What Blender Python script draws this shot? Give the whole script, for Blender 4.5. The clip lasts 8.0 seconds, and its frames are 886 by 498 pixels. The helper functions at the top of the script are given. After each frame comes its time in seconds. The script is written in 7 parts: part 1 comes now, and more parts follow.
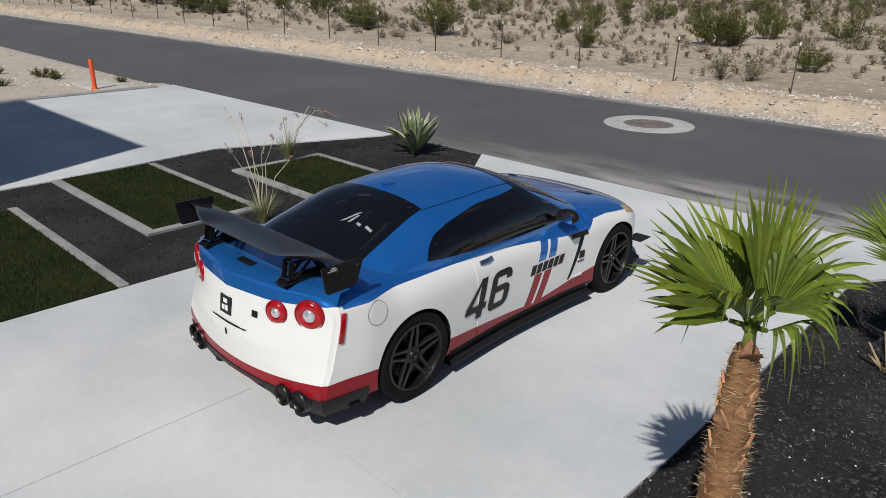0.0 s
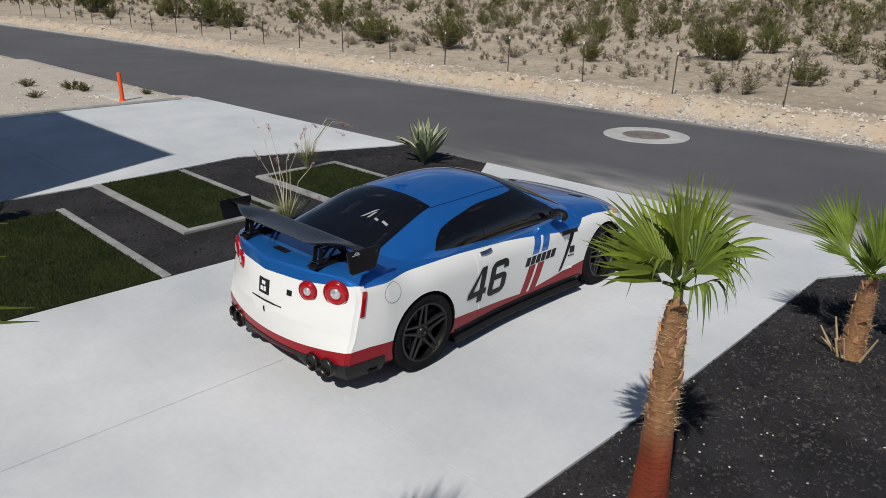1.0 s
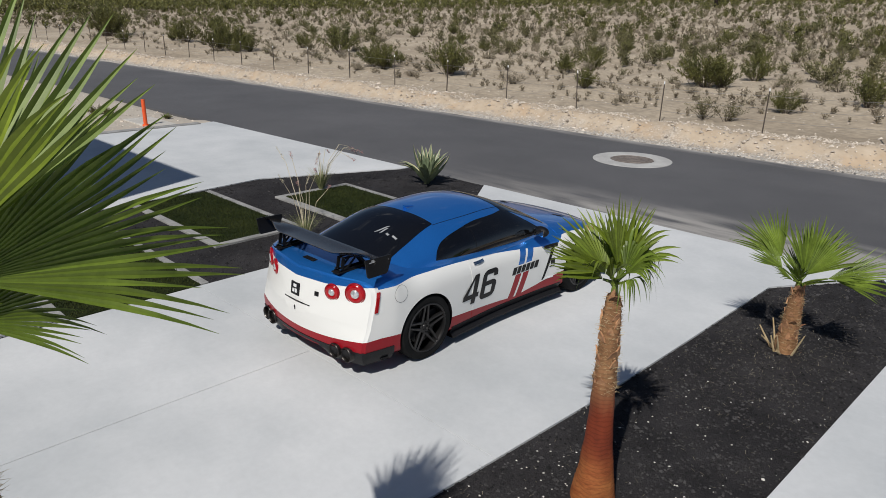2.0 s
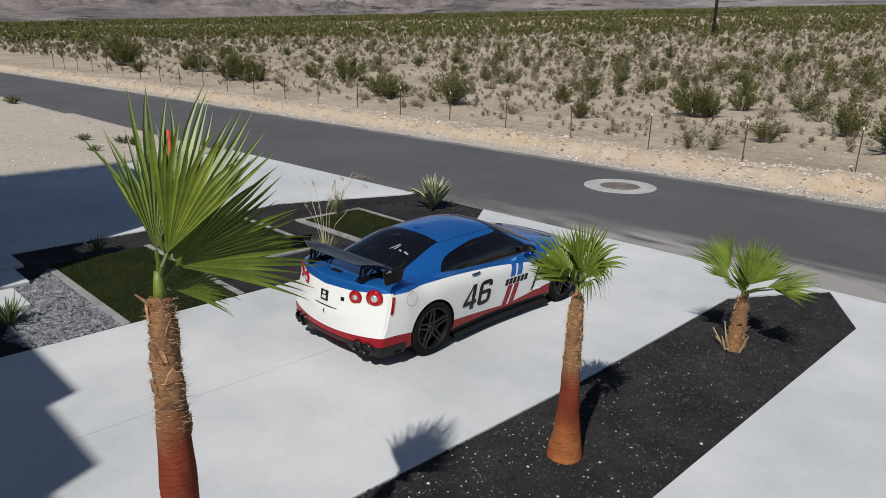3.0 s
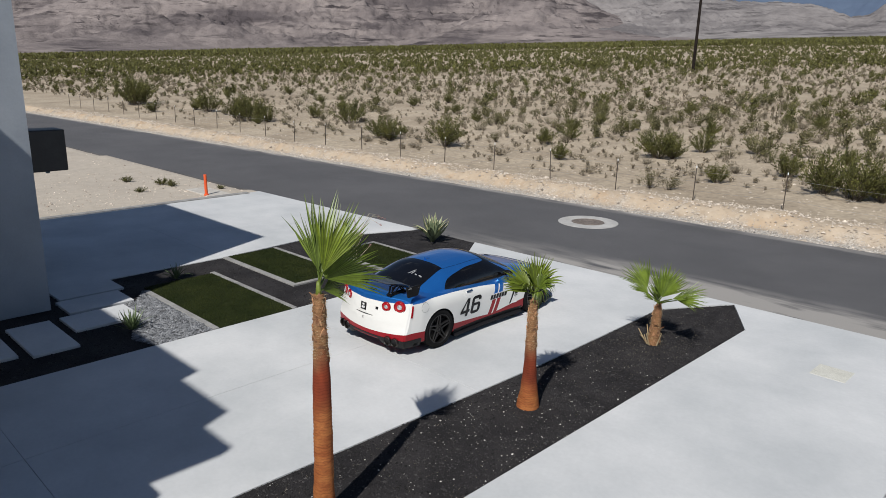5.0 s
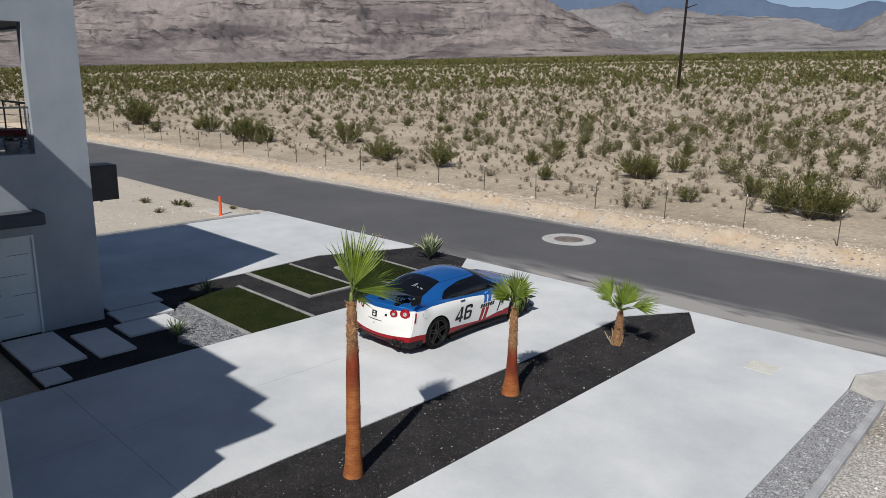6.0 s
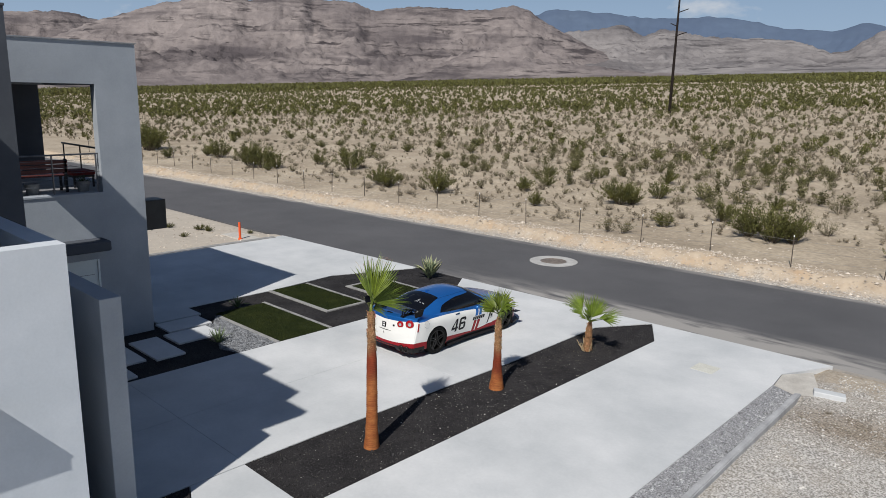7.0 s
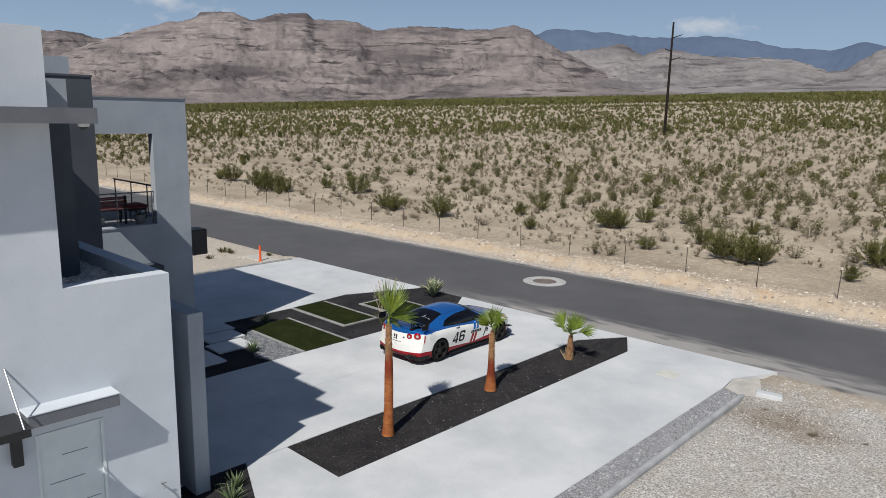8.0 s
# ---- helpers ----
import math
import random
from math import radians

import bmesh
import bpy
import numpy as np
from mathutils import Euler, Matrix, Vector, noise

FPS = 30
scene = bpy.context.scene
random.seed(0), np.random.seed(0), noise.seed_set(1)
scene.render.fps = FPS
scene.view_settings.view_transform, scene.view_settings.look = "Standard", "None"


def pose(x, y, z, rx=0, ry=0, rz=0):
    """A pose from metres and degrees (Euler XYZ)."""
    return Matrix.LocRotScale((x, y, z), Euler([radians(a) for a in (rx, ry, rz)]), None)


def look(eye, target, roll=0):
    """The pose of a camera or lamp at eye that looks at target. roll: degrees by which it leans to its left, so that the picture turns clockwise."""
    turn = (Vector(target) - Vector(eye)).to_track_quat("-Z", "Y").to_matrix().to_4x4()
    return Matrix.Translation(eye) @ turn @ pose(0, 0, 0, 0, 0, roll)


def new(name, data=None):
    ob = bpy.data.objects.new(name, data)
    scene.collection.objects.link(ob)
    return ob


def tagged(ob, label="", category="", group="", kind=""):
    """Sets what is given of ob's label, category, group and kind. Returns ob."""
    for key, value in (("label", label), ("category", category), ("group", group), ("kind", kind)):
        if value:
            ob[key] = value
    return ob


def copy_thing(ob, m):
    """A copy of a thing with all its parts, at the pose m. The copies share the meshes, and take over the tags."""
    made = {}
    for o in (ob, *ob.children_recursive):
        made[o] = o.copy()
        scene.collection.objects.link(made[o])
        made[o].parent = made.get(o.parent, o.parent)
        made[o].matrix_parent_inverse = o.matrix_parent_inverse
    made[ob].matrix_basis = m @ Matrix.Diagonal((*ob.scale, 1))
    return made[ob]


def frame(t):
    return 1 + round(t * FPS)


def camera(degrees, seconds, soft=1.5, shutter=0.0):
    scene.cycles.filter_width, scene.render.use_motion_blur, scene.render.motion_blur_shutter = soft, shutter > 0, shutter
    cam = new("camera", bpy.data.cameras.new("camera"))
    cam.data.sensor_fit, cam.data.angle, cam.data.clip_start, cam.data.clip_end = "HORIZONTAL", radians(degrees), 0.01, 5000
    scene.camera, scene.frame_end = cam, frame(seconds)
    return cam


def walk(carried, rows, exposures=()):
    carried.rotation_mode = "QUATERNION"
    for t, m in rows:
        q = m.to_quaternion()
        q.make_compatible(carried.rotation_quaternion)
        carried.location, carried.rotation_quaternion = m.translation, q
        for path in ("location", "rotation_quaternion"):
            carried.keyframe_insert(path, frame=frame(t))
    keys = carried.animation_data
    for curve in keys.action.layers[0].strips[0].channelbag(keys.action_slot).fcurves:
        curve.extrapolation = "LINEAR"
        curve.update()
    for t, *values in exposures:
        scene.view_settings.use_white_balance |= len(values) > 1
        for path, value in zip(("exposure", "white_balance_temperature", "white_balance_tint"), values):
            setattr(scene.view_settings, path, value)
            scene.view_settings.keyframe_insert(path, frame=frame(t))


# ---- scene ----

cam = camera(64.0, 8.0, 0.9)
PATH = [
    (0, (0.252, 0.091, 3.061), (-1.038, 1.437, 2.336), 1.0),
    (0.5, (0.559, -0.186, 3.131), (-0.744, 1.154, 2.42), 1.0),
    (1, (0.908, -0.541, 3.232), (-0.408, 0.794, 2.535), 1.0),
    (1.5, (1.341, -0.954, 3.419), (0.018, 0.385, 2.743), 1.1),
    (3, (2.885, -2.503, 3.98), (1.53, -1.152, 3.397), 1.1),
    (3.5, (3.475, -3.107, 4.235), (2.118, -1.749, 3.676), 1.1),
    (4, (4.114, -3.787, 4.511), (2.754, -2.423, 3.972), 1.1),
    (4.5, (4.726, -4.493, 4.741), (3.366, -3.122, 4.22), 1.1),
    (6, (7.018, -7.128, 5.761), (5.673, -5.725, 5.291), 1.0),
    (6.5, (8.03, -8.167, 6.128), (6.683, -6.756, 5.684), 1.1),
    (7, (9.111, -9.308, 6.54), (7.76, -7.893, 6.124), 1.0),
    (7.5, (10.231, -10.489, 6.992), (8.874, -9.072, 6.602), 1.0),
    (8, (11.253, -11.636, 7.398), (9.893, -10.216, 7.03), 1.0),
]
walk(cam, [(t, look(eye, target, roll)) for t, eye, target, roll in PATH], [(0.0, -0.10), (3.0, -0.08), (4.5, 0.0), (6.0, 0.05), (8.0, 0.05)])

# ---- sky and sun ----
SUN_TO = Vector((0.34, -0.845, 1.0)).normalized()
world = bpy.data.worlds.new("sky")
scene.world = world
world.use_nodes = True
wn, wl = world.node_tree.nodes, world.node_tree.links
wn.clear()
sky = wn.new("ShaderNodeTexSky")
sky.sky_type = "NISHITA"
sky.sun_disc = False
sky.sun_elevation = math.asin(SUN_TO.z)
sky.sun_rotation = math.atan2(SUN_TO.x, SUN_TO.y)
sky.altitude, sky.air_density, sky.dust_density, sky.ozone_density = 300, 1.0, 0.9, 5.0
bg = wn.new("ShaderNodeBackground")
bg.inputs["Strength"].default_value = 0.0485
wo = wn.new("ShaderNodeOutputWorld")
# scattered small clouds low in the sky
wt = wn.new("ShaderNodeTexCoord")
wm = wn.new("ShaderNodeMapping")
wm.inputs["Scale"].default_value = (1, 1, 2.2)
wm.inputs["Location"].default_value = (0.35, 0.1, 0.0)
wl.new(wt.outputs["Generated"], wm.inputs["Vector"])
cl = wn.new("ShaderNodeTexNoise")
cl.inputs["Scale"].default_value, cl.inputs["Detail"].default_value, cl.inputs["Roughness"].default_value = 7.0, 9.0, 0.55
wl.new(wm.outputs[0], cl.inputs["Vector"])
cr = wn.new("ShaderNodeValToRGB")
cr.color_ramp.elements[0].position, cr.color_ramp.elements[1].position = 0.60, 0.78
wl.new(cl.outputs["Fac"], cr.inputs[0])
cm = wn.new("ShaderNodeMix")
cm.data_type = "RGBA"
cm.inputs[7].default_value = (13.0, 13.2, 13.6, 1)
wl.new(cr.outputs[0], cm.inputs[0])
# pale dust haze toward the horizon
sz = wn.new("ShaderNodeSeparateXYZ")
wl.new(wt.outputs["Generated"], sz.inputs[0])
mr = wn.new("ShaderNodeMapRange")
mr.interpolation_type = "SMOOTHSTEP"
mr.inputs["From Min"].default_value, mr.inputs["From Max"].default_value = 0.0, 0.36
mr.inputs["To Min"].default_value, mr.inputs["To Max"].default_value = 0.85, 0.0
wl.new(sz.outputs[2], mr.inputs["Value"])
hz = wn.new("ShaderNodeMix")
hz.data_type = "RGBA"
hz.inputs[7].default_value = (6.9, 9.3, 12.8, 1)
wl.new(mr.outputs[0], hz.inputs[0])
wl.new(sky.outputs[0], hz.inputs[6])
wl.new(hz.outputs[2], cm.inputs[6])
wl.new(cm.outputs[2], bg.inputs[0])
wl.new(bg.outputs[0], wo.inputs[0])
sun = new("sun", bpy.data.lights.new("sun", "SUN"))
sun.data.energy, sun.data.angle, sun.data.color = 4.1, radians(0.6), (1.0, 0.975, 0.93)
sun.matrix_world = look(SUN_TO * 60, (0, 0, 0))


# ---- materials ----
def mat(name, c1, c2, scale=2.0, rough=0.7, metal=0.0, bump=0.0, bscale=60.0, fine=0.2, fscale=40.0, coat=0.0,
        island=0.0, rand=0.0, spec=0.5, stretch=(1, 1, 1), detail=6.0, trans=0.0):
    """Two colours mixed by a broad noise, darkened and lightened by a fine one; bump from a third."""
    m = bpy.data.materials.new(name)
    m.use_nodes = True
    n, l = m.node_tree.nodes, m.node_tree.links
    b = n["Principled BSDF"]
    tc = n.new("ShaderNodeTexCoord")
    mp = n.new("ShaderNodeMapping")
    mp.inputs["Scale"].default_value = stretch
    l.new(tc.outputs["Object"], mp.inputs["Vector"])

    def nz(s, d):
        t = n.new("ShaderNodeTexNoise")
        t.inputs["Scale"].default_value, t.inputs["Detail"].default_value = s, d
        t.inputs["Roughness"].default_value = 0.6
        l.new(mp.outputs[0], t.inputs["Vector"])
        return t.outputs["Fac"]

    def math_(op, a, v):
        t = n.new("ShaderNodeMath")
        t.operation = op
        for s, q in ((t.inputs[0], a), (t.inputs[1], v)):
            if isinstance(q, (int, float)):
                s.default_value = q
            else:
                l.new(q, s)
        return t.outputs[0]

    ramp = n.new("ShaderNodeValToRGB")
    ramp.color_ramp.elements[0].position, ramp.color_ramp.elements[1].position = 0.36, 0.64
    ramp.color_ramp.elements[0].color, ramp.color_ramp.elements[1].color = (*c1, 1), (*c2, 1)
    l.new(nz(scale, detail), ramp.inputs[0])
    val = math_("ADD", math_("MULTIPLY", math_("SUBTRACT", nz(fscale, 4.0), 0.5), 2 * fine * 1.6), 1.0)
    if island:
        g = n.new("ShaderNodeNewGeometry")
        val = math_("MULTIPLY", val, math_("ADD", math_("MULTIPLY", g.outputs["Random Per Island"], 2 * island), 1 - island))
    if rand:
        o = n.new("ShaderNodeObjectInfo")
        val = math_("MULTIPLY", val, math_("ADD", math_("MULTIPLY", o.outputs["Random"], 2 * rand), 1 - rand))
    mul = n.new("ShaderNodeVectorMath")
    mul.operation = "SCALE"
    l.new(ramp.outputs[0], mul.inputs[0])
    l.new(val, mul.inputs["Scale"])
    l.new(mul.outputs[0], b.inputs["Base Color"])
    b.inputs["Roughness"].default_value, b.inputs["Metallic"].default_value = rough, metal
    b.inputs["Specular IOR Level"].default_value = spec
    b.inputs["Coat Weight"].default_value = coat
    b.inputs["Coat Roughness"].default_value = 0.04
    if bump:
        bn = n.new("ShaderNodeBump")
        bn.inputs["Strength"].default_value, bn.inputs["Distance"].default_value = min(1.0, bump), 0.02
        l.new(nz(bscale, 5.0), bn.inputs["Height"])
        l.new(bn.outputs[0], b.inputs["Normal"])
    if trans:
        t = n.new("ShaderNodeBsdfTranslucent")
        l.new(mul.outputs[0], t.inputs["Color"])
        mx = n.new("ShaderNodeMixShader")
        mx.inputs[0].default_value = trans
        l.new(b.outputs[0], mx.inputs[1])
        l.new(t.outputs[0], mx.inputs[2])
        l.new(mx.outputs[0], n["Material Output"].inputs["Surface"])
    return m


# ---- mesh helpers ----
def mesh_ob(name, verts, faces, material=None, smooth=False, mats=None, index=None):
    me = bpy.data.meshes.new(name)
    me.from_pydata([tuple(v) for v in verts], [], [tuple(f) for f in faces])
    for m in mats or ([material] if material else []):
        me.materials.append(m)
    if index is not None:
        me.polygons.foreach_set("material_index", index)
    if smooth:
        me.polygons.foreach_set("use_smooth", [True] * len(me.polygons))
    me.update()
    return new(name, me)


def part(name, bm, material, parent, label="", smooth=False, sharp=None):
    """Links a bmesh as one mesh object under a thing or a part; coordinates are those of the thing."""
    me = bpy.data.meshes.new(name)
    bm.normal_update()
    bm.to_mesh(me)
    bm.free()
    for m in material if isinstance(material, (list, tuple)) else [material]:
        me.materials.append(m)
    if smooth:
        me.polygons.foreach_set("use_smooth", [True] * len(me.polygons))
        if sharp:
            me.set_sharp_from_angle(angle=radians(sharp))
    ob = new(name, me)
    if parent:
        ob.parent = parent
    if label:
        ob["label"] = label
    return ob


def own(ob, parent, label=""):
    ob.parent = parent
    if label:
        ob["label"] = label
    return ob


def thing(name, label, category, m=None, group="", kind=""):
    e = new(name)
    e.empty_display_size = 0.2
    if m is not None:
        e.matrix_world = m
    return tagged(e, label, category, group, kind)


def box(bm, x0, y0, z0, x1, y1, z1, bevel=0.0, m=None):
    r = bmesh.ops.create_cube(bm, size=1.0)
    vs = r["verts"]
    for v in vs:
        v.co = Vector((x0 + (v.co.x + 0.5) * (x1 - x0), y0 + (v.co.y + 0.5) * (y1 - y0), z0 + (v.co.z + 0.5) * (z1 - z0)))
    if bevel:
        es = list({e for v in vs for e in v.link_edges})
        r = bmesh.ops.bevel(bm, geom=es, offset=bevel, segments=2, affect="EDGES", profile=0.5)
        vs = list({v for f in r["faces"] for v in f.verts} | {v for v in vs if v.is_valid})
    if m is not None:
        for v in vs:
            v.co = m @ v.co
    return vs


def boxes(*bs, bevel=0.0):
    bm = bmesh.new()
    for b in bs:
        box(bm, *b, bevel=bevel)
    return bm


def prism(pts, z0, z1, bm=None, bevel=0.0):
    """An upright block over a plan polygon (counter-clockwise)."""
    bm = bm or bmesh.new()
    lo = [bm.verts.new((x, y, z0)) for x, y in pts]
    hi = [bm.verts.new((x, y, z1)) for x, y in pts]
    top = bm.faces.new(hi)
    bm.faces.new(lo[::-1])
    for i in range(len(pts)):
        j = (i + 1) % len(pts)
        bm.faces.new((lo[i], lo[j], hi[j], hi[i]))
    if bevel:
        bmesh.ops.bevel(bm, geom=list(top.edges), offset=bevel, segments=2, affect="EDGES")
    return bm


def tube(bm, pts, r0, r1=None, seg=8, caps=True):
    """A round bar along a line of points, tapering from r0 to r1."""
    pts = [Vector(p) for p in pts]
    r1 = r0 if r1 is None else r1
    rings, n = [], len(pts)
    for i, p in enumerate(pts):
        d = (pts[min(i + 1, n - 1)] - pts[max(i - 1, 0)]).normalized()
        a = d.cross(Vector((0, 0, 1)) if abs(d.z) < 0.9 else Vector((1, 0, 0))).normalized()
        b = d.cross(a)
        r = r0 + (r1 - r0) * i / (n - 1)
        rings.append([bm.verts.new(p + a * r * math.cos(2 * math.pi * k / seg) + b * r * math.sin(2 * math.pi * k / seg)) for k in range(seg)])
    for u, v in zip(rings, rings[1:]):
        for k in range(seg):
            bm.faces.new((u[k], v[k], v[(k + 1) % seg], u[(k + 1) % seg]))
    if caps:
        bm.faces.new(rings[0])
        bm.faces.new(rings[-1][::-1])
    return bm


def lathe(bm, prof, axis="z", seg=32, at=(0, 0, 0)):
    """Turns a profile of (radius, height) about an axis."""
    rows = []
    for r, h in prof:
        row = []
        for k in range(seg):
            a = 2 * math.pi * k / seg
            c, s = r * math.cos(a), r * math.sin(a)
            p = (c, s, h) if axis == "z" else (h, c, s) if axis == "x" else (s, h, c)
            row.append(bm.verts.new(Vector(p) + Vector(at)))
        rows.append(row)
    for u, v in zip(rows, rows[1:]):
        for k in range(seg):
            bm.faces.new((u[k], u[(k + 1) % seg], v[(k + 1) % seg], v[k]))
    return bm


def curve_at(x, keys):
    """A smooth curve through (x, value) keys."""
    xs, vs = [k[0] for k in keys], [k[1] for k in keys]
    if x <= xs[0]:
        return vs[0]
    if x >= xs[-1]:
        return vs[-1]
    i = max(j for j in range(len(xs)) if xs[j] <= x)
    sl = [(vs[j + 1] - vs[j]) / (xs[j + 1] - xs[j]) for j in range(len(xs) - 1)]

    def tan(j):
        if j == 0 or j == len(xs) - 1:
            return sl[0] if j == 0 else sl[-1]
        return 0.0 if sl[j - 1] * sl[j] <= 0 else 2 * sl[j - 1] * sl[j] / (sl[j - 1] + sl[j])

    h = xs[i + 1] - xs[i]
    t = (x - xs[i]) / h
    return ((2 * t**3 - 3 * t**2 + 1) * vs[i] + (t**3 - 2 * t**2 + t) * h * tan(i)
            + (-2 * t**3 + 3 * t**2) * vs[i + 1] + (t**3 - t**2) * h * tan(i + 1))


def smooth01(x, a, b):
    t = min(1.0, max(0.0, (x - a) / (b - a)))
    return t * t * (3 - 2 * t)


CONCRETE = mat("white_concrete", (0.480, 0.494, 0.500), (0.628, 0.632, 0.632), 0.40, 0.75, bump=0.10, bscale=140, fine=0.045, fscale=14, detail=9)
ASPHALT = mat("asphalt", (0.078, 0.077, 0.081), (0.104, 0.102, 0.106), 0.25, 0.9, bump=0.4, bscale=160, fine=0.30, fscale=70, detail=10)
SAND = mat("desert_sand", (0.306, 0.248, 0.180), (0.438, 0.364, 0.272), 0.22, 0.95, bump=0.6, bscale=9, fine=0.34, fscale=4.5, detail=9)
LAVA = mat("lava_gravel", (0.0156, 0.0139, 0.0148), (0.0361, 0.0328, 0.0336), 1.2, 0.9, bump=1.0, bscale=70, fine=0.55, fscale=60, spec=0.3)
LAVA_STONE = mat("lava_stone", (0.0148, 0.0139, 0.0148), (0.0508, 0.0476, 0.0476), 4, 0.9, bump=0.6, bscale=90, fine=0.3, island=0.7, spec=0.3)
PALE_STONE = mat("pale_stone", (0.50, 0.47, 0.43), (0.68, 0.65, 0.60), 4, 0.85, bump=0.4, bscale=60, island=0.3)
GREY_STONE = mat("grey_stone", (0.19, 0.19, 0.20), (0.40, 0.40, 0.405), 6, 0.85, bump=0.4, bscale=60, island=0.55)
KERB = mat("concrete_edging", (0.225, 0.22, 0.212), (0.335, 0.328, 0.315), 2.5, 0.9, bump=0.4, bscale=70, fine=0.22, fscale=30)
TURF = mat("artificial_turf", (0.014, 0.022, 0.004), (0.026, 0.034, 0.007), 2.2, 0.85, bump=0.8, bscale=150, fine=0.35, fscale=70, spec=0.2)
BLADE = mat("turf_blade", (0.016, 0.025, 0.004), (0.038, 0.046, 0.010), 1.5, 0.75, island=0.5, fine=0.1, spec=0.2)
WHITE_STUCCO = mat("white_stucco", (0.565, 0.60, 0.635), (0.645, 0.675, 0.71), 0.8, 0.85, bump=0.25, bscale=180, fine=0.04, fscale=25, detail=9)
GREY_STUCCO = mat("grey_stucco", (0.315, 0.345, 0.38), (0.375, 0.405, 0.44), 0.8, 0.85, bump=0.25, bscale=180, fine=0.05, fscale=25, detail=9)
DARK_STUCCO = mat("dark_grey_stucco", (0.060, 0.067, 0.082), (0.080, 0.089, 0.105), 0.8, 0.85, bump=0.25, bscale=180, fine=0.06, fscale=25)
BLACK_METAL = mat("black_metal", (0.012, 0.012, 0.013), (0.02, 0.02, 0.021), 5, 0.45, bump=0.05, fine=0.1)
STEEL = mat("galvanised_steel", (0.35, 0.35, 0.35), (0.5, 0.5, 0.5), 6, 0.4, 0.9, fine=0.1)
RUST = mat("rusty_post", (0.045, 0.034, 0.028), (0.09, 0.07, 0.055), 8, 0.85, fine=0.25)
WHITE_PAINT = mat("white_paint", (0.75, 0.75, 0.74), (0.82, 0.82, 0.81), 3, 0.5, fine=0.04)
ORANGE = mat("orange_plastic", (0.75, 0.09, 0.02), (0.85, 0.13, 0.03), 3, 0.5, fine=0.08)
DOOR_PAINT = mat("pale_door_paint", (0.62, 0.68, 0.68), (0.70, 0.75, 0.75), 2, 0.35, fine=0.03)


# ---- ground, road, slabs ----
def road_near(x):
    return 9.95 + 0.025 * x


def road_far(x):
    return 17.6 + 0.036 * x


def ground_z(x, y):
    """Height of the open ground: flat by the house, a low bank past the road, then the desert plain rising."""
    f = y - road_far(x)
    if f > 0:
        n1 = noise.noise((x * 0.35, y * 0.35, 3.0))
        n2 = noise.noise((x * 1.3, y * 1.3, 9.0))
        n3 = noise.noise((x * 3.1, y * 3.1, 4.0))
        edge = 0.95 + 0.55 * noise.noise((x * 0.55, 2.0, 7.0)) + 0.22 * noise.noise((x * 1.9, 5.0, 7.0))
        crest = 0.34 + 0.16 * noise.noise((x * 0.8, 1.0, 6.0))
        bank = crest * smooth01(f, edge - 0.25, edge + 0.35) * (1 - 0.35 * smooth01(f, edge + 0.5, edge + 1.4)) + 0.10 * smooth01(f, 0.3, 2.4)
        lump = math.exp(-((f - edge - 0.3) / 0.7) ** 2)
        z = -0.02 + bank + 0.08 * n1 * smooth01(f, 0.2, 2.0) + (0.05 + 0.05 * lump) * n2 * smooth01(f, 0.2, 1.0) + (0.015 + 0.05 * lump) * n3 * smooth01(f, 0.1, 0.8)
        far = max(0.0, y - 20.0)
        z += 0.0437 * far + 0.0077 * x * smooth01(far, 0, 120)
        if far > 60:
            z += 1.2 * noise.noise((x * 0.008, y * 0.008, 1.0)) * smooth01(far, 60, 300)
        return z
    inside = -19.3 < x < 4.70 - 0.028 * y and -60 < y
    z = -0.16 if inside else -0.05
    if not inside and y < road_near(x):
        z = -0.03 + 0.05 * noise.noise((x * 0.5, y * 0.5, 5.0)) + 0.02 * noise.noise((x * 2.0, y * 2.0, 5.0))
        z = z * smooth01(road_near(x) - y, 0.0, 0.8) - 0.03 * (1 - smooth01(road_near(x) - y, 0.0, 0.8))
    elif y >= road_near(x) or inside:
        z = -0.16
    return z


def axis(lo, hi, fine0, fine1, step, grow=1.16):
    mid = list(np.arange(fine0, fine1 + 1e-6, step))
    a, s = [mid[0]], step
    while a[0] > lo:
        s *= grow
        a.insert(0, a[0] - s)
    b, s = [mid[-1]], step
    while b[-1] < hi:
        s *= grow
        b.append(b[-1] + s)
    return a[:-1] + mid + b[1:]


def build_ground():
    xs, ys = axis(-3600, 3000, -62, 26, 0.25), axis(-900, 4000, -14, 44, 0.35)
    ys = sorted([y for y in ys if not 15.4 < y < 21.6] + [15.5 + 0.13 * k for k in range(47)])
    nx = len(xs)
    vs = [(x, y, ground_z(x, y)) for y in ys for x in xs]
    fs = [(j * nx + i, j * nx + i + 1, (j + 1) * nx + i + 1, (j + 1) * nx + i) for j in range(len(ys) - 1) for i in range(nx - 1)]
    return tagged(mesh_ob("ground", vs, fs, SAND, True), "pale tan desert sand and gravel reaching the hills", "ground", kind="structure")


build_ground()

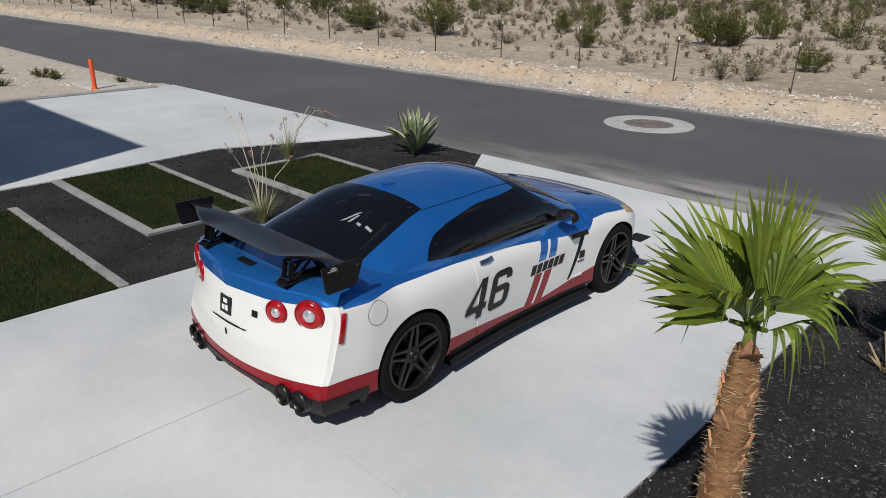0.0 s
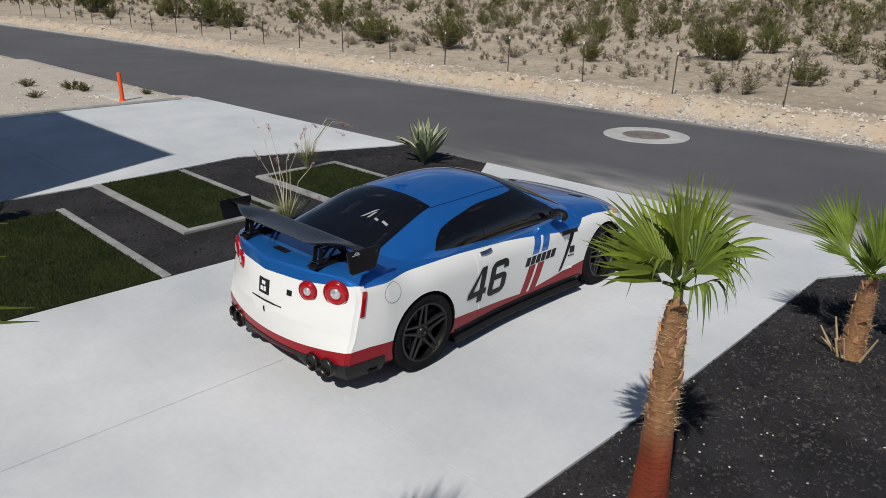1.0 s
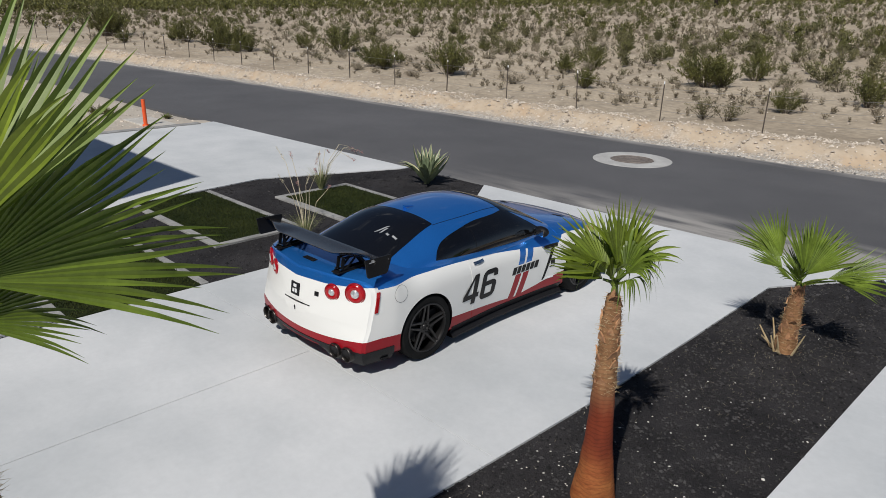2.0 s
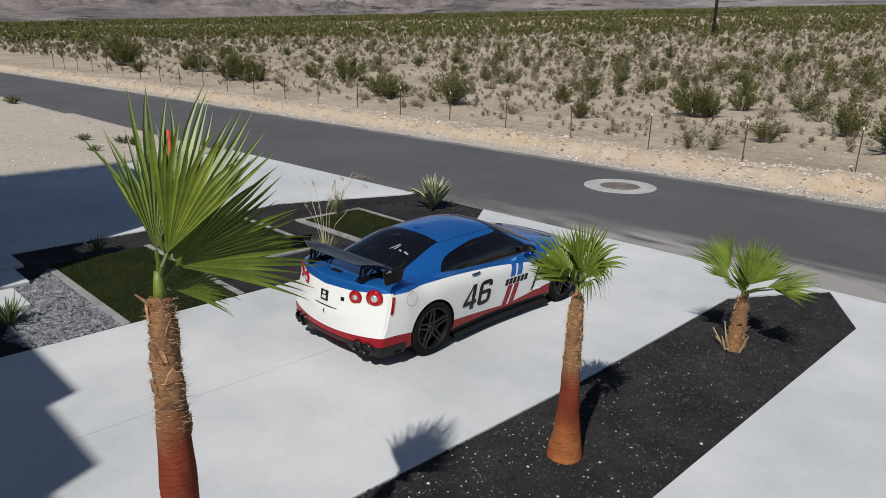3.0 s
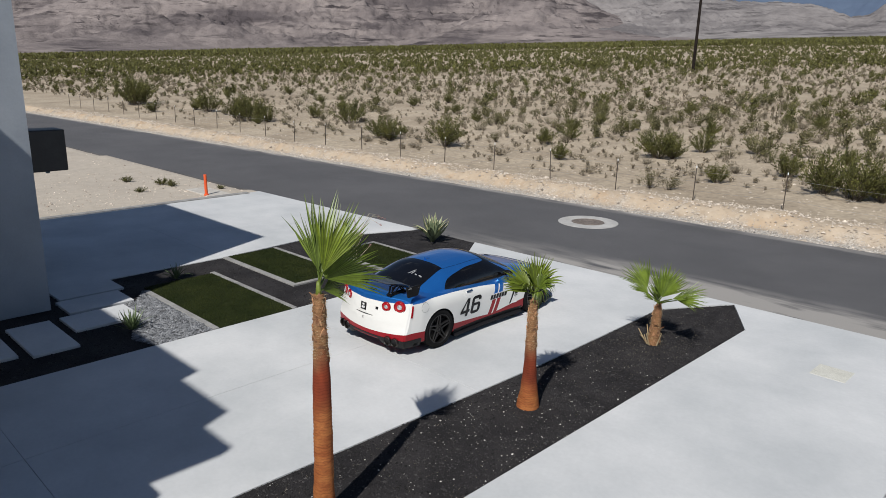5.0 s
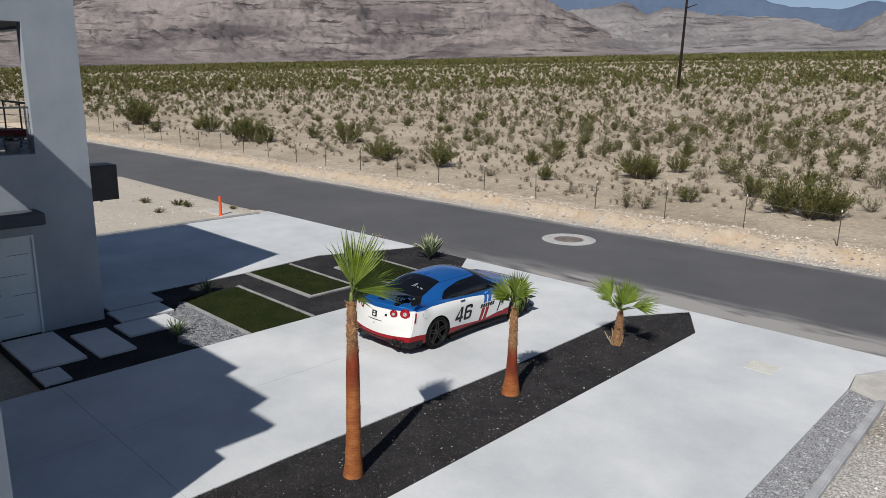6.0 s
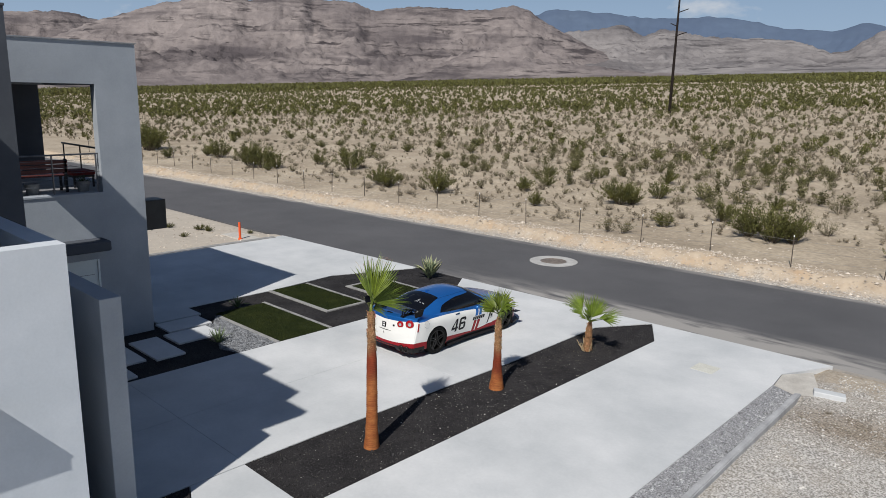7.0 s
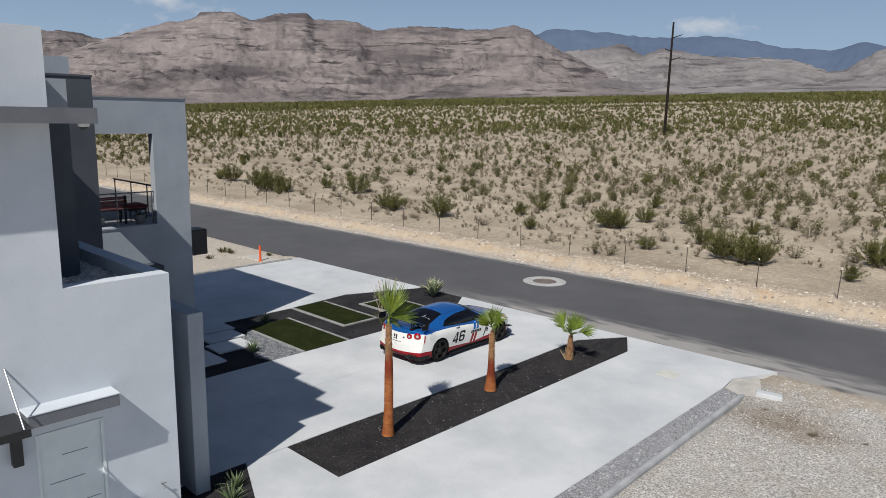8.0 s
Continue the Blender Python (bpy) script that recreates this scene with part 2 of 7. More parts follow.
# the road
xs = [-1500 + 30 * i for i in range(45)] + [-150 + 3 * i for i in range(120)] + [210 + 60 * i for i in range(20)]
vs = [(x, e(x), z) for x in xs for e, z in ((road_near, -0.045), (lambda q: 0.5 * (road_near(q) + road_far(q)), 0.0), (road_far, -0.03))]
vs += [(x, e(x), -0.3) for x in xs for e in (road_near, road_far)]
n = len(xs)
fs = []
for i in range(n - 1):
    a, b = 3 * i, 3 * i + 3
    fs += [(a, b, b + 1, a + 1), (a + 1, b + 1, b + 2, a + 2)]
    c, d = 3 * n + 2 * i, 3 * n + 2 * i + 2
    fs += [(c, d, b, a), (a + 2, b + 2, d + 1, c + 1)]
tagged(mesh_ob("road", [(x, y, z - 0.01) for x, y, z in vs], fs, ASPHALT), "dark grey asphalt road with sandy edges", "road", kind="structure")



def dusty(m):
    """Pale dust blown over the near edge of the road in front of the drives, broken up by noise."""
    n, l = m.node_tree.nodes, m.node_tree.links
    b = n["Principled BSDF"]
    old = b.inputs["Base Color"].links[0].from_socket
    tc = n.new("ShaderNodeTexCoord")
    sp = n.new("ShaderNodeSeparateXYZ")
    l.new(tc.outputs["Object"], sp.inputs[0])

    def op(o, a, c=0.0):
        t = n.new("ShaderNodeMath")
        t.operation = o
        for s, q in zip(t.inputs, (a, c)):
            if isinstance(q, (int, float)):
                s.default_value = q
            else:
                l.new(q, s)
        return t.outputs[0]

    d = op("SUBTRACT", op("SUBTRACT", sp.outputs[1], op("MULTIPLY", sp.outputs[0], 0.025)), 9.95)
    near = op("MAXIMUM", op("SUBTRACT", 1.0, op("DIVIDE", d, 1.7)), 0.0)
    far = op("MAXIMUM", op("SUBTRACT", 1.0, op("DIVIDE", op("SUBTRACT", op("ADD", 17.55, op("MULTIPLY", sp.outputs[0], 0.036)), sp.outputs[1]), 0.5)), 0.0)
    spread = op("POWER", 2.718, op("MULTIPLY", op("POWER", op("DIVIDE", op("SUBTRACT", sp.outputs[0], 1.0), 6.5), 2.0), -1.0))
    nz = n.new("ShaderNodeTexNoise")
    nz.inputs["Scale"].default_value, nz.inputs["Detail"].default_value = 1.5, 10
    mp = n.new("ShaderNodeMapping")
    mp.inputs["Scale"].default_value = (0.4, 1.8, 1)
    l.new(tc.outputs["Object"], mp.inputs["Vector"])
    l.new(mp.outputs[0], nz.inputs["Vector"])
    fac = op("MULTIPLY", op("ADD", op("MULTIPLY", op("MULTIPLY", near, spread), 2.1), op("MULTIPLY", far, 0.7)), op("MAXIMUM", op("SUBTRACT", op("MULTIPLY", nz.outputs["Fac"], 4.6), 1.5), 0.0))
    fac = op("MINIMUM", fac, 0.8)
    mx = n.new("ShaderNodeMix")
    mx.data_type = "RGBA"
    l.new(fac, mx.inputs[0])
    l.new(old, mx.inputs[6])
    mx.inputs[7].default_value = (0.37, 0.35, 0.325, 1)
    l.new(mx.outputs[2], b.inputs["Base Color"])


def sand_zones(m):
    """Yellower, paler earth on the road bank and the lots; grey crushed stone on the east lot."""
    n, l = m.node_tree.nodes, m.node_tree.links
    b = n["Principled BSDF"]
    old = b.inputs["Base Color"].links[0].from_socket
    tc = n.new("ShaderNodeTexCoord")
    sp = n.new("ShaderNodeSeparateXYZ")
    l.new(tc.outputs["Object"], sp.inputs[0])

    def op(o, a, c=0.0):
        t = n.new("ShaderNodeMath")
        t.operation = o
        for s, q in zip(t.inputs, (a, c)):
            if isinstance(q, (int, float)):
                s.default_value = q
            else:
                l.new(q, s)
        return t.outputs[0]

    def nz(s, d):
        t = n.new("ShaderNodeTexNoise")
        t.inputs["Scale"].default_value, t.inputs["Detail"].default_value = s, d
        l.new(tc.outputs["Object"], t.inputs["Vector"])
        return t.outputs["Fac"]

    def clamp(a):
        return op("MINIMUM", op("MAXIMUM", a, 0.0), 1.0)

    def mix(fac, a, c):
        t = n.new("ShaderNodeMix")
        t.data_type = "RGBA"
        l.new(fac, t.inputs[0])
        for s, q in ((t.inputs[6], a), (t.inputs[7], c)):
            if isinstance(q, tuple):
                s.default_value = (*q, 1)
            else:
                l.new(q, s)
        return t.outputs[2]

    x, y = sp.outputs[0], sp.outputs[1]
    rough = nz(1.6, 8)
    past = op("SUBTRACT", y, op("ADD", 17.6, op("MULTIPLY", x, 0.036)))
    bank = clamp(op("ADD", op("SUBTRACT", 2.6, past), op("MULTIPLY", op("SUBTRACT", rough, 0.5), 3.5)))
    earth = mix(nz(3.0, 10), (0.34, 0.255, 0.172), (0.57, 0.475, 0.365))
    earth = mix(clamp(op("MULTIPLY", op("SUBTRACT", nz(0.9, 6), 0.54), 4.0)), earth, (0.45, 0.305, 0.180))
    grit = mix(clamp(op("ADD", op("MULTIPLY", op("SUBTRACT", nz(18.0, 5), 0.5), 4.0), 0.5)), (0.27, 0.238, 0.200), (0.55, 0.505, 0.445))
    earth = mix(clamp(op("ADD", op("SUBTRACT", 1.05, past), op("MULTIPLY", op("SUBTRACT", rough, 0.5), 2.6))), earth, grit)
    bank = op("MULTIPLY", bank, op("MAXIMUM", op("GREATER_THAN", past, -1.0), 0.3))
    col = mix(bank, old, earth)
    west = op("MULTIPLY", op("LESS_THAN", x, -19.0), op("LESS_THAN", past, -1.0))
    col = mix(op("MULTIPLY", west, 0.6), col, mix(nz(2.2, 9), (0.36, 0.315, 0.262), (0.60, 0.545, 0.475)))
    east = op("MULTIPLY", op("GREATER_THAN", x, 4.2), clamp(op("ADD", op("SUBTRACT", 9.2, y), op("MULTIPLY", op("SUBTRACT", rough, 0.5), 3.0))))
    speck = clamp(op("ADD", op("MULTIPLY", op("SUBTRACT", nz(26.0, 4), 0.5), 5.0), 0.5))
    stone = mix(speck, (0.20, 0.185, 0.165), (0.60, 0.575, 0.545))
    stone = mix(clamp(op("MULTIPLY", op("SUBTRACT", nz(0.55, 5), 0.52), 4.0)), stone, mix(speck, (0.19, 0.16, 0.125), (0.42, 0.37, 0.31)))
    dx, dy = op("DIVIDE", op("SUBTRACT", x, 5.9), 1.5), op("DIVIDE", op("SUBTRACT", y, 6.4), 0.9)
    dirt = op("POWER", 2.718, op("MULTIPLY", op("ADD", op("MULTIPLY", dx, dx), op("MULTIPLY", dy, dy)), -1.0))
    stone = mix(clamp(op("MULTIPLY", dirt, op("MULTIPLY", rough, 2.2))), stone, mix(speck, (0.10, 0.08, 0.06), (0.36, 0.30, 0.235)))
    col = mix(op("MULTIPLY", east, clamp(op("ADD", 0.35, rough))), col, stone)
    l.new(col, b.inputs["Base Color"])


sand_zones(SAND)
dusty(ASPHALT)

# manhole: concrete collar with an iron cover
mh = thing("manhole", "iron manhole cover in a pale concrete collar", "manhole", pose(-7.42, 14.68, 0.0), kind="structure")
bm = bmesh.new()
lathe(bm, [(0.99, -0.15), (0.99, -0.004), (0.96, 0.004), (0.56, 0.006), (0.54, -0.02)], seg=48)
part("collar", bm, mat("collar_concrete", (0.38, 0.37, 0.355), (0.48, 0.47, 0.45), 2, 0.9, bump=0.3, fine=0.12), mh)
bm = bmesh.new()
lathe(bm, [(0.53, -0.1), (0.53, 0.0), (0.50, 0.006), (0.46, 0.006), (0.45, -0.006), (0.41, -0.006), (0.40, 0.006), (0.25, 0.006), (0.24, -0.006), (0.21, -0.006), (0.20, 0.006), (0.001, 0.006)], seg=40)
IRON = mat("cast_iron", (0.17, 0.14, 0.12), (0.26, 0.22, 0.19), 8, 0.7, 0.4, bump=0.4, bscale=80)
part("cover", bm, IRON, mh)


# concrete slabs, each poured bay its own piece
def slabs(name, label, bays):
    e = thing(name, label, "driveway", kind="structure")
    for pts in bays:
        part("slab", prism(pts, -0.14, 0.0, bevel=0.003), CONCRETE, e)
    return e


G = 0.005
W0, W1 = -19.15, -11.32        # west driveway
P1 = -6.7                      # planting strip to here
slabs("driveway_west", "pale concrete driveway beside the house", [
    [(W0, -3.0), (W1, -3.0), (W1, 3.5), (W0, 3.5)],
    [(W0, 3.5 + G), (W1, 3.5 + G), (-11.6, 6.4), (-10.4, 9.45), (-10.4, road_near(-10.4) - 0.02), (-19.4, road_near(-19.4) - 0.02), (W0, 8.1)],
])
slabs("driveway_main", "white concrete driveway with tooled joints", [
    [(P1, -6.1), (-4.13 - G, -6.1), (-4.13 - G, -3.22 - G), (P1, -3.22 - G)],
    [(-4.13, -6.1), (-1.55, -6.1), (-1.55, -3.22 - G), (-4.13, -3.22 - G)],
    [(P1, -3.22), (-4.13 - G, -3.22), (-4.13 - G, 2.53 - G), (P1, 2.53 - G)],
    [(-4.13, -3.22), (-1.56, -3.22), (-1.55, -1.6), (-1.50, 0.0), (-1.47, 1.2), (-1.43, 2.53 - G), (-4.13, 2.53 - G)],
    [(P1, 2.53), (-1.43, 2.53), (-1.39, 4.0), (-1.40, 6.0), (-1.43, 8.3), (-0.62, 9.64), (-0.62, road_near(-0.6) - 0.02), (-8.05, road_near(-8) - 0.02), (-7.3, 8.6), (P1, 8.1)],
])
slabs("driveway_east", "white concrete driveway beside the gravel bed", [
    [(-0.2, -4.9), (0.36, -5.1), (4.0, -5.1), (3.985, -3.26), (-1.53, -3.26), (-1.53, -4.3)],
    [(0.36, -5.1 - G), (0.36, -18), (4.13, -18), (4.0, -5.1 - G)],
    [(0.35, -3.26 + G), (3.985, -3.26 + G), (3.88, 7.6), (3.78, 8.5), (4.52, 10.0), (4.52, road_near(4.5) - 0.02), (-0.62 + G, road_near(-0.6) - 0.02), (-0.62 + G, 9.66), (-0.42, 9.86), (0.39, 8.46)],
])

# gravel bed with the palms
BED = [(-1.55, -3.24), (0.34, -3.24), (0.38, 8.45), (-0.43, 9.84), (-1.42, 8.28), (-1.39, 6.0), (-1.38, 4.0), (-1.42, 2.5), (-1.46, 1.2), (-1.49, 0.0), (-1.54, -1.6)]
tagged(part("gravel_bed", prism(BED, -0.15, -0.012), LAVA, None), "bed of black lava gravel with pale pebbles", "gravel bed", kind="structure")
BED2 = [(-1.54, -6.1), (0.35, -6.1), (0.35, -5.12), (-0.2, -4.92), (-1.54, -4.32)]
tagged(part("corner_bed", prism(BED2, -0.15, -0.012), LAVA, None), "small black gravel bed by the wing wall", "gravel bed", kind="structure")

# planting ground between the driveways
PLANT = [(W1, -3.4), (P1, -3.4), (P1, 8.1), (-7.3, 8.6), (-8.06, 9.72), (-10.4, 9.66), (-10.4, 9.45), (-11.6, 6.4), (W1, 3.5)]
tagged(part("planting_bed", prism(PLANT, -0.15, -0.02), LAVA, None), "planting bed of black gravel between the driveways", "gravel bed", kind="structure")

# turf panels, concrete edging, pavers and river stones in it
TURFS = [(-10.15, 0.90, P1 - 0.01, 2.56), (-11.28, 3.60, -8.14, 4.98), (-9.9, 5.95, -6.85, 7.42)]
for x0, y0, x1, y1 in TURFS:
    tagged(part("turf_panel", boxes((x0, y0, -0.1, x1, y1, 0.012)), TURF, None), "panel of green artificial turf edged in concrete", "turf", group="turf panels", kind="structure")
e = thing("edging", "narrow rough concrete edging round the turf", "edging", kind="structure")
for b in ((-10.25, 2.56, P1 - 0.01, 2.68), (-9.9, 0.78, P1 - 0.01, 0.90), (-11.30, 3.47, -8.02, 3.60), (-8.14, 3.60, -8.02, 4.98), (-11.30, 4.98, -8.02, 5.10),
          (-10.04, 5.80, -6.85, 5.95), (-10.04, 5.95, -9.9, 7.55), (-9.9, 7.42, -6.85, 7.55)):
    part("edging_run", boxes((b[0], b[1], -0.1, b[2], b[3], 0.018), bevel=0.008), KERB, e)
for x0, y0, x1, y1 in ((-11.24, -0.80, -10.39, 0.55), (-10.29, -0.92, -9.40, 0.37), (-9.26, -1.17, -8.33, 0.09), (-9.25, -2.12, -7.57, -1.35), (-9.80, -3.35, -7.75, -2.30), (-7.57, -3.39, -6.85, -2.90)):
    tagged(part("paver", boxes((x0, y0, -0.1, x1, y1, 0.035), bevel=0.01), CONCRETE, None), "pale square concrete stepping slab", "paver", group="stepping slabs", kind="structure")

# strip of grey gravel and its kerb
GREYGRAV = mat("grey_gravel", (0.13, 0.13, 0.138), (0.46, 0.46, 0.47), 30, 0.9, bump=1.0, bscale=45, fine=0.4, fscale=50)
tagged(part("gravel_strip", prism([(4.13 + G, -18), (5.05, -18), (4.43, 7.36), (3.89, 7.62), (3.985 + G, -3.26), (4.0 + G, -5.1)], -0.15, 0.002), GREYGRAV, None),
       "strip of grey crushed gravel along the driveway", "gravel strip", kind="structure")
e = thing("kerb", "rough grey concrete kerb beside the gravel strip", "kerb", kind="structure")
OLDCON = mat("old_concrete", (0.42, 0.39, 0.35), (0.55, 0.52, 0.47), 2, 0.9, bump=0.3)
part("kerb_run", prism([(5.06, -18), (5.26, -18), (4.57, 7.42), (4.44, 7.36)], -0.15, 0.06, bevel=0.02), mat("kerb_concrete", (0.33, 0.33, 0.335), (0.44, 0.44, 0.445), 2, 0.9, bump=0.3, fine=0.15), e)
part("kerb_end", prism([(3.79, 8.50), (3.90, 7.66), (4.44, 7.40), (4.78, 7.62), (4.66, 8.35), (4.30, 9.2)], -0.15, -0.006, bevel=0.01), OLDCON, e)
blk = part("kerb_block", boxes((-0.33, -0.14, -0.06, 0.33, 0.14, 0.11), bevel=0.02), CONCRETE, None)
tagged(blk, "loose pale concrete block lying on the gravel", "concrete block")
blk.matrix_world = pose(5.04, 7.86, -0.01, 0, 3, 18)


# ---- house ----
def wall(name, bm, m, label, cat="wall"):
    return tagged(part(name, bm, m, None), label, cat, kind="structure")


HX = -9.95      # face of the loggia block
EX = -0.60      # face of the east block
FASCIA = mat("fascia_grey", (0.135, 0.140, 0.155), (0.165, 0.170, 0.185), 2, 0.7, bump=0.1, bscale=150, fine=0.05)
GLASS = mat("dark_glass", (0.010, 0.011, 0.013), (0.014, 0.015, 0.017), 1, 0.05, spec=0.7, fine=0.02)
RAILSTEEL = mat("rail_steel", (0.16, 0.16, 0.165), (0.24, 0.24, 0.25), 6, 0.35, 0.8, fine=0.1)
T = 0.3


def pierced(x0, x1, ys, zs, gaps):
    """One shell in a length-height plane, with the grid cells in gaps left open right through."""
    bm, vd = bmesh.new(), {}

    def v(x, i, j):
        if (x, i, j) not in vd:
            vd[x, i, j] = bm.verts.new((x, ys[i], zs[j]))
        return vd[x, i, j]

    ny, nz = len(ys) - 1, len(zs) - 1
    solid = {(i, j) for i in range(ny) for j in range(nz)} - set(gaps)
    for i, j in sorted(solid):
        bm.faces.new((v(x1, i, j), v(x1, i + 1, j), v(x1, i + 1, j + 1), v(x1, i, j + 1)))
        bm.faces.new((v(x0, i, j), v(x0, i, j + 1), v(x0, i + 1, j + 1), v(x0, i + 1, j)))
        for di, dj, a, b in ((-1, 0, (i, j), (i, j + 1)), (1, 0, (i + 1, j + 1), (i + 1, j)), (0, -1, (i + 1, j), (i, j)), (0, 1, (i, j + 1), (i + 1, j + 1))):
            if (i + di, j + dj) not in solid:
                bm.faces.new((v(x0, *a), v(x1, *a), v(x1, *b), v(x0, *b)))
    bmesh.ops.recalc_face_normals(bm, faces=bm.faces)
    return bm


wall("wall_loggia_east", pierced(HX - T, HX, [-4.6, -3.34, -2.42, -2.18, -1.1], [0, 2.26, 3.96, 6.74, 7.77], [(1, 0), (0, 2), (1, 2), (2, 2)]), GREY_STUCCO, "grey stucco house wall with a balcony opening")
wall("wall_loggia_north", boxes((-16.2, -1.4, 0, HX - T, -1.1, 3.96), (-16.2, -1.4, 6.74, HX - T, -1.1, 7.77)), GREY_STUCCO, "grey stucco street wall of the house")
wall("wall_loggia_west", boxes((-16.5, -9.0, 0, -16.2, -4.6, 7.77), (-16.5, -4.6, 0, -16.2, -1.1, 3.96), (-16.5, -4.6, 6.74, -16.2, -1.1, 7.77)), GREY_STUCCO, "grey stucco side wall of the house")
# This stretch takes the dark stucco so that its colour carries the shade.
wall("wall_loggia_inner", boxes((-16.5, -4.6, 3.96, -16.2, -1.58, 6.74)), DARK_STUCCO, "balcony side wall coloured dark to stand for shade")
wall("balcony_floor", boxes((-16.2, -4.6, 3.70, HX - T, -1.4, 3.94)), mat("balcony_tile", (0.22, 0.22, 0.23), (0.30, 0.30, 0.31), 3, 0.6), "grey balcony floor", "floor")
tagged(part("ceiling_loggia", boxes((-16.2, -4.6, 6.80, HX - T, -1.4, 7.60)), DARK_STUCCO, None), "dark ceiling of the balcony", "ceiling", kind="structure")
wall("sill", boxes((HX - T - 0.02, -4.6, 3.96, HX + 0.03, -2.18, 4.01), bevel=0.006), GREY_STUCCO, "grey sill under the balcony opening", "sill")
wall("coping", boxes((HX - T - 0.03, -4.6, 7.77, HX + 0.03, -1.07, 7.80), (-16.5, -1.4, 7.77, HX - T - 0.03, -1.07, 7.80)), STEEL, "thin metal coping on the parapet", "coping")
# dark fin wall, an added beam behind it, the box on the roof
wall("wall_dark_fin", boxes((-7.82, -7.02, 0, -7.52, -4.72, 8.20)), DARK_STUCCO, "tall dark grey stucco fin wall of the house")
wall("dark_coping", boxes((-7.84, -7.02, 8.20, -7.50, -4.70, 8.25)), DARK_STUCCO, "dark grey coping on the fin wall", "coping")
# Unseen beam over the entry court, added to throw the loggia wall's shadow band.
wall("roof_beam", boxes((HX, -5.10, 5.97, -7.82, -4.80, 7.52)), DARK_STUCCO, "unseen dark beam added to cast the wall's shadow band", "beam")
wall("wall_court_back", boxes((-16.2, -7.4, 0, -9.9, -7.1, 7.0), (-10.25, -7.1, 0, -9.95, -4.6, 7.0)), GREY_STUCCO, "grey stucco wall behind the entry court")
wall("roof_box", boxes((-14.5, -9.0, 7.0, -10.9, -4.62, 8.88), (-14.5, -4.62, 7.63, -10.9, -4.06, 8.88)), GREY_STUCCO, "pale grey stucco box on the roof", "wall")
# east block: terrace part and tall part
wall("wall_terrace", boxes((EX - T, -7.47, 0, EX, -6.2, 4.62), (EX - T, -7.93, 2.32, EX, -7.47, 4.62), (-7.5, -6.5, 0, EX - T, -6.2, 4.62)), WHITE_STUCCO, "white stucco wall with a low terrace parapet")
wall("terrace_roof", boxes((-2.45, -7.93, 4.0, EX - T, -6.5, 4.37), (-7.5, -7.02, 4.0, -2.45, -6.5, 4.37)), CONCRETE, "flat terrace roof", "roof")
wall("wall_east_block", boxes((-2.45, -18.0, 0, EX - T, -7.93, 8.60), (EX - T, -18.0, 0, EX, -8.52, 8.60), (EX - T, -8.52, 2.32, EX, -7.93, 8.60)), WHITE_STUCCO, "white stucco tall block of the house")
wall("wall_inner_block", boxes((-7.82, -18.0, 0, -2.45, -7.02, 7.44)), DARK_STUCCO, "dark grey stucco wall beside the terrace")
wall("wall_inner_top", boxes((-7.82, -18.0, 7.44, -2.45, -7.02, 7.93)), GREY_STUCCO, "pale grey stucco parapet above the dark wall")
wall("fascia", boxes((EX, -18.0, 7.20, -0.04, -7.42, 7.43), (-2.44, -7.92, 7.20, EX, -7.42, 7.43)), FASCIA, "grey fascia band round the upper floor", "fascia")
wall("wing_wall", boxes((-4.5, -5.71, 0, -1.0, -5.40, 3.68), bevel=0.012), GREY_STUCCO, "free-standing grey stucco wing wall")
wall("back_wall", boxes((-16.5, -18.3, 0, EX, -18.0, 8.6)), WHITE_STUCCO, "white stucco back wall of the house")


def hinged_door(name, x, y0, y1, z1, label, m):
    d = thing(name, label, "door", pose(x, y0, 0), kind="structure")
    w = y1 - y0
    part("door_frame", boxes((-0.16, 0, 0, 0.012, 0.05, z1), (-0.16, w - 0.05, 0, 0.012, w, z1), (-0.16, 0.05, z1 - 0.05, 0.012, w - 0.05, z1), bevel=0.004), m, d)
    leaf = part("door_leaf", boxes((-0.10, 0.05, 0.01, -0.03, w - 0.05, z1 - 0.05), bevel=0.004), m, d)
    for k, z in enumerate((0.5, 0.95, 1.4, 1.85)):
        y = 0.16 + 0.22 * (k % 2)
        part("groove", boxes((-0.032, y, z, -0.027, y + (0.55 if k % 3 else 0.40), z + 0.012)), FASCIA, leaf)
    bm = bmesh.new()
    lathe(bm, [(0.030, -0.03), (0.030, -0.018), (0.012, -0.016), (0.012, 0.012), (0.026, 0.018), (0.030, 0.034), (0.001, 0.042)], "x", 16, (0, 0.13, 1.03))
    part("door_handle", bm, STEEL, d)
    return d


hinged_door("door_1", HX, -3.34, -2.42, 2.26, "pale panelled entry door in a grey wall", DOOR_PAINT)
hinged_door("door_2", EX, -8.52, -7.47, 2.32, "pale side door with thin grooves under a canopy", DOOR_PAINT)
# canopy over the entry and over the side door
c = thing("door_canopy", "flat black canopy over the entry door", "canopy", pose(HX, 0, 0))
part("slab", boxes((0, -4.2, 2.56, 0.62, -2.30, 2.83), bevel=0.05), DARK_STUCCO, c)
c = thing("door_canopy", "flat grey stucco canopy over the side door", "canopy", pose(EX, 0, 0))
part("slab", boxes((0, -8.69, 2.60, 0.38, -7.32, 2.80), bevel=0.012), FASCIA, c)
part("top", boxes((0, -8.70, 2.80, 0.39, -7.31, 2.83), bevel=0.01), WHITE_STUCCO, c)
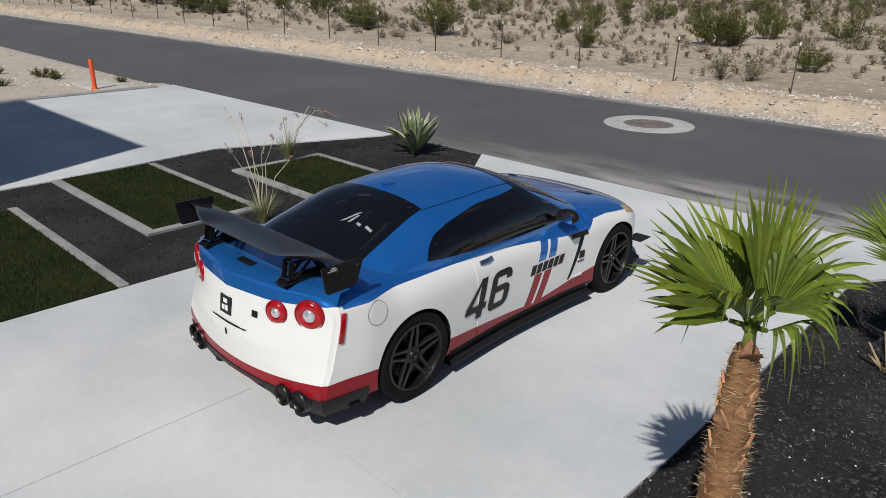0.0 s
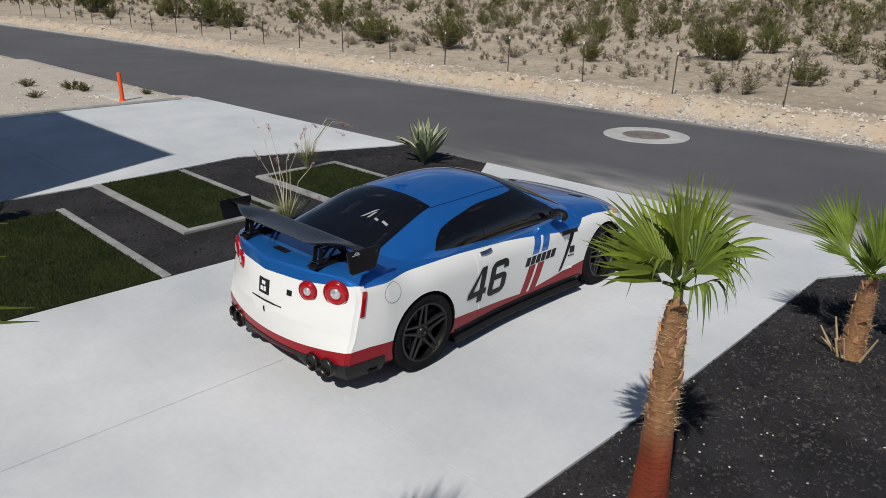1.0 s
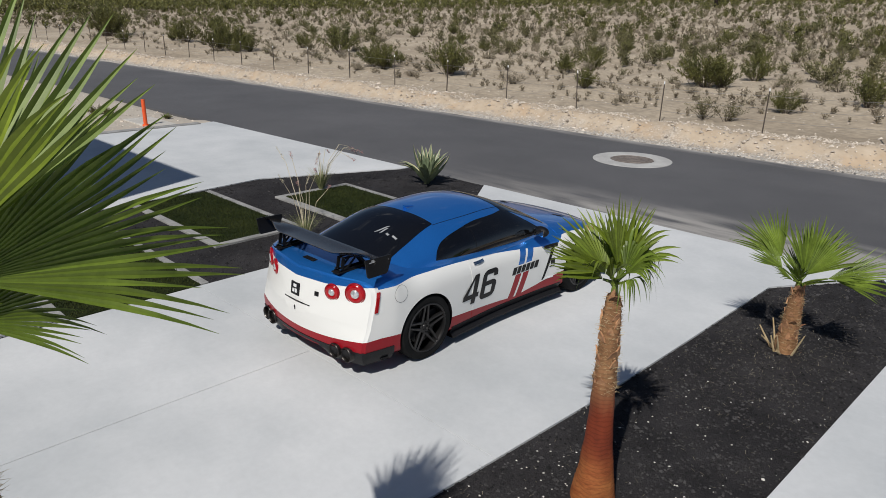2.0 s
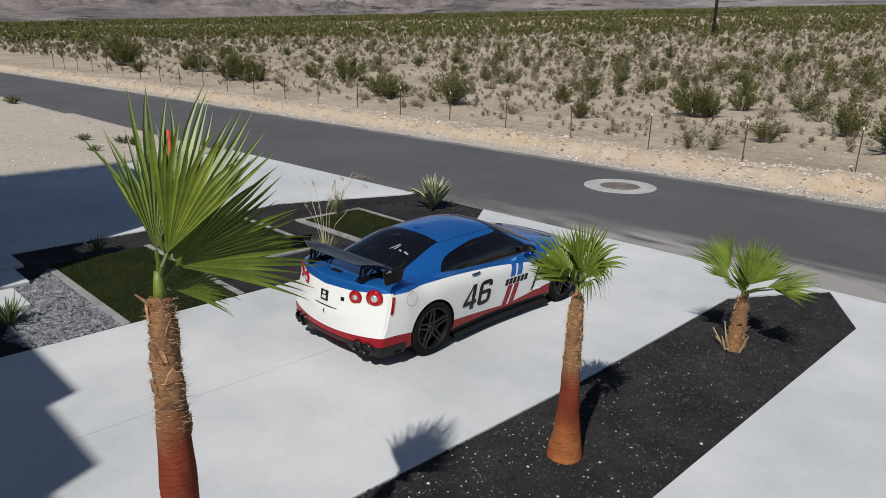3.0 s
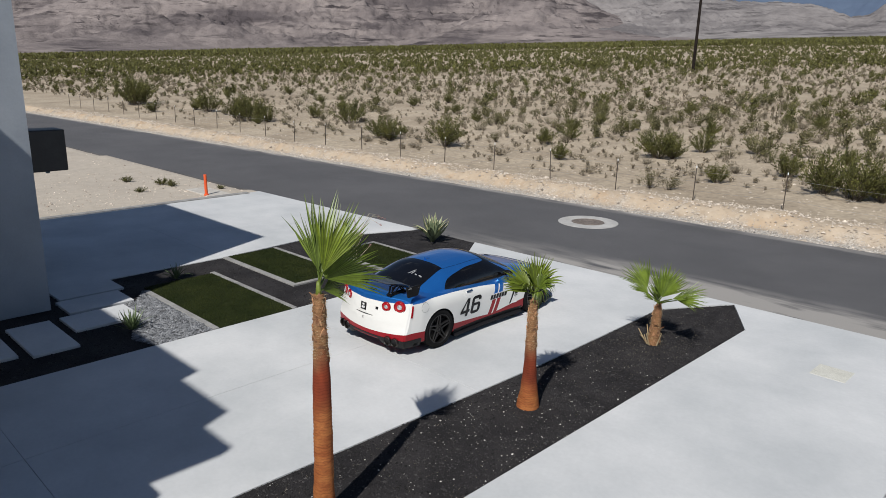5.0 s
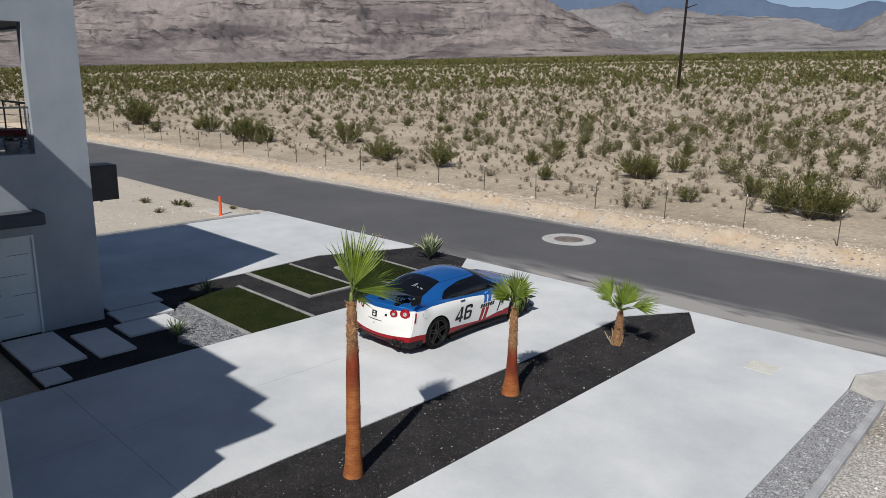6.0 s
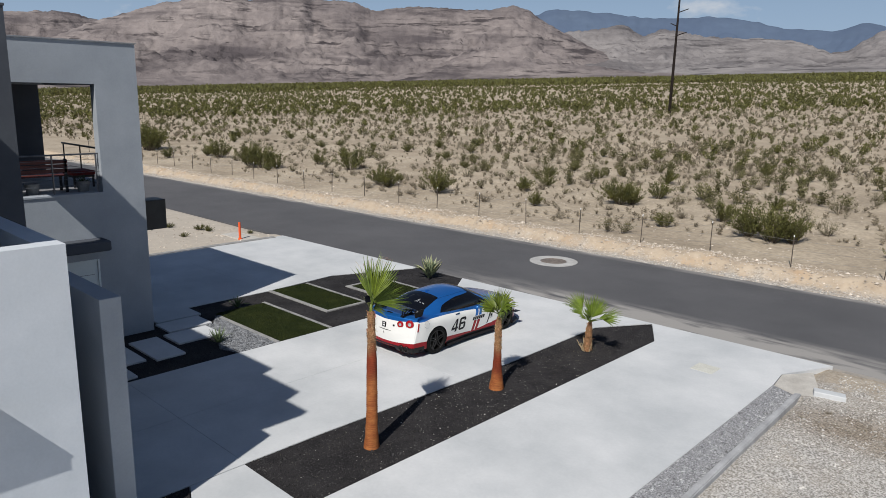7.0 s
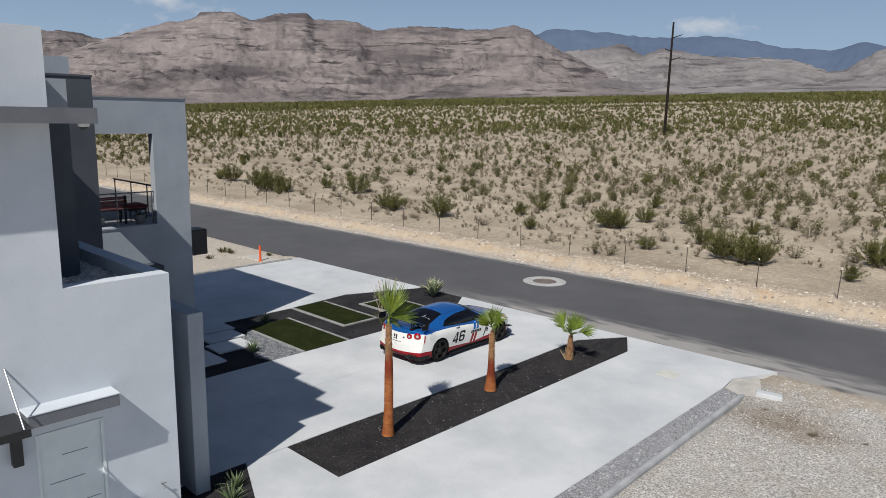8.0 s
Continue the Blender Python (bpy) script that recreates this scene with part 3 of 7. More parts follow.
# outer lamp boxes
lamp = thing("wall_light", "black box-shaped wall light on the house", "wall light", pose(-10.8, -1.1, 2.75))
part("housing", boxes((-0.32, 0.0, 0.0, 0.30, 0.82, 0.84), bevel=0.02), BLACK_METAL, lamp)
part("lens", tube(bmesh.new(), [(0.0, 0.5, 0.0), (0.0, 0.5, -0.07)], 0.07, 0.03, 12), STEEL, lamp)
lamp = thing("wall_light", "slim black wall light beside the side door", "wall light", pose(EX, -8.80, 1.94))
part("housing", boxes((0, -0.075, 0.0, 0.14, 0.075, 0.66), bevel=0.015), BLACK_METAL, lamp)
# security camera
s = thing("security_camera", "white dome camera under the fascia", "camera", pose(-0.26, -7.55, 7.20))
part("base", lathe(bmesh.new(), [(0.001, 0), (0.085, 0), (0.085, -0.04), (0.06, -0.05)], seg=20), WHITE_PAINT, s)
part("dome", lathe(bmesh.new(), [(0.06, -0.05), (0.055, -0.08), (0.03, -0.10), (0.001, -0.108)], seg=20), GLASS, s, smooth=True)
# black awning with rods near the side door
a = thing("awning", "black flat awning hung on two thin rods", "awning", pose(EX, -9.72, 2.66))
part("plate", boxes((0, -0.9, 0, 0.8, 0.96, 0.13), bevel=0.01), BLACK_METAL, a)
for y in (-0.7, 0.88):
    part("rod", tube(bmesh.new(), [(0.0, y, 0.85), (0.75, y, 0.12)], 0.014), STEEL, a)
# spout and power box on the lower wall
b = thing("hose_bib", "small metal tap on the white wall", "tap", pose(EX, -6.55, 0.75))
bm = tube(bmesh.new(), [(0, 0, 0), (0.10, 0, 0), (0.13, 0, -0.05)], 0.015)
tube(bm, [(0.09, -0.05, 0.04), (0.09, 0.05, 0.04)], 0.01)
part("tap_body", bm, STEEL, b)
u = thing("utility_box", "white utility box at the foot of the wall", "utility box", pose(EX, -7.15, 0.0))
part("cabinet", boxes((0, -0.2, 0.0, 0.22, 0.2, 0.58), bevel=0.01), WHITE_PAINT, u)
part("lid", boxes((-0.0, -0.215, 0.58, 0.235, 0.215, 0.62), bevel=0.008), WHITE_PAINT, u)

# balcony rail
r = thing("balcony_rail", "steel balcony rail with thin bars", "railing", pose(HX - 0.15, 0, 4.01))
for y in (-4.4, -3.3, -2.25):
    part("post", tube(bmesh.new(), [(0, y, 0), (0, y, 0.98)], 0.02), RAILSTEEL, r)
part("top_rail", tube(bmesh.new(), [(0, -4.6, 0.98), (0, -2.18, 0.98)], 0.022), RAILSTEEL, r)
for z in (0.2, 0.36, 0.52, 0.68, 0.84):
    part("wire", tube(bmesh.new(), [(0, -4.6, z), (0, -2.18, z)], 0.005, seg=5), RAILSTEEL, r)
r = thing("balcony_rail", "black balcony rail on the street side", "railing", pose(0, -1.25, 3.96))
for x in (-15.4, -14.0, -12.7, -11.4, -10.3):
    part("post", tube(bmesh.new(), [(x, 0, 0), (x, 0, 0.98)], 0.022), BLACK_METAL, r)
part("top_rail", tube(bmesh.new(), [(-15.5, 0, 0.98), (-10.25, 0, 0.98)], 0.03), BLACK_METAL, r)
for z in (0.3, 0.62):
    part("wire", tube(bmesh.new(), [(-15.5, 0, z), (-10.25, 0, z)], 0.005, seg=5), BLACK_METAL, r)

# balcony furniture
RUSTWOOD = mat("red_brown_wood", (0.085, 0.016, 0.012), (0.14, 0.028, 0.02), 4, 0.5, stretch=(1, 8, 1), bump=0.1)


def bench(name, m, w, label):
    b = thing(name, label, "bench", m)
    for i in range(4):
        part("slat", boxes((-w / 2, 0.02 + 0.115 * i, 0.42, w / 2, 0.12 + 0.115 * i, 0.45), bevel=0.005), RUSTWOOD, b)
    for i in range(3):
        part("back_slat", boxes((-w / 2, -0.03, 0.52 + 0.12 * i, w / 2, 0.0, 0.62 + 0.12 * i), bevel=0.005), RUSTWOOD, b)
    for x in (-w / 2 + 0.05, w / 2 - 0.05):
        part("leg", boxes((x - 0.03, 0.40, 0, x + 0.03, 0.46, 0.42), bevel=0.004), BLACK_METAL, b)
        part("leg", boxes((x - 0.03, -0.03, 0, x + 0.03, 0.03, 0.88), bevel=0.004), BLACK_METAL, b)
        part("arm", boxes((x - 0.03, 0.03, 0.62, x + 0.03, 0.46, 0.66), bevel=0.004), BLACK_METAL, b)
    return b


bench("bench", pose(-11.0, -3.35, 3.94, 0, 0, 90), 1.4, "red-brown slatted bench on the balcony")
st = thing("footstool", "low red cushioned stool with dark legs on the balcony", "stool", pose(-12.1, -2.0, 3.94))
part("cushion", boxes((-0.42, -0.3, 0.34, 0.42, 0.3, 0.46), bevel=0.03), mat("red_cloth", (0.13, 0.012, 0.012), (0.19, 0.022, 0.020), 6, 0.85, bump=0.2), st)
part("rail", boxes((-0.40, -0.28, 0.28, 0.40, 0.28, 0.34), bevel=0.004), BLACK_METAL, st)
for x in (-0.36, 0.36):
    for y in (-0.25, 0.25):
        part("leg", boxes((x - 0.025, y - 0.025, 0, x + 0.025, y + 0.025, 0.28), bevel=0.004), BLACK_METAL, st)
for x, y, lab in ((-10.55, -2.45, "pale pot with a small spiky plant on the balcony"), (-10.6, -3.65, "pale empty pot on the balcony")):
    p = thing("plant_pot", lab, "plant pot", pose(x, y, 3.94))
    part("pot", lathe(bmesh.new(), [(0.001, 0), (0.12, 0), (0.17, 0.30), (0.18, 0.32), (0.15, 0.32), (0.14, 0.25), (0.001, 0.25)], seg=20), KERB, p, smooth=True, sharp=40)
    if y > -3:
        bm = bmesh.new()
        for k in range(16):
            a, t = k * 2.4, 0.5 + 0.4 * (k % 3)
            d = Vector((math.cos(a) * math.cos(t), math.sin(a) * math.cos(t), math.sin(t)))
            tube(bm, [(0, 0, 0.26), Vector((0, 0, 0.26)) + d * 0.12, Vector((0, 0, 0.26)) + d * 0.25], 0.018, 0.001, 4)
        part("leaves", bm, mat("pot_plant_leaf", (0.03, 0.05, 0.02), (0.06, 0.09, 0.04), 5, 0.6), p)


# ---- car ----
CAR = pose(-4.08, 3.335, 0, 0, 0, 0.6) @ Matrix.Scale(1.028, 4)
car = thing("sports_car", "blue, white and red race-liveried coupe with a black rear wing", "car", CAR)
DARK = mat("black_plastic", (0.006, 0.006, 0.007), (0.011, 0.011, 0.012), 6, 0.5, spec=0.15, bump=0.05, fine=0.1)
RUBBER = mat("tyre_rubber", (0.008, 0.008, 0.008), (0.014, 0.014, 0.014), 6, 0.85, spec=0.1, bump=0.1, bscale=120, fine=0.15)
RIMMETAL = mat("gunmetal_rim", (0.022, 0.021, 0.021), (0.036, 0.034, 0.034), 6, 0.34, 0.6, fine=0.05)
BARREL = mat("dark_rim_barrel", (0.008, 0.008, 0.008), (0.013, 0.012, 0.012), 6, 0.4, 0.3, fine=0.05)
DISC = mat("brake_disc", (0.07, 0.068, 0.066), (0.11, 0.105, 0.10), 6, 0.4, 0.9, fine=0.1)
CARBON = mat("carbon_fibre", (0.008, 0.008, 0.009), (0.020, 0.019, 0.020), 120, 0.42, 0.0, fine=0.2, fscale=300, coat=0.08, spec=0.15)
GLOSSCARBON = mat("glossy_carbon_fibre", (0.012, 0.011, 0.011), (0.030, 0.027, 0.026), 160, 0.24, 0.0, fine=0.3, fscale=320, coat=0.35, spec=0.14)
CARGLASS = mat("tinted_glass", (0.004, 0.004, 0.005), (0.006, 0.006, 0.007), 1, 0.04, spec=0.6, fine=0.02)
REDLENS = mat("red_lens", (0.30, 0.003, 0.007), (0.42, 0.006, 0.010), 9, 0.15, coat=0.5, spec=0.3, fine=0.1)
CLEARLENS = mat("clear_lens", (0.62, 0.62, 0.62), (0.8, 0.8, 0.8), 40, 0.12, 0.6, coat=1.0, fine=0.2)
DECAL = mat("black_decal", (0.010, 0.010, 0.011), (0.014, 0.014, 0.015), 3, 0.35, coat=0.05, spec=0.15, fine=0.03)
STRIP = mat("pale_sticker", (0.30, 0.31, 0.32), (0.42, 0.42, 0.42), 8, 0.5, fine=0.1)
DECALWHITE = mat("white_decal", (0.75, 0.75, 0.74), (0.8, 0.8, 0.79), 3, 0.3, coat=0.5, fine=0.03)
EXHAUST = mat("burnt_steel", (0.035, 0.031, 0.029), (0.075, 0.068, 0.064), 6, 0.35, 0.9, fine=0.2)
CHROME = mat("chrome", (0.55, 0.55, 0.55), (0.65, 0.65, 0.65), 3, 0.12, 1.0, fine=0.02)
AMBER = mat("amber_lens", (0.5, 0.28, 0.03), (0.6, 0.36, 0.05), 6, 0.15, coat=1.0)


def livery(name):
    """Car paint: blue over white over red, with slanted stripes behind the front wheels, by place on the car."""
    m = bpy.data.materials.new(name)
    m.use_nodes = True
    n, l = m.node_tree.nodes, m.node_tree.links
    b = n["Principled BSDF"]
    tc = n.new("ShaderNodeTexCoord")
    sep = n.new("ShaderNodeSeparateXYZ")
    l.new(tc.outputs["Object"], sep.inputs[0])

    def op(o, a, c=0.0, d=None):
        t = n.new("ShaderNodeMath")
        t.operation = o
        for s, q in zip(t.inputs, (a, c) if d is None else (a, c, d)):
            if isinstance(q, (int, float)):
                s.default_value = q
            else:
                l.new(q, s)
        return t.outputs[0]

    y, z = sep.outputs[1], sep.outputs[2]
    x = op("ABSOLUTE", sep.outputs[0])
    gt = lambda a, c: op("GREATER_THAN", a, c)
    lt = lambda a, c: op("LESS_THAN", a, c)
    both = lambda *q: q[0] if len(q) == 1 else op("MULTIPLY", q[0], both(*q[1:]))
    either = lambda a, c: op("MAXIMUM", a, c)
    # belt line of the blue: level on the flanks, sagging across the tail
    flank = op("SUBTRACT", op("ADD", 0.935, op("MULTIPLY", y, -0.020)), op("MULTIPLY", op("MULTIPLY", y, y), 0.028))
    tail = op("ADD", 0.93, op("MULTIPLY", op("MULTIPLY", x, x), 0.04))
    at_tail = lt(op("SUBTRACT", y, op("MULTIPLY", op("MULTIPLY", x, x), 0.30)), -0.86)
    line = op("ADD", op("MULTIPLY", at_tail, tail), op("MULTIPLY", op("SUBTRACT", 1.0, at_tail), flank))
    above = gt(z, line)
    # white front wing: the blue stops at a slanted edge over the front wheel
    rise = op("MINIMUM", op("MAXIMUM", op("DIVIDE", op("SUBTRACT", y, 2.27), 0.11), 0.0), 1.0)
    wing = op("SUBTRACT", op("ADD", 0.775, op("MULTIPLY", rise, 0.075)), op("MULTIPLY", op("MAXIMUM", op("SUBTRACT", y, 2.6), 0.0), 0.11))
    nose = both(gt(y, 1.97), lt(z, wing))
    above = either(above, both(gt(y, 1.97), gt(z, wing)))
    # red sill, rising behind the front wheel
    low_side = op("ADD", op("SUBTRACT", 0.385, op("MULTIPLY", y, 0.08)), op("MULTIPLY", gt(y, 1.5), op("MULTIPLY", op("SUBTRACT", y, 1.5), 0.21)))
    low_tail = op("ADD", 0.385, op("MULTIPLY", op("MULTIPLY", x, x), 0.058))
    sill = op("ADD", op("MULTIPLY", at_tail, low_tail), op("MULTIPLY", op("SUBTRACT", 1.0, at_tail), low_side))
    red = lt(z, sill)
    slant = op("ADD", y, op("MULTIPLY", z, -0.35))
    stripe = either(both(gt(slant, 1.275), lt(slant, 1.38)), both(gt(slant, 1.415), lt(slant, 1.52)))
    side = gt(x, 0.80)
    red = either(red, both(stripe, lt(z, 0.55), side))
    blue2 = both(stripe, gt(z, 0.66), side)
    blue = either(both(above, op("SUBTRACT", 1.0, nose)), blue2)

    def mix(fac, a, c):
        t = n.new("ShaderNodeMix")
        t.data_type = "RGBA"
        l.new(fac, t.inputs[0])
        for s, q in ((t.inputs[6], a), (t.inputs[7], c)):
            if isinstance(q, tuple):
                s.default_value = (*q, 1)
            else:
                l.new(q, s)
        return t.outputs[2]

    fl = n.new("ShaderNodeTexNoise")
    fl.inputs["Scale"].default_value = 900
    l.new(tc.outputs["Object"], fl.inputs["Vector"])
    bl = mix(fl.outputs["Fac"], (0.013, 0.135, 0.47), (0.030, 0.235, 0.72))
    col = mix(blue, mix(red, (0.755, 0.745, 0.71), (0.27, 0.003, 0.010)), bl)
    l.new(col, b.inputs["Base Color"])
    l.new(op("MULTIPLY", blue, 0.62), b.inputs["Metallic"])
    b.inputs["Roughness"].default_value = 0.30
    l.new(op("ADD", op("MULTIPLY", blue, 0.80), 0.20), b.inputs["Coat Weight"])
    b.inputs["Coat Weight"].default_value, b.inputs["Coat Roughness"].default_value = 0.3, 0.04
    b.inputs["Specular IOR Level"].default_value = 0.2
    return m


PAINT = livery("livery_paint")
REAR = -0.970


def rear_off(x, z):
    """How far the tail face stands forward of its rearmost point: curved in plan, raked above, tucked in below."""
    k = 0.30 + 0.04 * smooth01(z, 0.6, 0.85) - 0.10 * smooth01(0.62 - z, 0.0, 0.26)
    return k * x * x + (0.13 * (z - 0.60) if z > 0.60 else 0.10 * (0.60 - z))


def body_w(y):
    return curve_at(y, [(REAR, 0.90), (-0.75, 0.928), (-0.45, 0.945), (0, 0.948), (0.42, 0.93), (1.2, 0.895), (2.0, 0.91), (2.5, 0.94), (2.95, 0.94), (3.3, 0.90), (3.55, 0.82), (3.70, 0.70), (3.76, 0.55)])


def body_top(y):
    return curve_at(y, [(REAR, 1.025), (-0.86, 1.055), (-0.5, 1.06), (0.3, 1.04), (1.5, 1.0), (2.2, 0.985), (2.8, 0.925), (3.2, 0.85), (3.5, 0.755), (3.68, 0.66), (3.76, 0.58)])


def body_low(y):
    return curve_at(y, [(REAR, 0.245), (-0.7, 0.23), (-0.4, 0.18), (0.5, 0.15), (3.3, 0.15), (3.76, 0.2)])


def body_point(y, v):
    """v from 0 (middle of the floor) round the side to 1 (middle of the top)."""
    w, zt, zb, zm = body_w(y), body_top(y), body_low(y), 0.60
    if v < 0.15:
        x, z = (w - 0.10) * v / 0.15, zb
    elif v < 0.45:
        t = (v - 0.15) / 0.30
        z = zb + (zm - zb) * t
        waist = math.exp(-((y - 1.3) / 0.75) ** 2)
        x = w * (1 - (0.045 + 0.01 * waist) * (1 - t) ** 2) - 0.055 * max(0, 1 - t * 6) ** 2
    else:
        a = (v - 0.45) / 0.55 * math.pi / 2
        ex = 3.9 - 0.5 * smooth01(y, 0.2, 1.2) * (1 - smooth01(y, 1.8, 2.6))
        ex += 6.0 * smooth01(-y, 0.1, 0.75)
        x, z = w * max(0, math.cos(a)) ** (2 / ex), zm + (zt - zm) * max(0, math.sin(a)) ** (2 / (3.6 + 3.4 * smooth01(-y, 0.1, 0.75)))
    rear = smooth01(-y, 0.25, 0.985)
    front = smooth01(y, 2.9, 3.76)
    yy = y + rear * rear_off(x, z) - front * 0.35 * (x / 0.92) ** 2
    return Vector((x, yy, z))


def body_normal(y, v):
    d = 1e-3
    return (body_point(y + d, v) - body_point(y - d, v)).cross(body_point(y, min(1, v + d)) - body_point(y, v - d)).normalized()


def on_flank(y, z, out=0.004):
    """The point of the right flank at length y and height z."""
    lo, hi = 0.15, 0.75
    for _ in range(30):
        mid = 0.5 * (lo + hi)
        if body_point(y, mid).z < z:
            lo = mid
        else:
            hi = mid
    return body_point(y, lo) + body_normal(y, lo) * out


def flank_at(yy, z, out=0.004):
    """The point of the right flank whose own length along the car is yy."""
    lo, hi = REAR, yy + 0.01
    for _ in range(18):
        mid = 0.5 * (lo + hi)
        if on_flank(mid, z, out).y < yy:
            lo = mid
        else:
            hi = mid
    return on_flank(hi, z, out)


def on_tail(x, z, out=0.004):
    """The point of the tail face at breadth x and height z."""
    return Vector((x, REAR + rear_off(x, z) - 0.016 - out, z))


def build_body():
    ys = [REAR, REAR + 0.004, REAR + 0.015, REAR + 0.035, -0.89, -0.85, -0.80] + list(np.linspace(-0.74, 3.6, 76)) + [3.64, 3.68, 3.71, 3.735, 3.75, 3.76]
    ys = sorted(ys)
    vsn = [i / 48 for i in range(49)]
    bm = bmesh.new()
    rings = []
    for y in ys:
        half = [body_point(y, v) for v in vsn]
        ring = half + [Vector((-p.x, p.y, p.z)) for p in half[-2:0:-1]]
        if y == REAR:
            c = Vector((0, ring[0].y, 0.62))
            ring = [Vector((p.x * 0.985, p.y - 0.008, 0.62 + (p.z - 0.62) * 0.97)) for p in ring]
        rings.append([bm.verts.new(p) for p in ring])
    n = len(rings[0])
    for a, b in zip(rings, rings[1:]):
        for k in range(n):
            bm.faces.new((a[k], b[k], b[(k + 1) % n], a[(k + 1) % n]))

    def cap(ring, sgn):
        prev = ring
        c = Vector((0, 0, 0.62))
        for s in (0.985, 0.94, 0.8, 0.6, 0.4, 0.2):
            cur = []
            for v in ring:
                p = Vector((v.co.x * s, 0, c.z + (v.co.z - c.z) * s))
                if sgn < 0:
                    p.y = on_tail(p.x, p.z, 0).y
                else:
                    p.y = 3.76 - 0.35 * (p.x / 0.92) ** 2 + 0.03 * (1 - s)
                cur.append(bm.verts.new(p))
            for k in range(n):
                f = (prev[k], prev[(k + 1) % n], cur[(k + 1) % n], cur[k])
                bm.faces.new(f if sgn < 0 else f[::-1])
            prev = cur
        bm.faces.new(prev if sgn < 0 else prev[::-1])

    cap(rings[0], -1)
    cap(rings[-1], 1)
    bmesh.ops.recalc_face_normals(bm, faces=bm.faces)
    return bm


body = part("body", build_body(), [PAINT, DARK], car, smooth=True)
# wheel openings
cut = bmesh.new()
for sx in (-1, 1):
    for y in (0.0, 2.78):
        bmesh.ops.create_cone(cut, cap_ends=True, segments=64, radius1=0.378, radius2=0.378, depth=0.5, matrix=pose(sx * 0.87, y, 0.352, 0, 90, 0))
cutter = part("cutter", cut, DARK, None)
cutter.matrix_world = CAR
bpy.context.view_layer.update()
mod = body.modifiers.new("arches", "BOOLEAN")
mod.operation, mod.object, mod.solver, mod.material_mode = "DIFFERENCE", cutter, "EXACT", "TRANSFER"
bpy.context.view_layer.update()
done = bpy.data.meshes.new_from_object(body.evaluated_get(bpy.context.evaluated_depsgraph_get()))
body.modifiers.clear()
body.data = done
done.set_sharp_from_angle(angle=radians(24))
bpy.data.objects.remove(cutter)


# glasshouse
def roof_c(y):
    return curve_at(y, [(-0.56, 1.01), (-0.36, 1.06), (0.0, 1.19), (0.45, 1.325), (0.85, 1.36), (1.2, 1.372), (1.55, 1.34), (1.9, 1.215), (2.15, 1.095), (2.4, 0.955)])


def belt_w(y):
    return curve_at(y, [(-0.56, 0.70), (0, 0.80), (0.5, 0.835), (1.2, 0.83), (1.9, 0.80), (2.4, 0.74)])


def top_point(y, a, out=0.0):
    def at(y, a):
        p = 2.5
        zb = 0.88
        c, s = math.cos(a), math.sin(a)
        return Vector((belt_w(y) * abs(c) ** (2 / p) * (1 if c >= 0 else -1), y, zb + (roof_c(y) - zb) * abs(s) ** (2 / p)))
    q = at(y, a)
    if out:
        d = 2e-3
        nrm = (at(y, a + d) - at(y, a - d)).cross(at(y + d, a) - at(y - d, a)).normalized()
        if nrm.dot(q - Vector((0, y, 0.8))) < 0:
            nrm = -nrm
        q = q + nrm * out
    return q


def top_angle(y, z):
    return math.asin(min(1.0, max(0.0, (z - 0.88) / (roof_c(y) - 0.88))) ** 1.25)


def top_angle_x(y, x):
    return math.acos(min(1.0, max(0.0, x / belt_w(y))) ** 1.25)


bm = bmesh.new()
ys = list(np.linspace(-0.56, 2.4, 80))
an = [math.pi * i / 64 for i in range(65)]
rows = [[bm.verts.new(top_point(y, a)) for a in an] for y in ys]
for a, b in zip(rows, rows[1:]):
    for k in range(64):
        bm.faces.new((a[k], b[k], b[k + 1], a[k + 1]))
bmesh.ops.recalc_face_normals(bm, faces=bm.faces)
part("roof", bm, PAINT, car, smooth=True)


def patch(name, fn, nu, nv, material, parent, label="", thick=0.0, flip=False):
    """A sheet over the body from a function of u, v in 0..1, with its edges turned in."""
    bm = bmesh.new()
    g = [[bm.verts.new(fn(i / nu, j / nv, 0.0)) for j in range(nv + 1)] for i in range(nu + 1)]
    for i in range(nu):
        for j in range(nv):
            f = (g[i][j], g[i + 1][j], g[i + 1][j + 1], g[i][j + 1])
            bm.faces.new(f[::-1] if flip else f)
    rim = [g[i][0] for i in range(nu)] + [g[nu][j] for j in range(nv)] + [g[i][nv] for i in range(nu, 0, -1)] + [g[0][j] for j in range(nv, 0, -1)]
    uv = [(i / nu, 0) for i in range(nu)] + [(1, j / nv) for j in range(nv)] + [(i / nu, 1) for i in range(nu, 0, -1)] + [(0, j / nv) for j in range(nv, 0, -1)]
    low = [bm.verts.new(fn(u, v, -1.0)) for u, v in uv]
    for k in range(len(rim)):
        q = (rim[k], low[k], low[(k + 1) % len(rim)], rim[(k + 1) % len(rim)])
        bm.faces.new(q[::-1] if flip else q)
    ob = part(name, bm, material, parent, label, smooth=True, sharp=35)
    return ob


def win_low(y):
    return curve_at(y, [(0.2, 1.005), (0.76, 0.968), (1.69, 0.928), (2.1, 0.925)])


def win_high(y):
    a = 0.945 + (2.10 - y) * 0.60          # windscreen pillar
    return min(a, curve_at(y, [(0.235, 1.005), (0.255, 1.045), (0.31, 1.105), (0.40, 1.155), (0.635, 1.205), (1.05, 1.252), (1.47, 1.258)]))


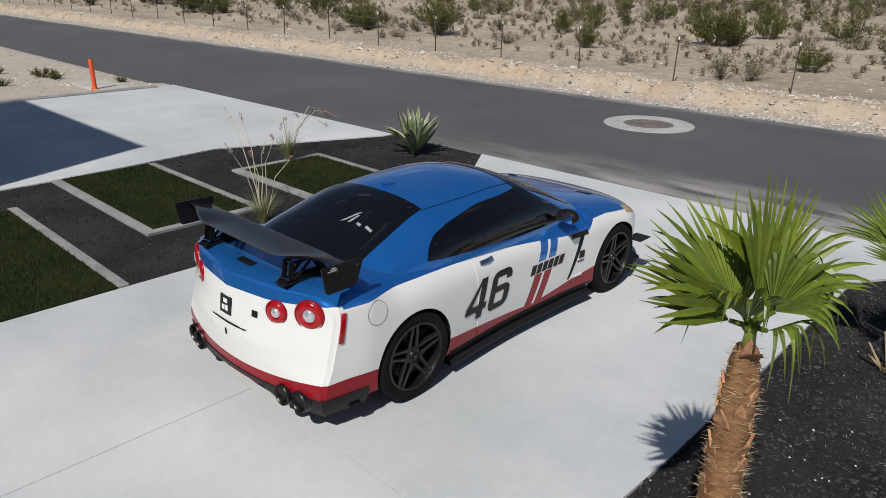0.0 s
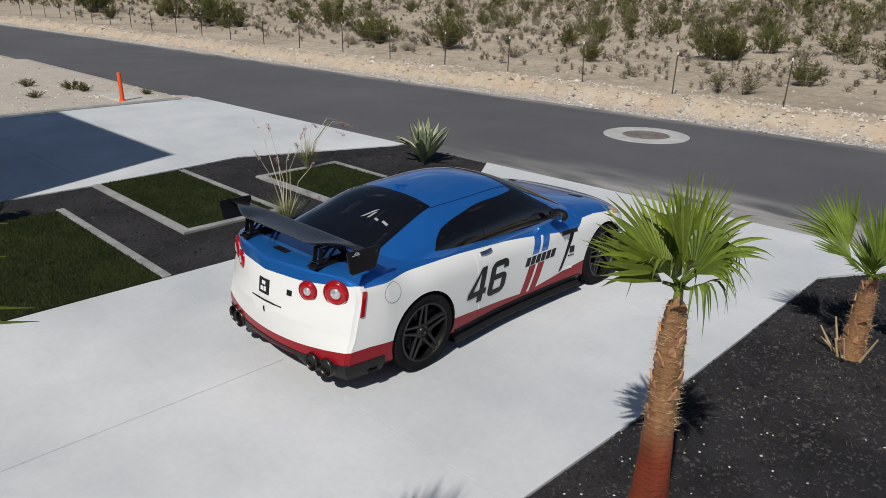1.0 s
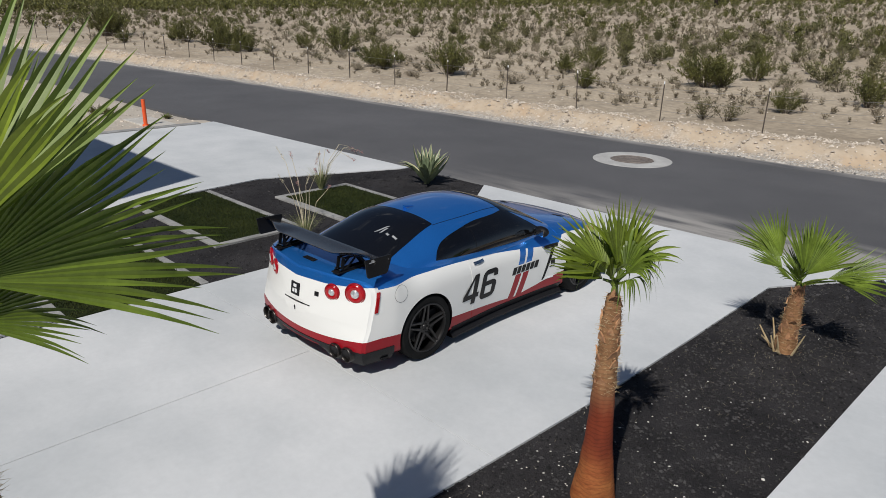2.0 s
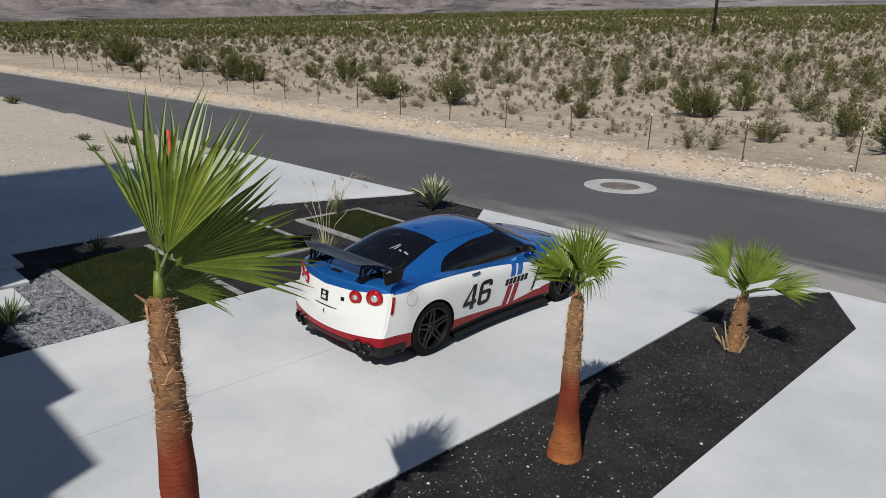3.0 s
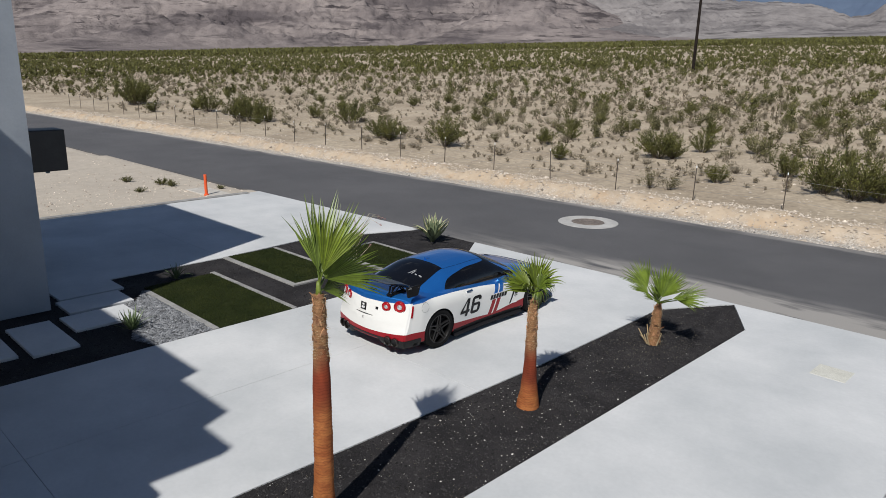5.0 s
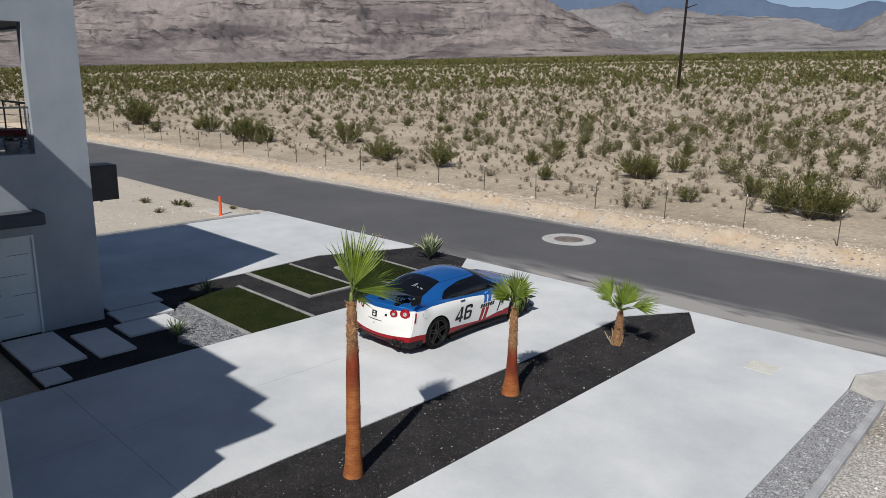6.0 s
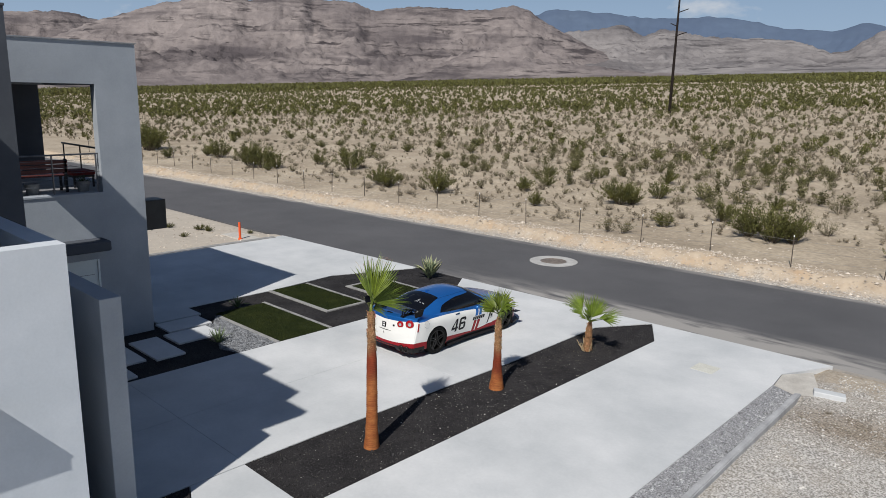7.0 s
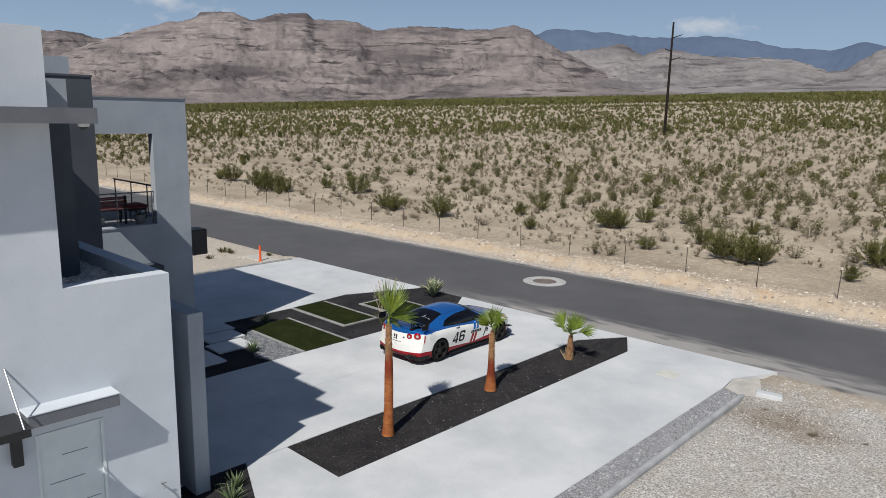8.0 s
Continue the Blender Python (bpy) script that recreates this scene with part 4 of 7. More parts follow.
for sx in (-1, 1):
    def side_win(u, v, k, y0, y1, sx=sx):
        y = y0 + (y1 - y0) * u
        lo, hi = win_low(y), max(win_low(y) + 0.004, win_high(y))
        a = top_angle(y, lo + (hi - lo) * v)
        q = top_point(y, a, 0.005 if k == 0 else -0.01)
        return Vector((sx * q.x, q.y, q.z))
    patch("side_window", lambda u, v, k, s=side_win: s(u, v, k, 0.852, 2.09), 30, 8, CARGLASS, car, "dark tinted side window", flip=sx > 0)
    patch("quarter_window", lambda u, v, k, s=side_win: s(u, v, k, 0.237, 0.846), 30, 8, CARGLASS, car, "dark tinted rear quarter window", flip=sx > 0)


for sx in (-1, 1):
    def pillar(u, v, k, sx=sx):
        y = 0.838 + 0.022 * u
        q = top_point(y, top_angle(y, win_low(y) + (win_high(y) - win_low(y)) * v), 0.0035 if k == 0 else -0.01)
        return Vector((sx * q.x, q.y, q.z))
    patch("window_pillar", pillar, 2, 8, DARK, car, flip=sx > 0)


def rear_glass(u, v, k):
    y = 0.48 - 0.86 * u
    hw = 0.49 + 0.085 * u
    y += 0.14 * u * (2 * v - 1) ** 2
    a0 = top_angle_x(y, hw)
    return top_point(y, a0 + (math.pi - 2 * a0) * v, 0.005 if k == 0 else -0.01)


def front_glass(u, v, k):
    y = 1.52 + 0.72 * u
    a0 = top_angle_x(y, 0.57 + 0.10 * u)
    return top_point(y, a0 + (math.pi - 2 * a0) * v, 0.005 if k == 0 else -0.01)


rg = patch("rear_window", rear_glass, 24, 24, CARGLASS, car, "dark tinted rear window")
patch("windscreen", front_glass, 20, 24, CARGLASS, car, "dark windscreen", flip=True)
# pale strips stuck in the rear window
for y0, x0, y1, x1, w in ((0.02, 0.10, 0.15, 0.155, 0.030), (0.03, 0.165, 0.12, 0.172, 0.022), (0.05, 0.235, 0.04, 0.285, 0.030), (0.055, 0.33, 0.04, 0.41, 0.030)):
    def strip(a, b, k, q=(y0, x0, y1, x1, w)):
        y, x = q[0] + (q[2] - q[0]) * a + q[4] * (b - 0.5) * 0.8, q[1] + (q[3] - q[1]) * a + q[4] * (b - 0.5) * (1 if abs(q[2] - q[0]) > 0.05 else 0)
        return top_point(y, top_angle_x(y, x), 0.0075 if k == 0 else 0.004)
    patch("sticker", strip, 6, 2, STRIP, rg)

# roof gutters
for sx in (-1, 1):
    line = [top_point(y, top_angle_x(y, 0.50 + 0.03 * math.sin(math.pi * (y - 0.45) / 1.1)), 0.0005) for y in np.linspace(0.47, 1.53, 24)]
    part("roof_gutter", tube(bmesh.new(), [Vector((sx * q.x, q.y, q.z)) for q in line], 0.0035, seg=5), DARK, car)

# roof fin
bm = tube(bmesh.new(), [(0, 0.56, 1.315), (0, 0.51, 1.372)], 0.03, 0.012, 8)
tube(bm, [(0, 0.51, 1.372), (0, 0.66, 1.352)], 0.014, 0.004, 8)
part("antenna", bm, PAINT, car)

# door skins and other panels stand a little proud
for sx in (-1, 1):
    def flank_panel(u, v, k, y0, y1, z0, z1, lean, sx=sx):
        z = z0 + (z1 - z0) * v
        y = y0 + (y1 - y0) * u + lean * (v - 0.5)
        q = on_flank(y, z, 0.0028 if k == 0 else -0.01)
        return Vector((sx * q.x, q.y, q.z))
    patch("door", lambda u, v, k, f=flank_panel: f(u, v, k, 0.70, 1.92, 0.235, 0.91, -0.05), 26, 18, PAINT, car, flip=sx < 0)
    dh = patch("door_handle", lambda u, v, k, f=flank_panel, sx=sx: f(u, v, k, 0.75, 0.92, 0.848, 0.876, 0) + Vector((sx * (0.012 + 0.008 * math.sin(math.pi * u)) * (1 if k == 0 else 0), 0, 0)), 8, 3, CHROME, car, flip=sx < 0)
    patch("side_marker", lambda u, v, k, sx=sx: (lambda q: Vector((sx * (q.x + (0.010 if k == 0 else -0.01)), q.y, q.z)))(flank_at(-0.685 + 0.040 * v + 0.032 * u, 0.715 + 0.20 * v, 0.0)), 3, 6, REDLENS, car, "slim red side marker", flip=sx < 0)
    # fender vent: dark slot with a hooked top
    patch("fender_vent", lambda u, v, k, f=flank_panel: f(u, v, k, 2.058, 2.095 + 0.02 * v, 0.35, 0.745, 0.15), 4, 10, DARK, car, flip=sx < 0)
    patch("vent_hook", lambda u, v, k, f=flank_panel: f(u, v, k, 2.0, 2.25, 0.742, 0.785, 0.0), 6, 3, EXHAUST, car, flip=sx < 0)
    if sx > 0:
        def disc(r, a, out):
            return flank_at(-0.37 + r * math.cos(a), 0.842 + r * math.sin(a), out)
        patch("fuel_cap", lambda u, v, k: disc(0.082 * max(0.02, u), 2 * math.pi * v, 0.0035 if k == 0 else -0.004), 4, 36, PAINT, car, flip=True)
        part("cap_gap", tube(bmesh.new(), [disc(0.0845, 2 * math.pi * i / 40, 0.001) for i in range(41)], 0.0016, seg=5), DARK, car)
    # front lamp

    def lamp_fn(u, v, k, sx=sx):
        y = 2.98 + 0.55 * u
        vv = 0.60 + 0.10 * v
        q = body_point(y, vv) + body_normal(y, vv) * (0.005 if k == 0 else -0.01)
        return Vector((sx * q.x, q.y, q.z))
    patch("headlight", lamp_fn, 10, 6, AMBER, car, "yellowish front lamp", flip=sx < 0)
# bonnet and boot lid
patch("bonnet", lambda u, v, k: (lambda y, t: Vector(((1 if v > 0.5 else -1) * body_point(y, t).x, body_point(y, t).y, body_point(y, t).z)) + Vector((0, 0, 0.003 if k == 0 else -0.01)))(2.30 + 1.2 * u, 1 - 0.36 * abs(2 * v - 1)), 20, 24, PAINT, car, flip=False)
for sx in (-1, 1):
    patch("bonnet_duct", lambda u, v, k, sx=sx: Vector((sx * (0.36 + 0.16 * v), 2.78 + 0.07 * u + 0.06 * v, body_top(2.78 + 0.07 * u + 0.06 * v) - 0.006 + (0.006 if k == 0 else -0.01))), 3, 4, DARK, car, flip=sx > 0)


# tail lamps: a red ring round a clear middle, set in a shallow bowl
def tail_lamp(x, z, r):
    p, q = on_tail(x, z, 0.0), on_tail(x + 0.02, z, 0.0)
    yaw = math.atan2(q.y - p.y, 0.02)
    m = Matrix.Translation(p) @ Matrix.Rotation(yaw, 4, "Z")
    bm = bmesh.new()
    lathe(bm, [(r + 0.012, 0.01), (r + 0.010, -0.006), (r, -0.010), (r * 0.97, 0.004)], "y", 36)
    o = part("tail_lamp", bm, PAINT, car, "round red tail lamp with a clear centre", smooth=True)
    o.matrix_basis = m
    bm = bmesh.new()
    lathe(bm, [(r, 0.0), (r * 0.92, -0.012), (r * 0.70, -0.018), (r * 0.46, -0.010)], "y", 36)
    part("red_ring", bm, REDLENS, o, smooth=True)
    bm = bmesh.new()
    lathe(bm, [(r * 0.46, -0.010), (r * 0.42, -0.020), (r * 0.2, -0.026), (0.001, -0.028)], "y", 24)
    part("clear_lens", bm, CLEARLENS, o, smooth=True)


for sx in (-1, 1):
    tail_lamp(sx * 0.722, 0.885, 0.098)
    tail_lamp(sx * 0.489, 0.862, 0.076)

# rear badge, number-plate seam and small marks as plain shapes
def tail_patch(name, x0, x1, z0, z1, material, label="", lean=0.0, out=0.004):
    return patch(name, lambda u, v, k: on_tail(x0 + (x1 - x0) * u + lean * v, z0 + (z1 - z0) * v, out if k == 0 else -0.005), 4, 4, material, car, label, flip=False)


bd = tail_patch("badge", -0.075, 0.065, 0.72, 0.85, DECAL, "square black badge with pale marks")
for a, b, c, d in ((-0.045, -0.01, 0.745, 0.78), (0.0, 0.03, 0.745, 0.785), (-0.03, 0.02, 0.80, 0.83)):
    own(patch("badge_mark", lambda u, v, k, q=(a, b, c, d): on_tail(q[0] + (q[1] - q[0]) * u, q[2] + (q[3] - q[2]) * v, 0.007 if k == 0 else 0), 2, 2, DECALWHITE, bd), bd)
tail_patch("small_badge", 0.285, 0.335, 0.785, 0.83, DECAL, "small dark badge")
tail_patch("plate_recess", -0.19, 0.23, 0.66, 0.668, DARK)
tail_patch("boot_seam", -0.005, 0.0, 0.56, 0.61, DARK)
# boot handle and lid seam on the deck
part("boot_lip", boxes((-0.09, -0.80, 1.05, 0.09, -0.74, 1.066), bevel=0.006), DARK, car)

# rear bumper lower part: one dark valance round the tail, exhausts
half = [on_tail(0.86 * i / 14, 0.305, 0.004) for i in range(15)] + [on_flank(REAR + 0.012 + (0.445 * i / 10), 0.315, 0.004) for i in range(11)]
trail = [Vector((-q.x, q.y, q.z)) for q in half[:0:-1]] + half
bm = bmesh.new()
rows = []
for i, q in enumerate(trail):
    d = trail[min(i + 1, len(trail) - 1)] - trail[max(i - 1, 0)]
    inward = Vector((-d.y, d.x, 0)).normalized()
    lift = 0.055 * (1 - smooth01(abs(q.x), 0.30, 0.42))
    rows.append([bm.verts.new((q.x + inward.x * a, q.y + inward.y * a, z)) for a, z in ((0.02, 0.318), (-0.003, 0.306), (0.004, 0.240 + 0.6 * lift), (0.045 + lift, 0.175 + lift), (0.05 + lift, 0.158 + lift), (0.26, 0.15))])
for a, b in zip(rows, rows[1:]):
    for k in range(5):
        bm.faces.new((a[k], a[k + 1], b[k + 1], b[k]))
bmesh.ops.recalc_face_normals(bm, faces=bm.faces)
part("diffuser", bm, CARBON, car, "black carbon lower bumper and diffuser", smooth=True, sharp=30)
for sx in (-1, 1):
    for z in (0.185, 0.225):
        patch("corner_slot", lambda u, v, k, z=z, sx=sx: (lambda w: Vector((sx * (w.x + (0.003 if k == 0 else -0.03)), w.y, z + 0.024 * v)))(on_flank(-0.74 + 0.12 * u, 0.29, 0.0)), 3, 2, DARK, car, flip=sx < 0)
    for x, z in ((0.550, 0.272), (0.695, 0.264)):
        bm = bmesh.new()
        yb = on_tail(x, 0.26, 0).y - 0.014
        lathe(bm, [(0.066, yb + 0.18), (0.068, yb + 0.01), (0.070, yb - 0.020), (0.075, yb - 0.022), (0.078, yb - 0.006), (0.077, yb + 0.22)], "y", 28, (sx * x, 0, z))
        part("exhaust_tip", bm, EXHAUST, car, "dark metal exhaust tip", smooth=True)
        part("exhaust_bore", lathe(bmesh.new(), [(0.001, yb + 0.08), (0.068, yb + 0.06)], "y", 20, (sx * x, 0, z)), DARK, car)
    # side skirt
    bm = bmesh.new()
    n = 22
    rows = []
    for i in range(n + 1):
        y = 0.40 + 1.98 * i / n
        w = on_flank(y, 0.235, 0.0).x
        f = 0.0
        rows.append([bm.verts.new((sx * q[0], y, q[1])) for q in ((w - 0.01, 0.235), (w + 0.003, 0.222), (w - 0.035, 0.15), (w + 0.02 + f, 0.112), (w + 0.022 + f, 0.098), (w - 0.25, 0.098))])
    for a, b in zip(rows, rows[1:]):
        for k in range(5):
            q = (a[k], b[k], b[k + 1], a[k + 1])
            bm.faces.new(q if sx < 0 else q[::-1])
    part("side_skirt", bm, CARBON, car, "black side skirt", smooth=True, sharp=30)
    # front canards and splitter
    part("canard", boxes((0.80 if sx > 0 else -0.97, 3.20, 0.42, 0.97 if sx > 0 else -0.80, 3.42, 0.43), bevel=0.003), CARBON, car)
part("front_splitter", prism([(-0.92, 3.15), (0.92, 3.15), (0.80, 3.55), (0.45, 3.78), (-0.45, 3.78), (-0.80, 3.55)], 0.10, 0.125), CARBON, car)

# door mirrors
for sx in (-1, 1):
    bm = bmesh.new()
    bmesh.ops.create_uvsphere(bm, u_segments=18, v_segments=10, radius=1.0)
    for v in bm.verts:
        v.co = Vector((sx * (0.93 + v.co.x * 0.105), 1.86 + v.co.y * (0.055 if v.co.y < 0 else 0.085), 1.005 + v.co.z * 0.065))
    mo = part("mirror", bm, DARK, car, "black door mirror", smooth=True)
    part("mirror_stalk", tube(bmesh.new(), [(sx * 0.78, 1.88, 0.95), (sx * 0.87, 1.87, 0.975)], 0.022, 0.018), DARK, mo)
    part("mirror_glass", boxes((sx * 0.93 - 0.08, 1.802, 0.965, sx * 0.93 + 0.08, 1.806, 1.045), bevel=0.001), CHROME, mo)

# rear wing: blade, end plates, two braced stands
wing = part("rear_wing", bmesh.new(), CARBON, car, "black carbon rear wing on braced stands")
bm = bmesh.new()
n, m = 40, 14
rows = []
for i in range(n + 1):
    x = -0.915 + 1.83 * i / n
    mid = 1 - smooth01(abs(x), 0.42, 0.80)         # deep flat middle, short ends set at a steeper angle
    lead, ch = -0.515 + 0.010 * mid, 0.235 + 0.105 * mid
    tilt = 0.075 - 0.050 * mid
    lift = 0.012 - 0.022 * mid
    rows.append([])
    for k in range(2 * m):
        t = k / m if k < m else (2 * m - k) / m
        th = (0.019 * math.sin(math.pi * min(1, t ** 0.6))) * (0.35 if k < m else -1.0)
        dish = 0.05 * (t - 0.45) ** 2
        lip = 0.012 * smooth01(t, 0.93, 1.0)
        rows[-1].append(bm.verts.new((x, lead - ch * t, 1.222 + lift + th + dish + lip + tilt * (t - 0.4))))
for a, b in zip(rows, rows[1:]):
    for k in range(2 * m):
        bm.faces.new((a[k], b[k], b[(k + 1) % (2 * m)], a[(k + 1) % (2 * m)]))
bm.faces.new(rows[0])
bm.faces.new(rows[-1][::-1])
bmesh.ops.recalc_face_normals(bm, faces=bm.faces)
part("blade", bm, GLOSSCARBON, wing, smooth=True, sharp=40)


def side_plate(pts, x0, x1):
    """A flat plate in a length-height plane between two breadths."""
    bm = bmesh.new()
    a = [bm.verts.new((x0, y, z)) for y, z in pts]
    b = [bm.verts.new((x1, y, z)) for y, z in pts]
    bm.faces.new(a)
    bm.faces.new(b[::-1])
    for k in range(len(pts)):
        bm.faces.new((a[k], b[k], b[(k + 1) % len(pts)], a[(k + 1) % len(pts)]))
    bmesh.ops.recalc_face_normals(bm, faces=bm.faces)
    bmesh.ops.bevel(bm, geom=bm.edges[:], offset=0.0015, segments=1, affect="EDGES")
    return bm


for sx in (-1, 1):
    part("end_plate", side_plate([(-0.812, 1.285), (-0.785, 1.115), (-0.765, 1.098), (-0.560, 1.100), (-0.535, 1.112), (-0.480, 1.262), (-0.492, 1.278)], sx * 0.915, sx * 0.928), DECAL, wing, "black wing end plate")
    for y in (-0.53, -0.70):
        bm = bmesh.new()
        lathe(bm, [(0.001, 0.0), (0.011, 0.0), (0.011, -sx * 0.004)], "x", 12, (sx * 0.932, y, 1.238))
        part("bolt", bm, CHROME, wing)
    for y0, y1, z0, z1 in ((-0.765, -0.69, 1.246, 1.252), (-0.745, -0.695, 1.256, 1.262), (-0.735, -0.705, 1.266, 1.272)):
        part("end_mark", boxes((sx * 0.929 - 0.001, y0, z0, sx * 0.929 + 0.001, y1, z1)), STRIP, wing)
    # each stand: foot plate on the lid, two side webs cut to a truss, top rail under the blade
    st = part("stand", boxes((sx * 0.50 - 0.055, -0.84, 1.052, sx * 0.50 + 0.055, -0.42, 1.066), bevel=0.004), DARK, wing, "black braced wing stand")
    for dx in (-0.036, 0.036):
        xa = sx * 0.50 + dx
        for q in ([(-0.80, 1.066), (-0.76, 1.066), (-0.735, 1.205), (-0.775, 1.205)], [(-0.76, 1.066), (-0.725, 1.066), (-0.565, 1.205), (-0.60, 1.205)],
                  [(-0.46, 1.066), (-0.495, 1.066), (-0.60, 1.205), (-0.565, 1.205)], [(-0.775, 1.185), (-0.775, 1.207), (-0.545, 1.207), (-0.545, 1.185)], [(-0.82, 1.066), (-0.82, 1.084), (-0.44, 1.084), (-0.44, 1.066)]):
            part("web", side_plate(q, xa - 0.004, xa + 0.004), DARK, st)
    for y, z in ((-0.80, 1.092), (-0.47, 1.092), (-0.755, 1.196), (-0.56, 1.196)):
        part("bolt", lathe(bmesh.new(), [(0.001, 0.046), (0.007, 0.046), (0.007, -0.046), (0.001, -0.046)], "x", 8, (sx * 0.50, y, z)), CHROME, st)

# wheels
def build_wheel():
    w = part("wheel", bmesh.new(), RIMMETAL, car)
    bm = bmesh.new()
    lathe(bm, [(0.258, 0.128), (0.275, 0.138), (0.310, 0.142), (0.338, 0.134), (0.351, 0.112), (0.355, 0.06), (0.352, 0.058), (0.352, 0.052), (0.355, 0.05), (0.355, -0.06), (0.351, -0.11), (0.335, -0.135), (0.26, -0.13)], "x", 56)
    part("tyre", bm, RUBBER, w, smooth=True, sharp=40)
    bm = bmesh.new()
    lathe(bm, [(0.262, 0.126), (0.270, 0.136), (0.264, 0.142), (0.250, 0.138), (0.245, 0.118)], "x", 56)
    part("rim", bm, RIMMETAL, w, smooth=True, sharp=30)
    part("rim_barrel", lathe(bmesh.new(), [(0.245, 0.118), (0.240, 0.06), (0.235, -0.12), (0.262, -0.13)], "x", 56), BARREL, w, smooth=True)
    for k in range(5):
        for s in (-1, 1):
            bm = bmesh.new()
            a0 = 2 * math.pi * k / 5 + 0.31
            a1 = a0 + s * 0.085
            ra, rb = 0.066, 0.254
            pa = Vector((0.104, ra * math.cos(a0 + s * 0.60), ra * math.sin(a0 + s * 0.60)))
            pb = Vector((0.132, rb * math.cos(a1), rb * math.sin(a1)))
            d = (pb - pa).normalized()
            t = d.cross(Vector((1, 0, 0))).normalized()
            ring = []
            for p, hw, dp in ((pa, 0.017, 0.050), (pa.lerp(pb, 0.55), 0.0125, 0.036), (pb, 0.014, 0.030)):
                ring.append([bm.verts.new(p + t * hw * u + Vector((v, 0, 0))) for u, v in ((-1, -dp), (-1, -0.006), (-0.6, 0), (0.6, 0), (1, -0.006), (1, -dp))])
            for q, r in zip(ring, ring[1:]):
                for j in range(6):
                    bm.faces.new((q[j], r[j], r[(j + 1) % 6], q[(j + 1) % 6]))
            bmesh.ops.recalc_face_normals(bm, faces=bm.faces)
            part("spoke", bm, RIMMETAL, w)
    bm = bmesh.new()
    lathe(bm, [(0.001, 0.100), (0.026, 0.100), (0.030, 0.112), (0.036, 0.112), (0.040, 0.102), (0.068, 0.096), (0.074, 0.08), (0.074, 0.02)], "x", 30)
    part("hub", bm, RIMMETAL, w, smooth=True, sharp=30)
    part("disc", lathe(bmesh.new(), [(0.07, 0.02), (0.19, 0.02), (0.19, 0.045), (0.07, 0.045)], "x", 40), DISC, w)
    part("caliper", boxes((0.0, 0.09, 0.02, 0.06, 0.20, 0.15), bevel=0.01), DARK, w)
    return w


wh = build_wheel()
first = True
for sx in (-1, 1):
    for y in (0.0, 2.78):
        m = Matrix.Translation((sx * 0.795, y, 0.355)) @ (Matrix.Rotation(math.pi, 4, "Z") if sx < 0 else Matrix.Rotation(0.5 * y, 4, "X"))
        if first:
            wh.matrix_basis = m
            first = False
        else:
            copy_thing(wh, m)


# number on the doors and plain bars for the lettering
def digit_strokes(k):
    """Quads in a box one wide and one high; arcs as short quads."""
    def arc(cx, cy, ax, ay, bx, by, a0, a1, n=5):
        q = []
        for i in range(n):
            t0, t1 = radians(a0 + (a1 - a0) * i / n), radians(a0 + (a1 - a0) * (i + 1) / n)
            q.append(tuple((cx + rx * math.cos(t), cy + ry * math.sin(t)) for rx, ry, t in ((ax, ay, t0), (bx, by, t0), (bx, by, t1), (ax, ay, t1))))
        return q
    if k == 4:
        return [((0.0, 0.20), (1.0, 0.20), (1.0, 0.36), (0.0, 0.36)), ((0.58, 0.0), (0.86, 0.0), (0.86, 0.20), (0.58, 0.20)),
                ((0.58, 0.36), (0.86, 0.36), (0.86, 1.0), (0.58, 1.0)), ((0.0, 0.36), (0.25, 0.36), (0.58, 0.86), (0.58, 1.0))]
    w, h, r, rh = 0.28, 0.17, 0.30, 0.20
    i, ih = r - w + 0.06, rh - h + 0.04
    q = [((0, rh), (w, rh), (w, 1 - rh), (0, 1 - rh)), ((r, 0), (1 - r, 0), (1 - r, h), (r, h)), ((r, 1 - h), (1 - r, 1 - h), (1 - r, 1), (r, 1)),
         ((1 - w, rh), (1, rh), (1, 0.42), (1 - w, 0.42)), ((w, 0.45), (1 - r, 0.45), (1 - r, 0.61), (w, 0.61)), ((1 - w, 0.72), (1, 0.72), (1, 1 - rh), (1 - w, 1 - rh))]
    q += arc(r, rh, r - w, rh - h, r, rh, 180, 270) + arc(1 - r, rh, r - w, rh - h, r, rh, 270, 360)
    q += arc(r, 1 - rh, r - w, rh - h, r, rh, 90, 180) + arc(1 - r, 1 - rh, r - w, rh - h, r, rh, 0, 90)
    q += arc(1 - r, 0.42, r - w, 0.03, r, 0.19, 0, 90)
    return q


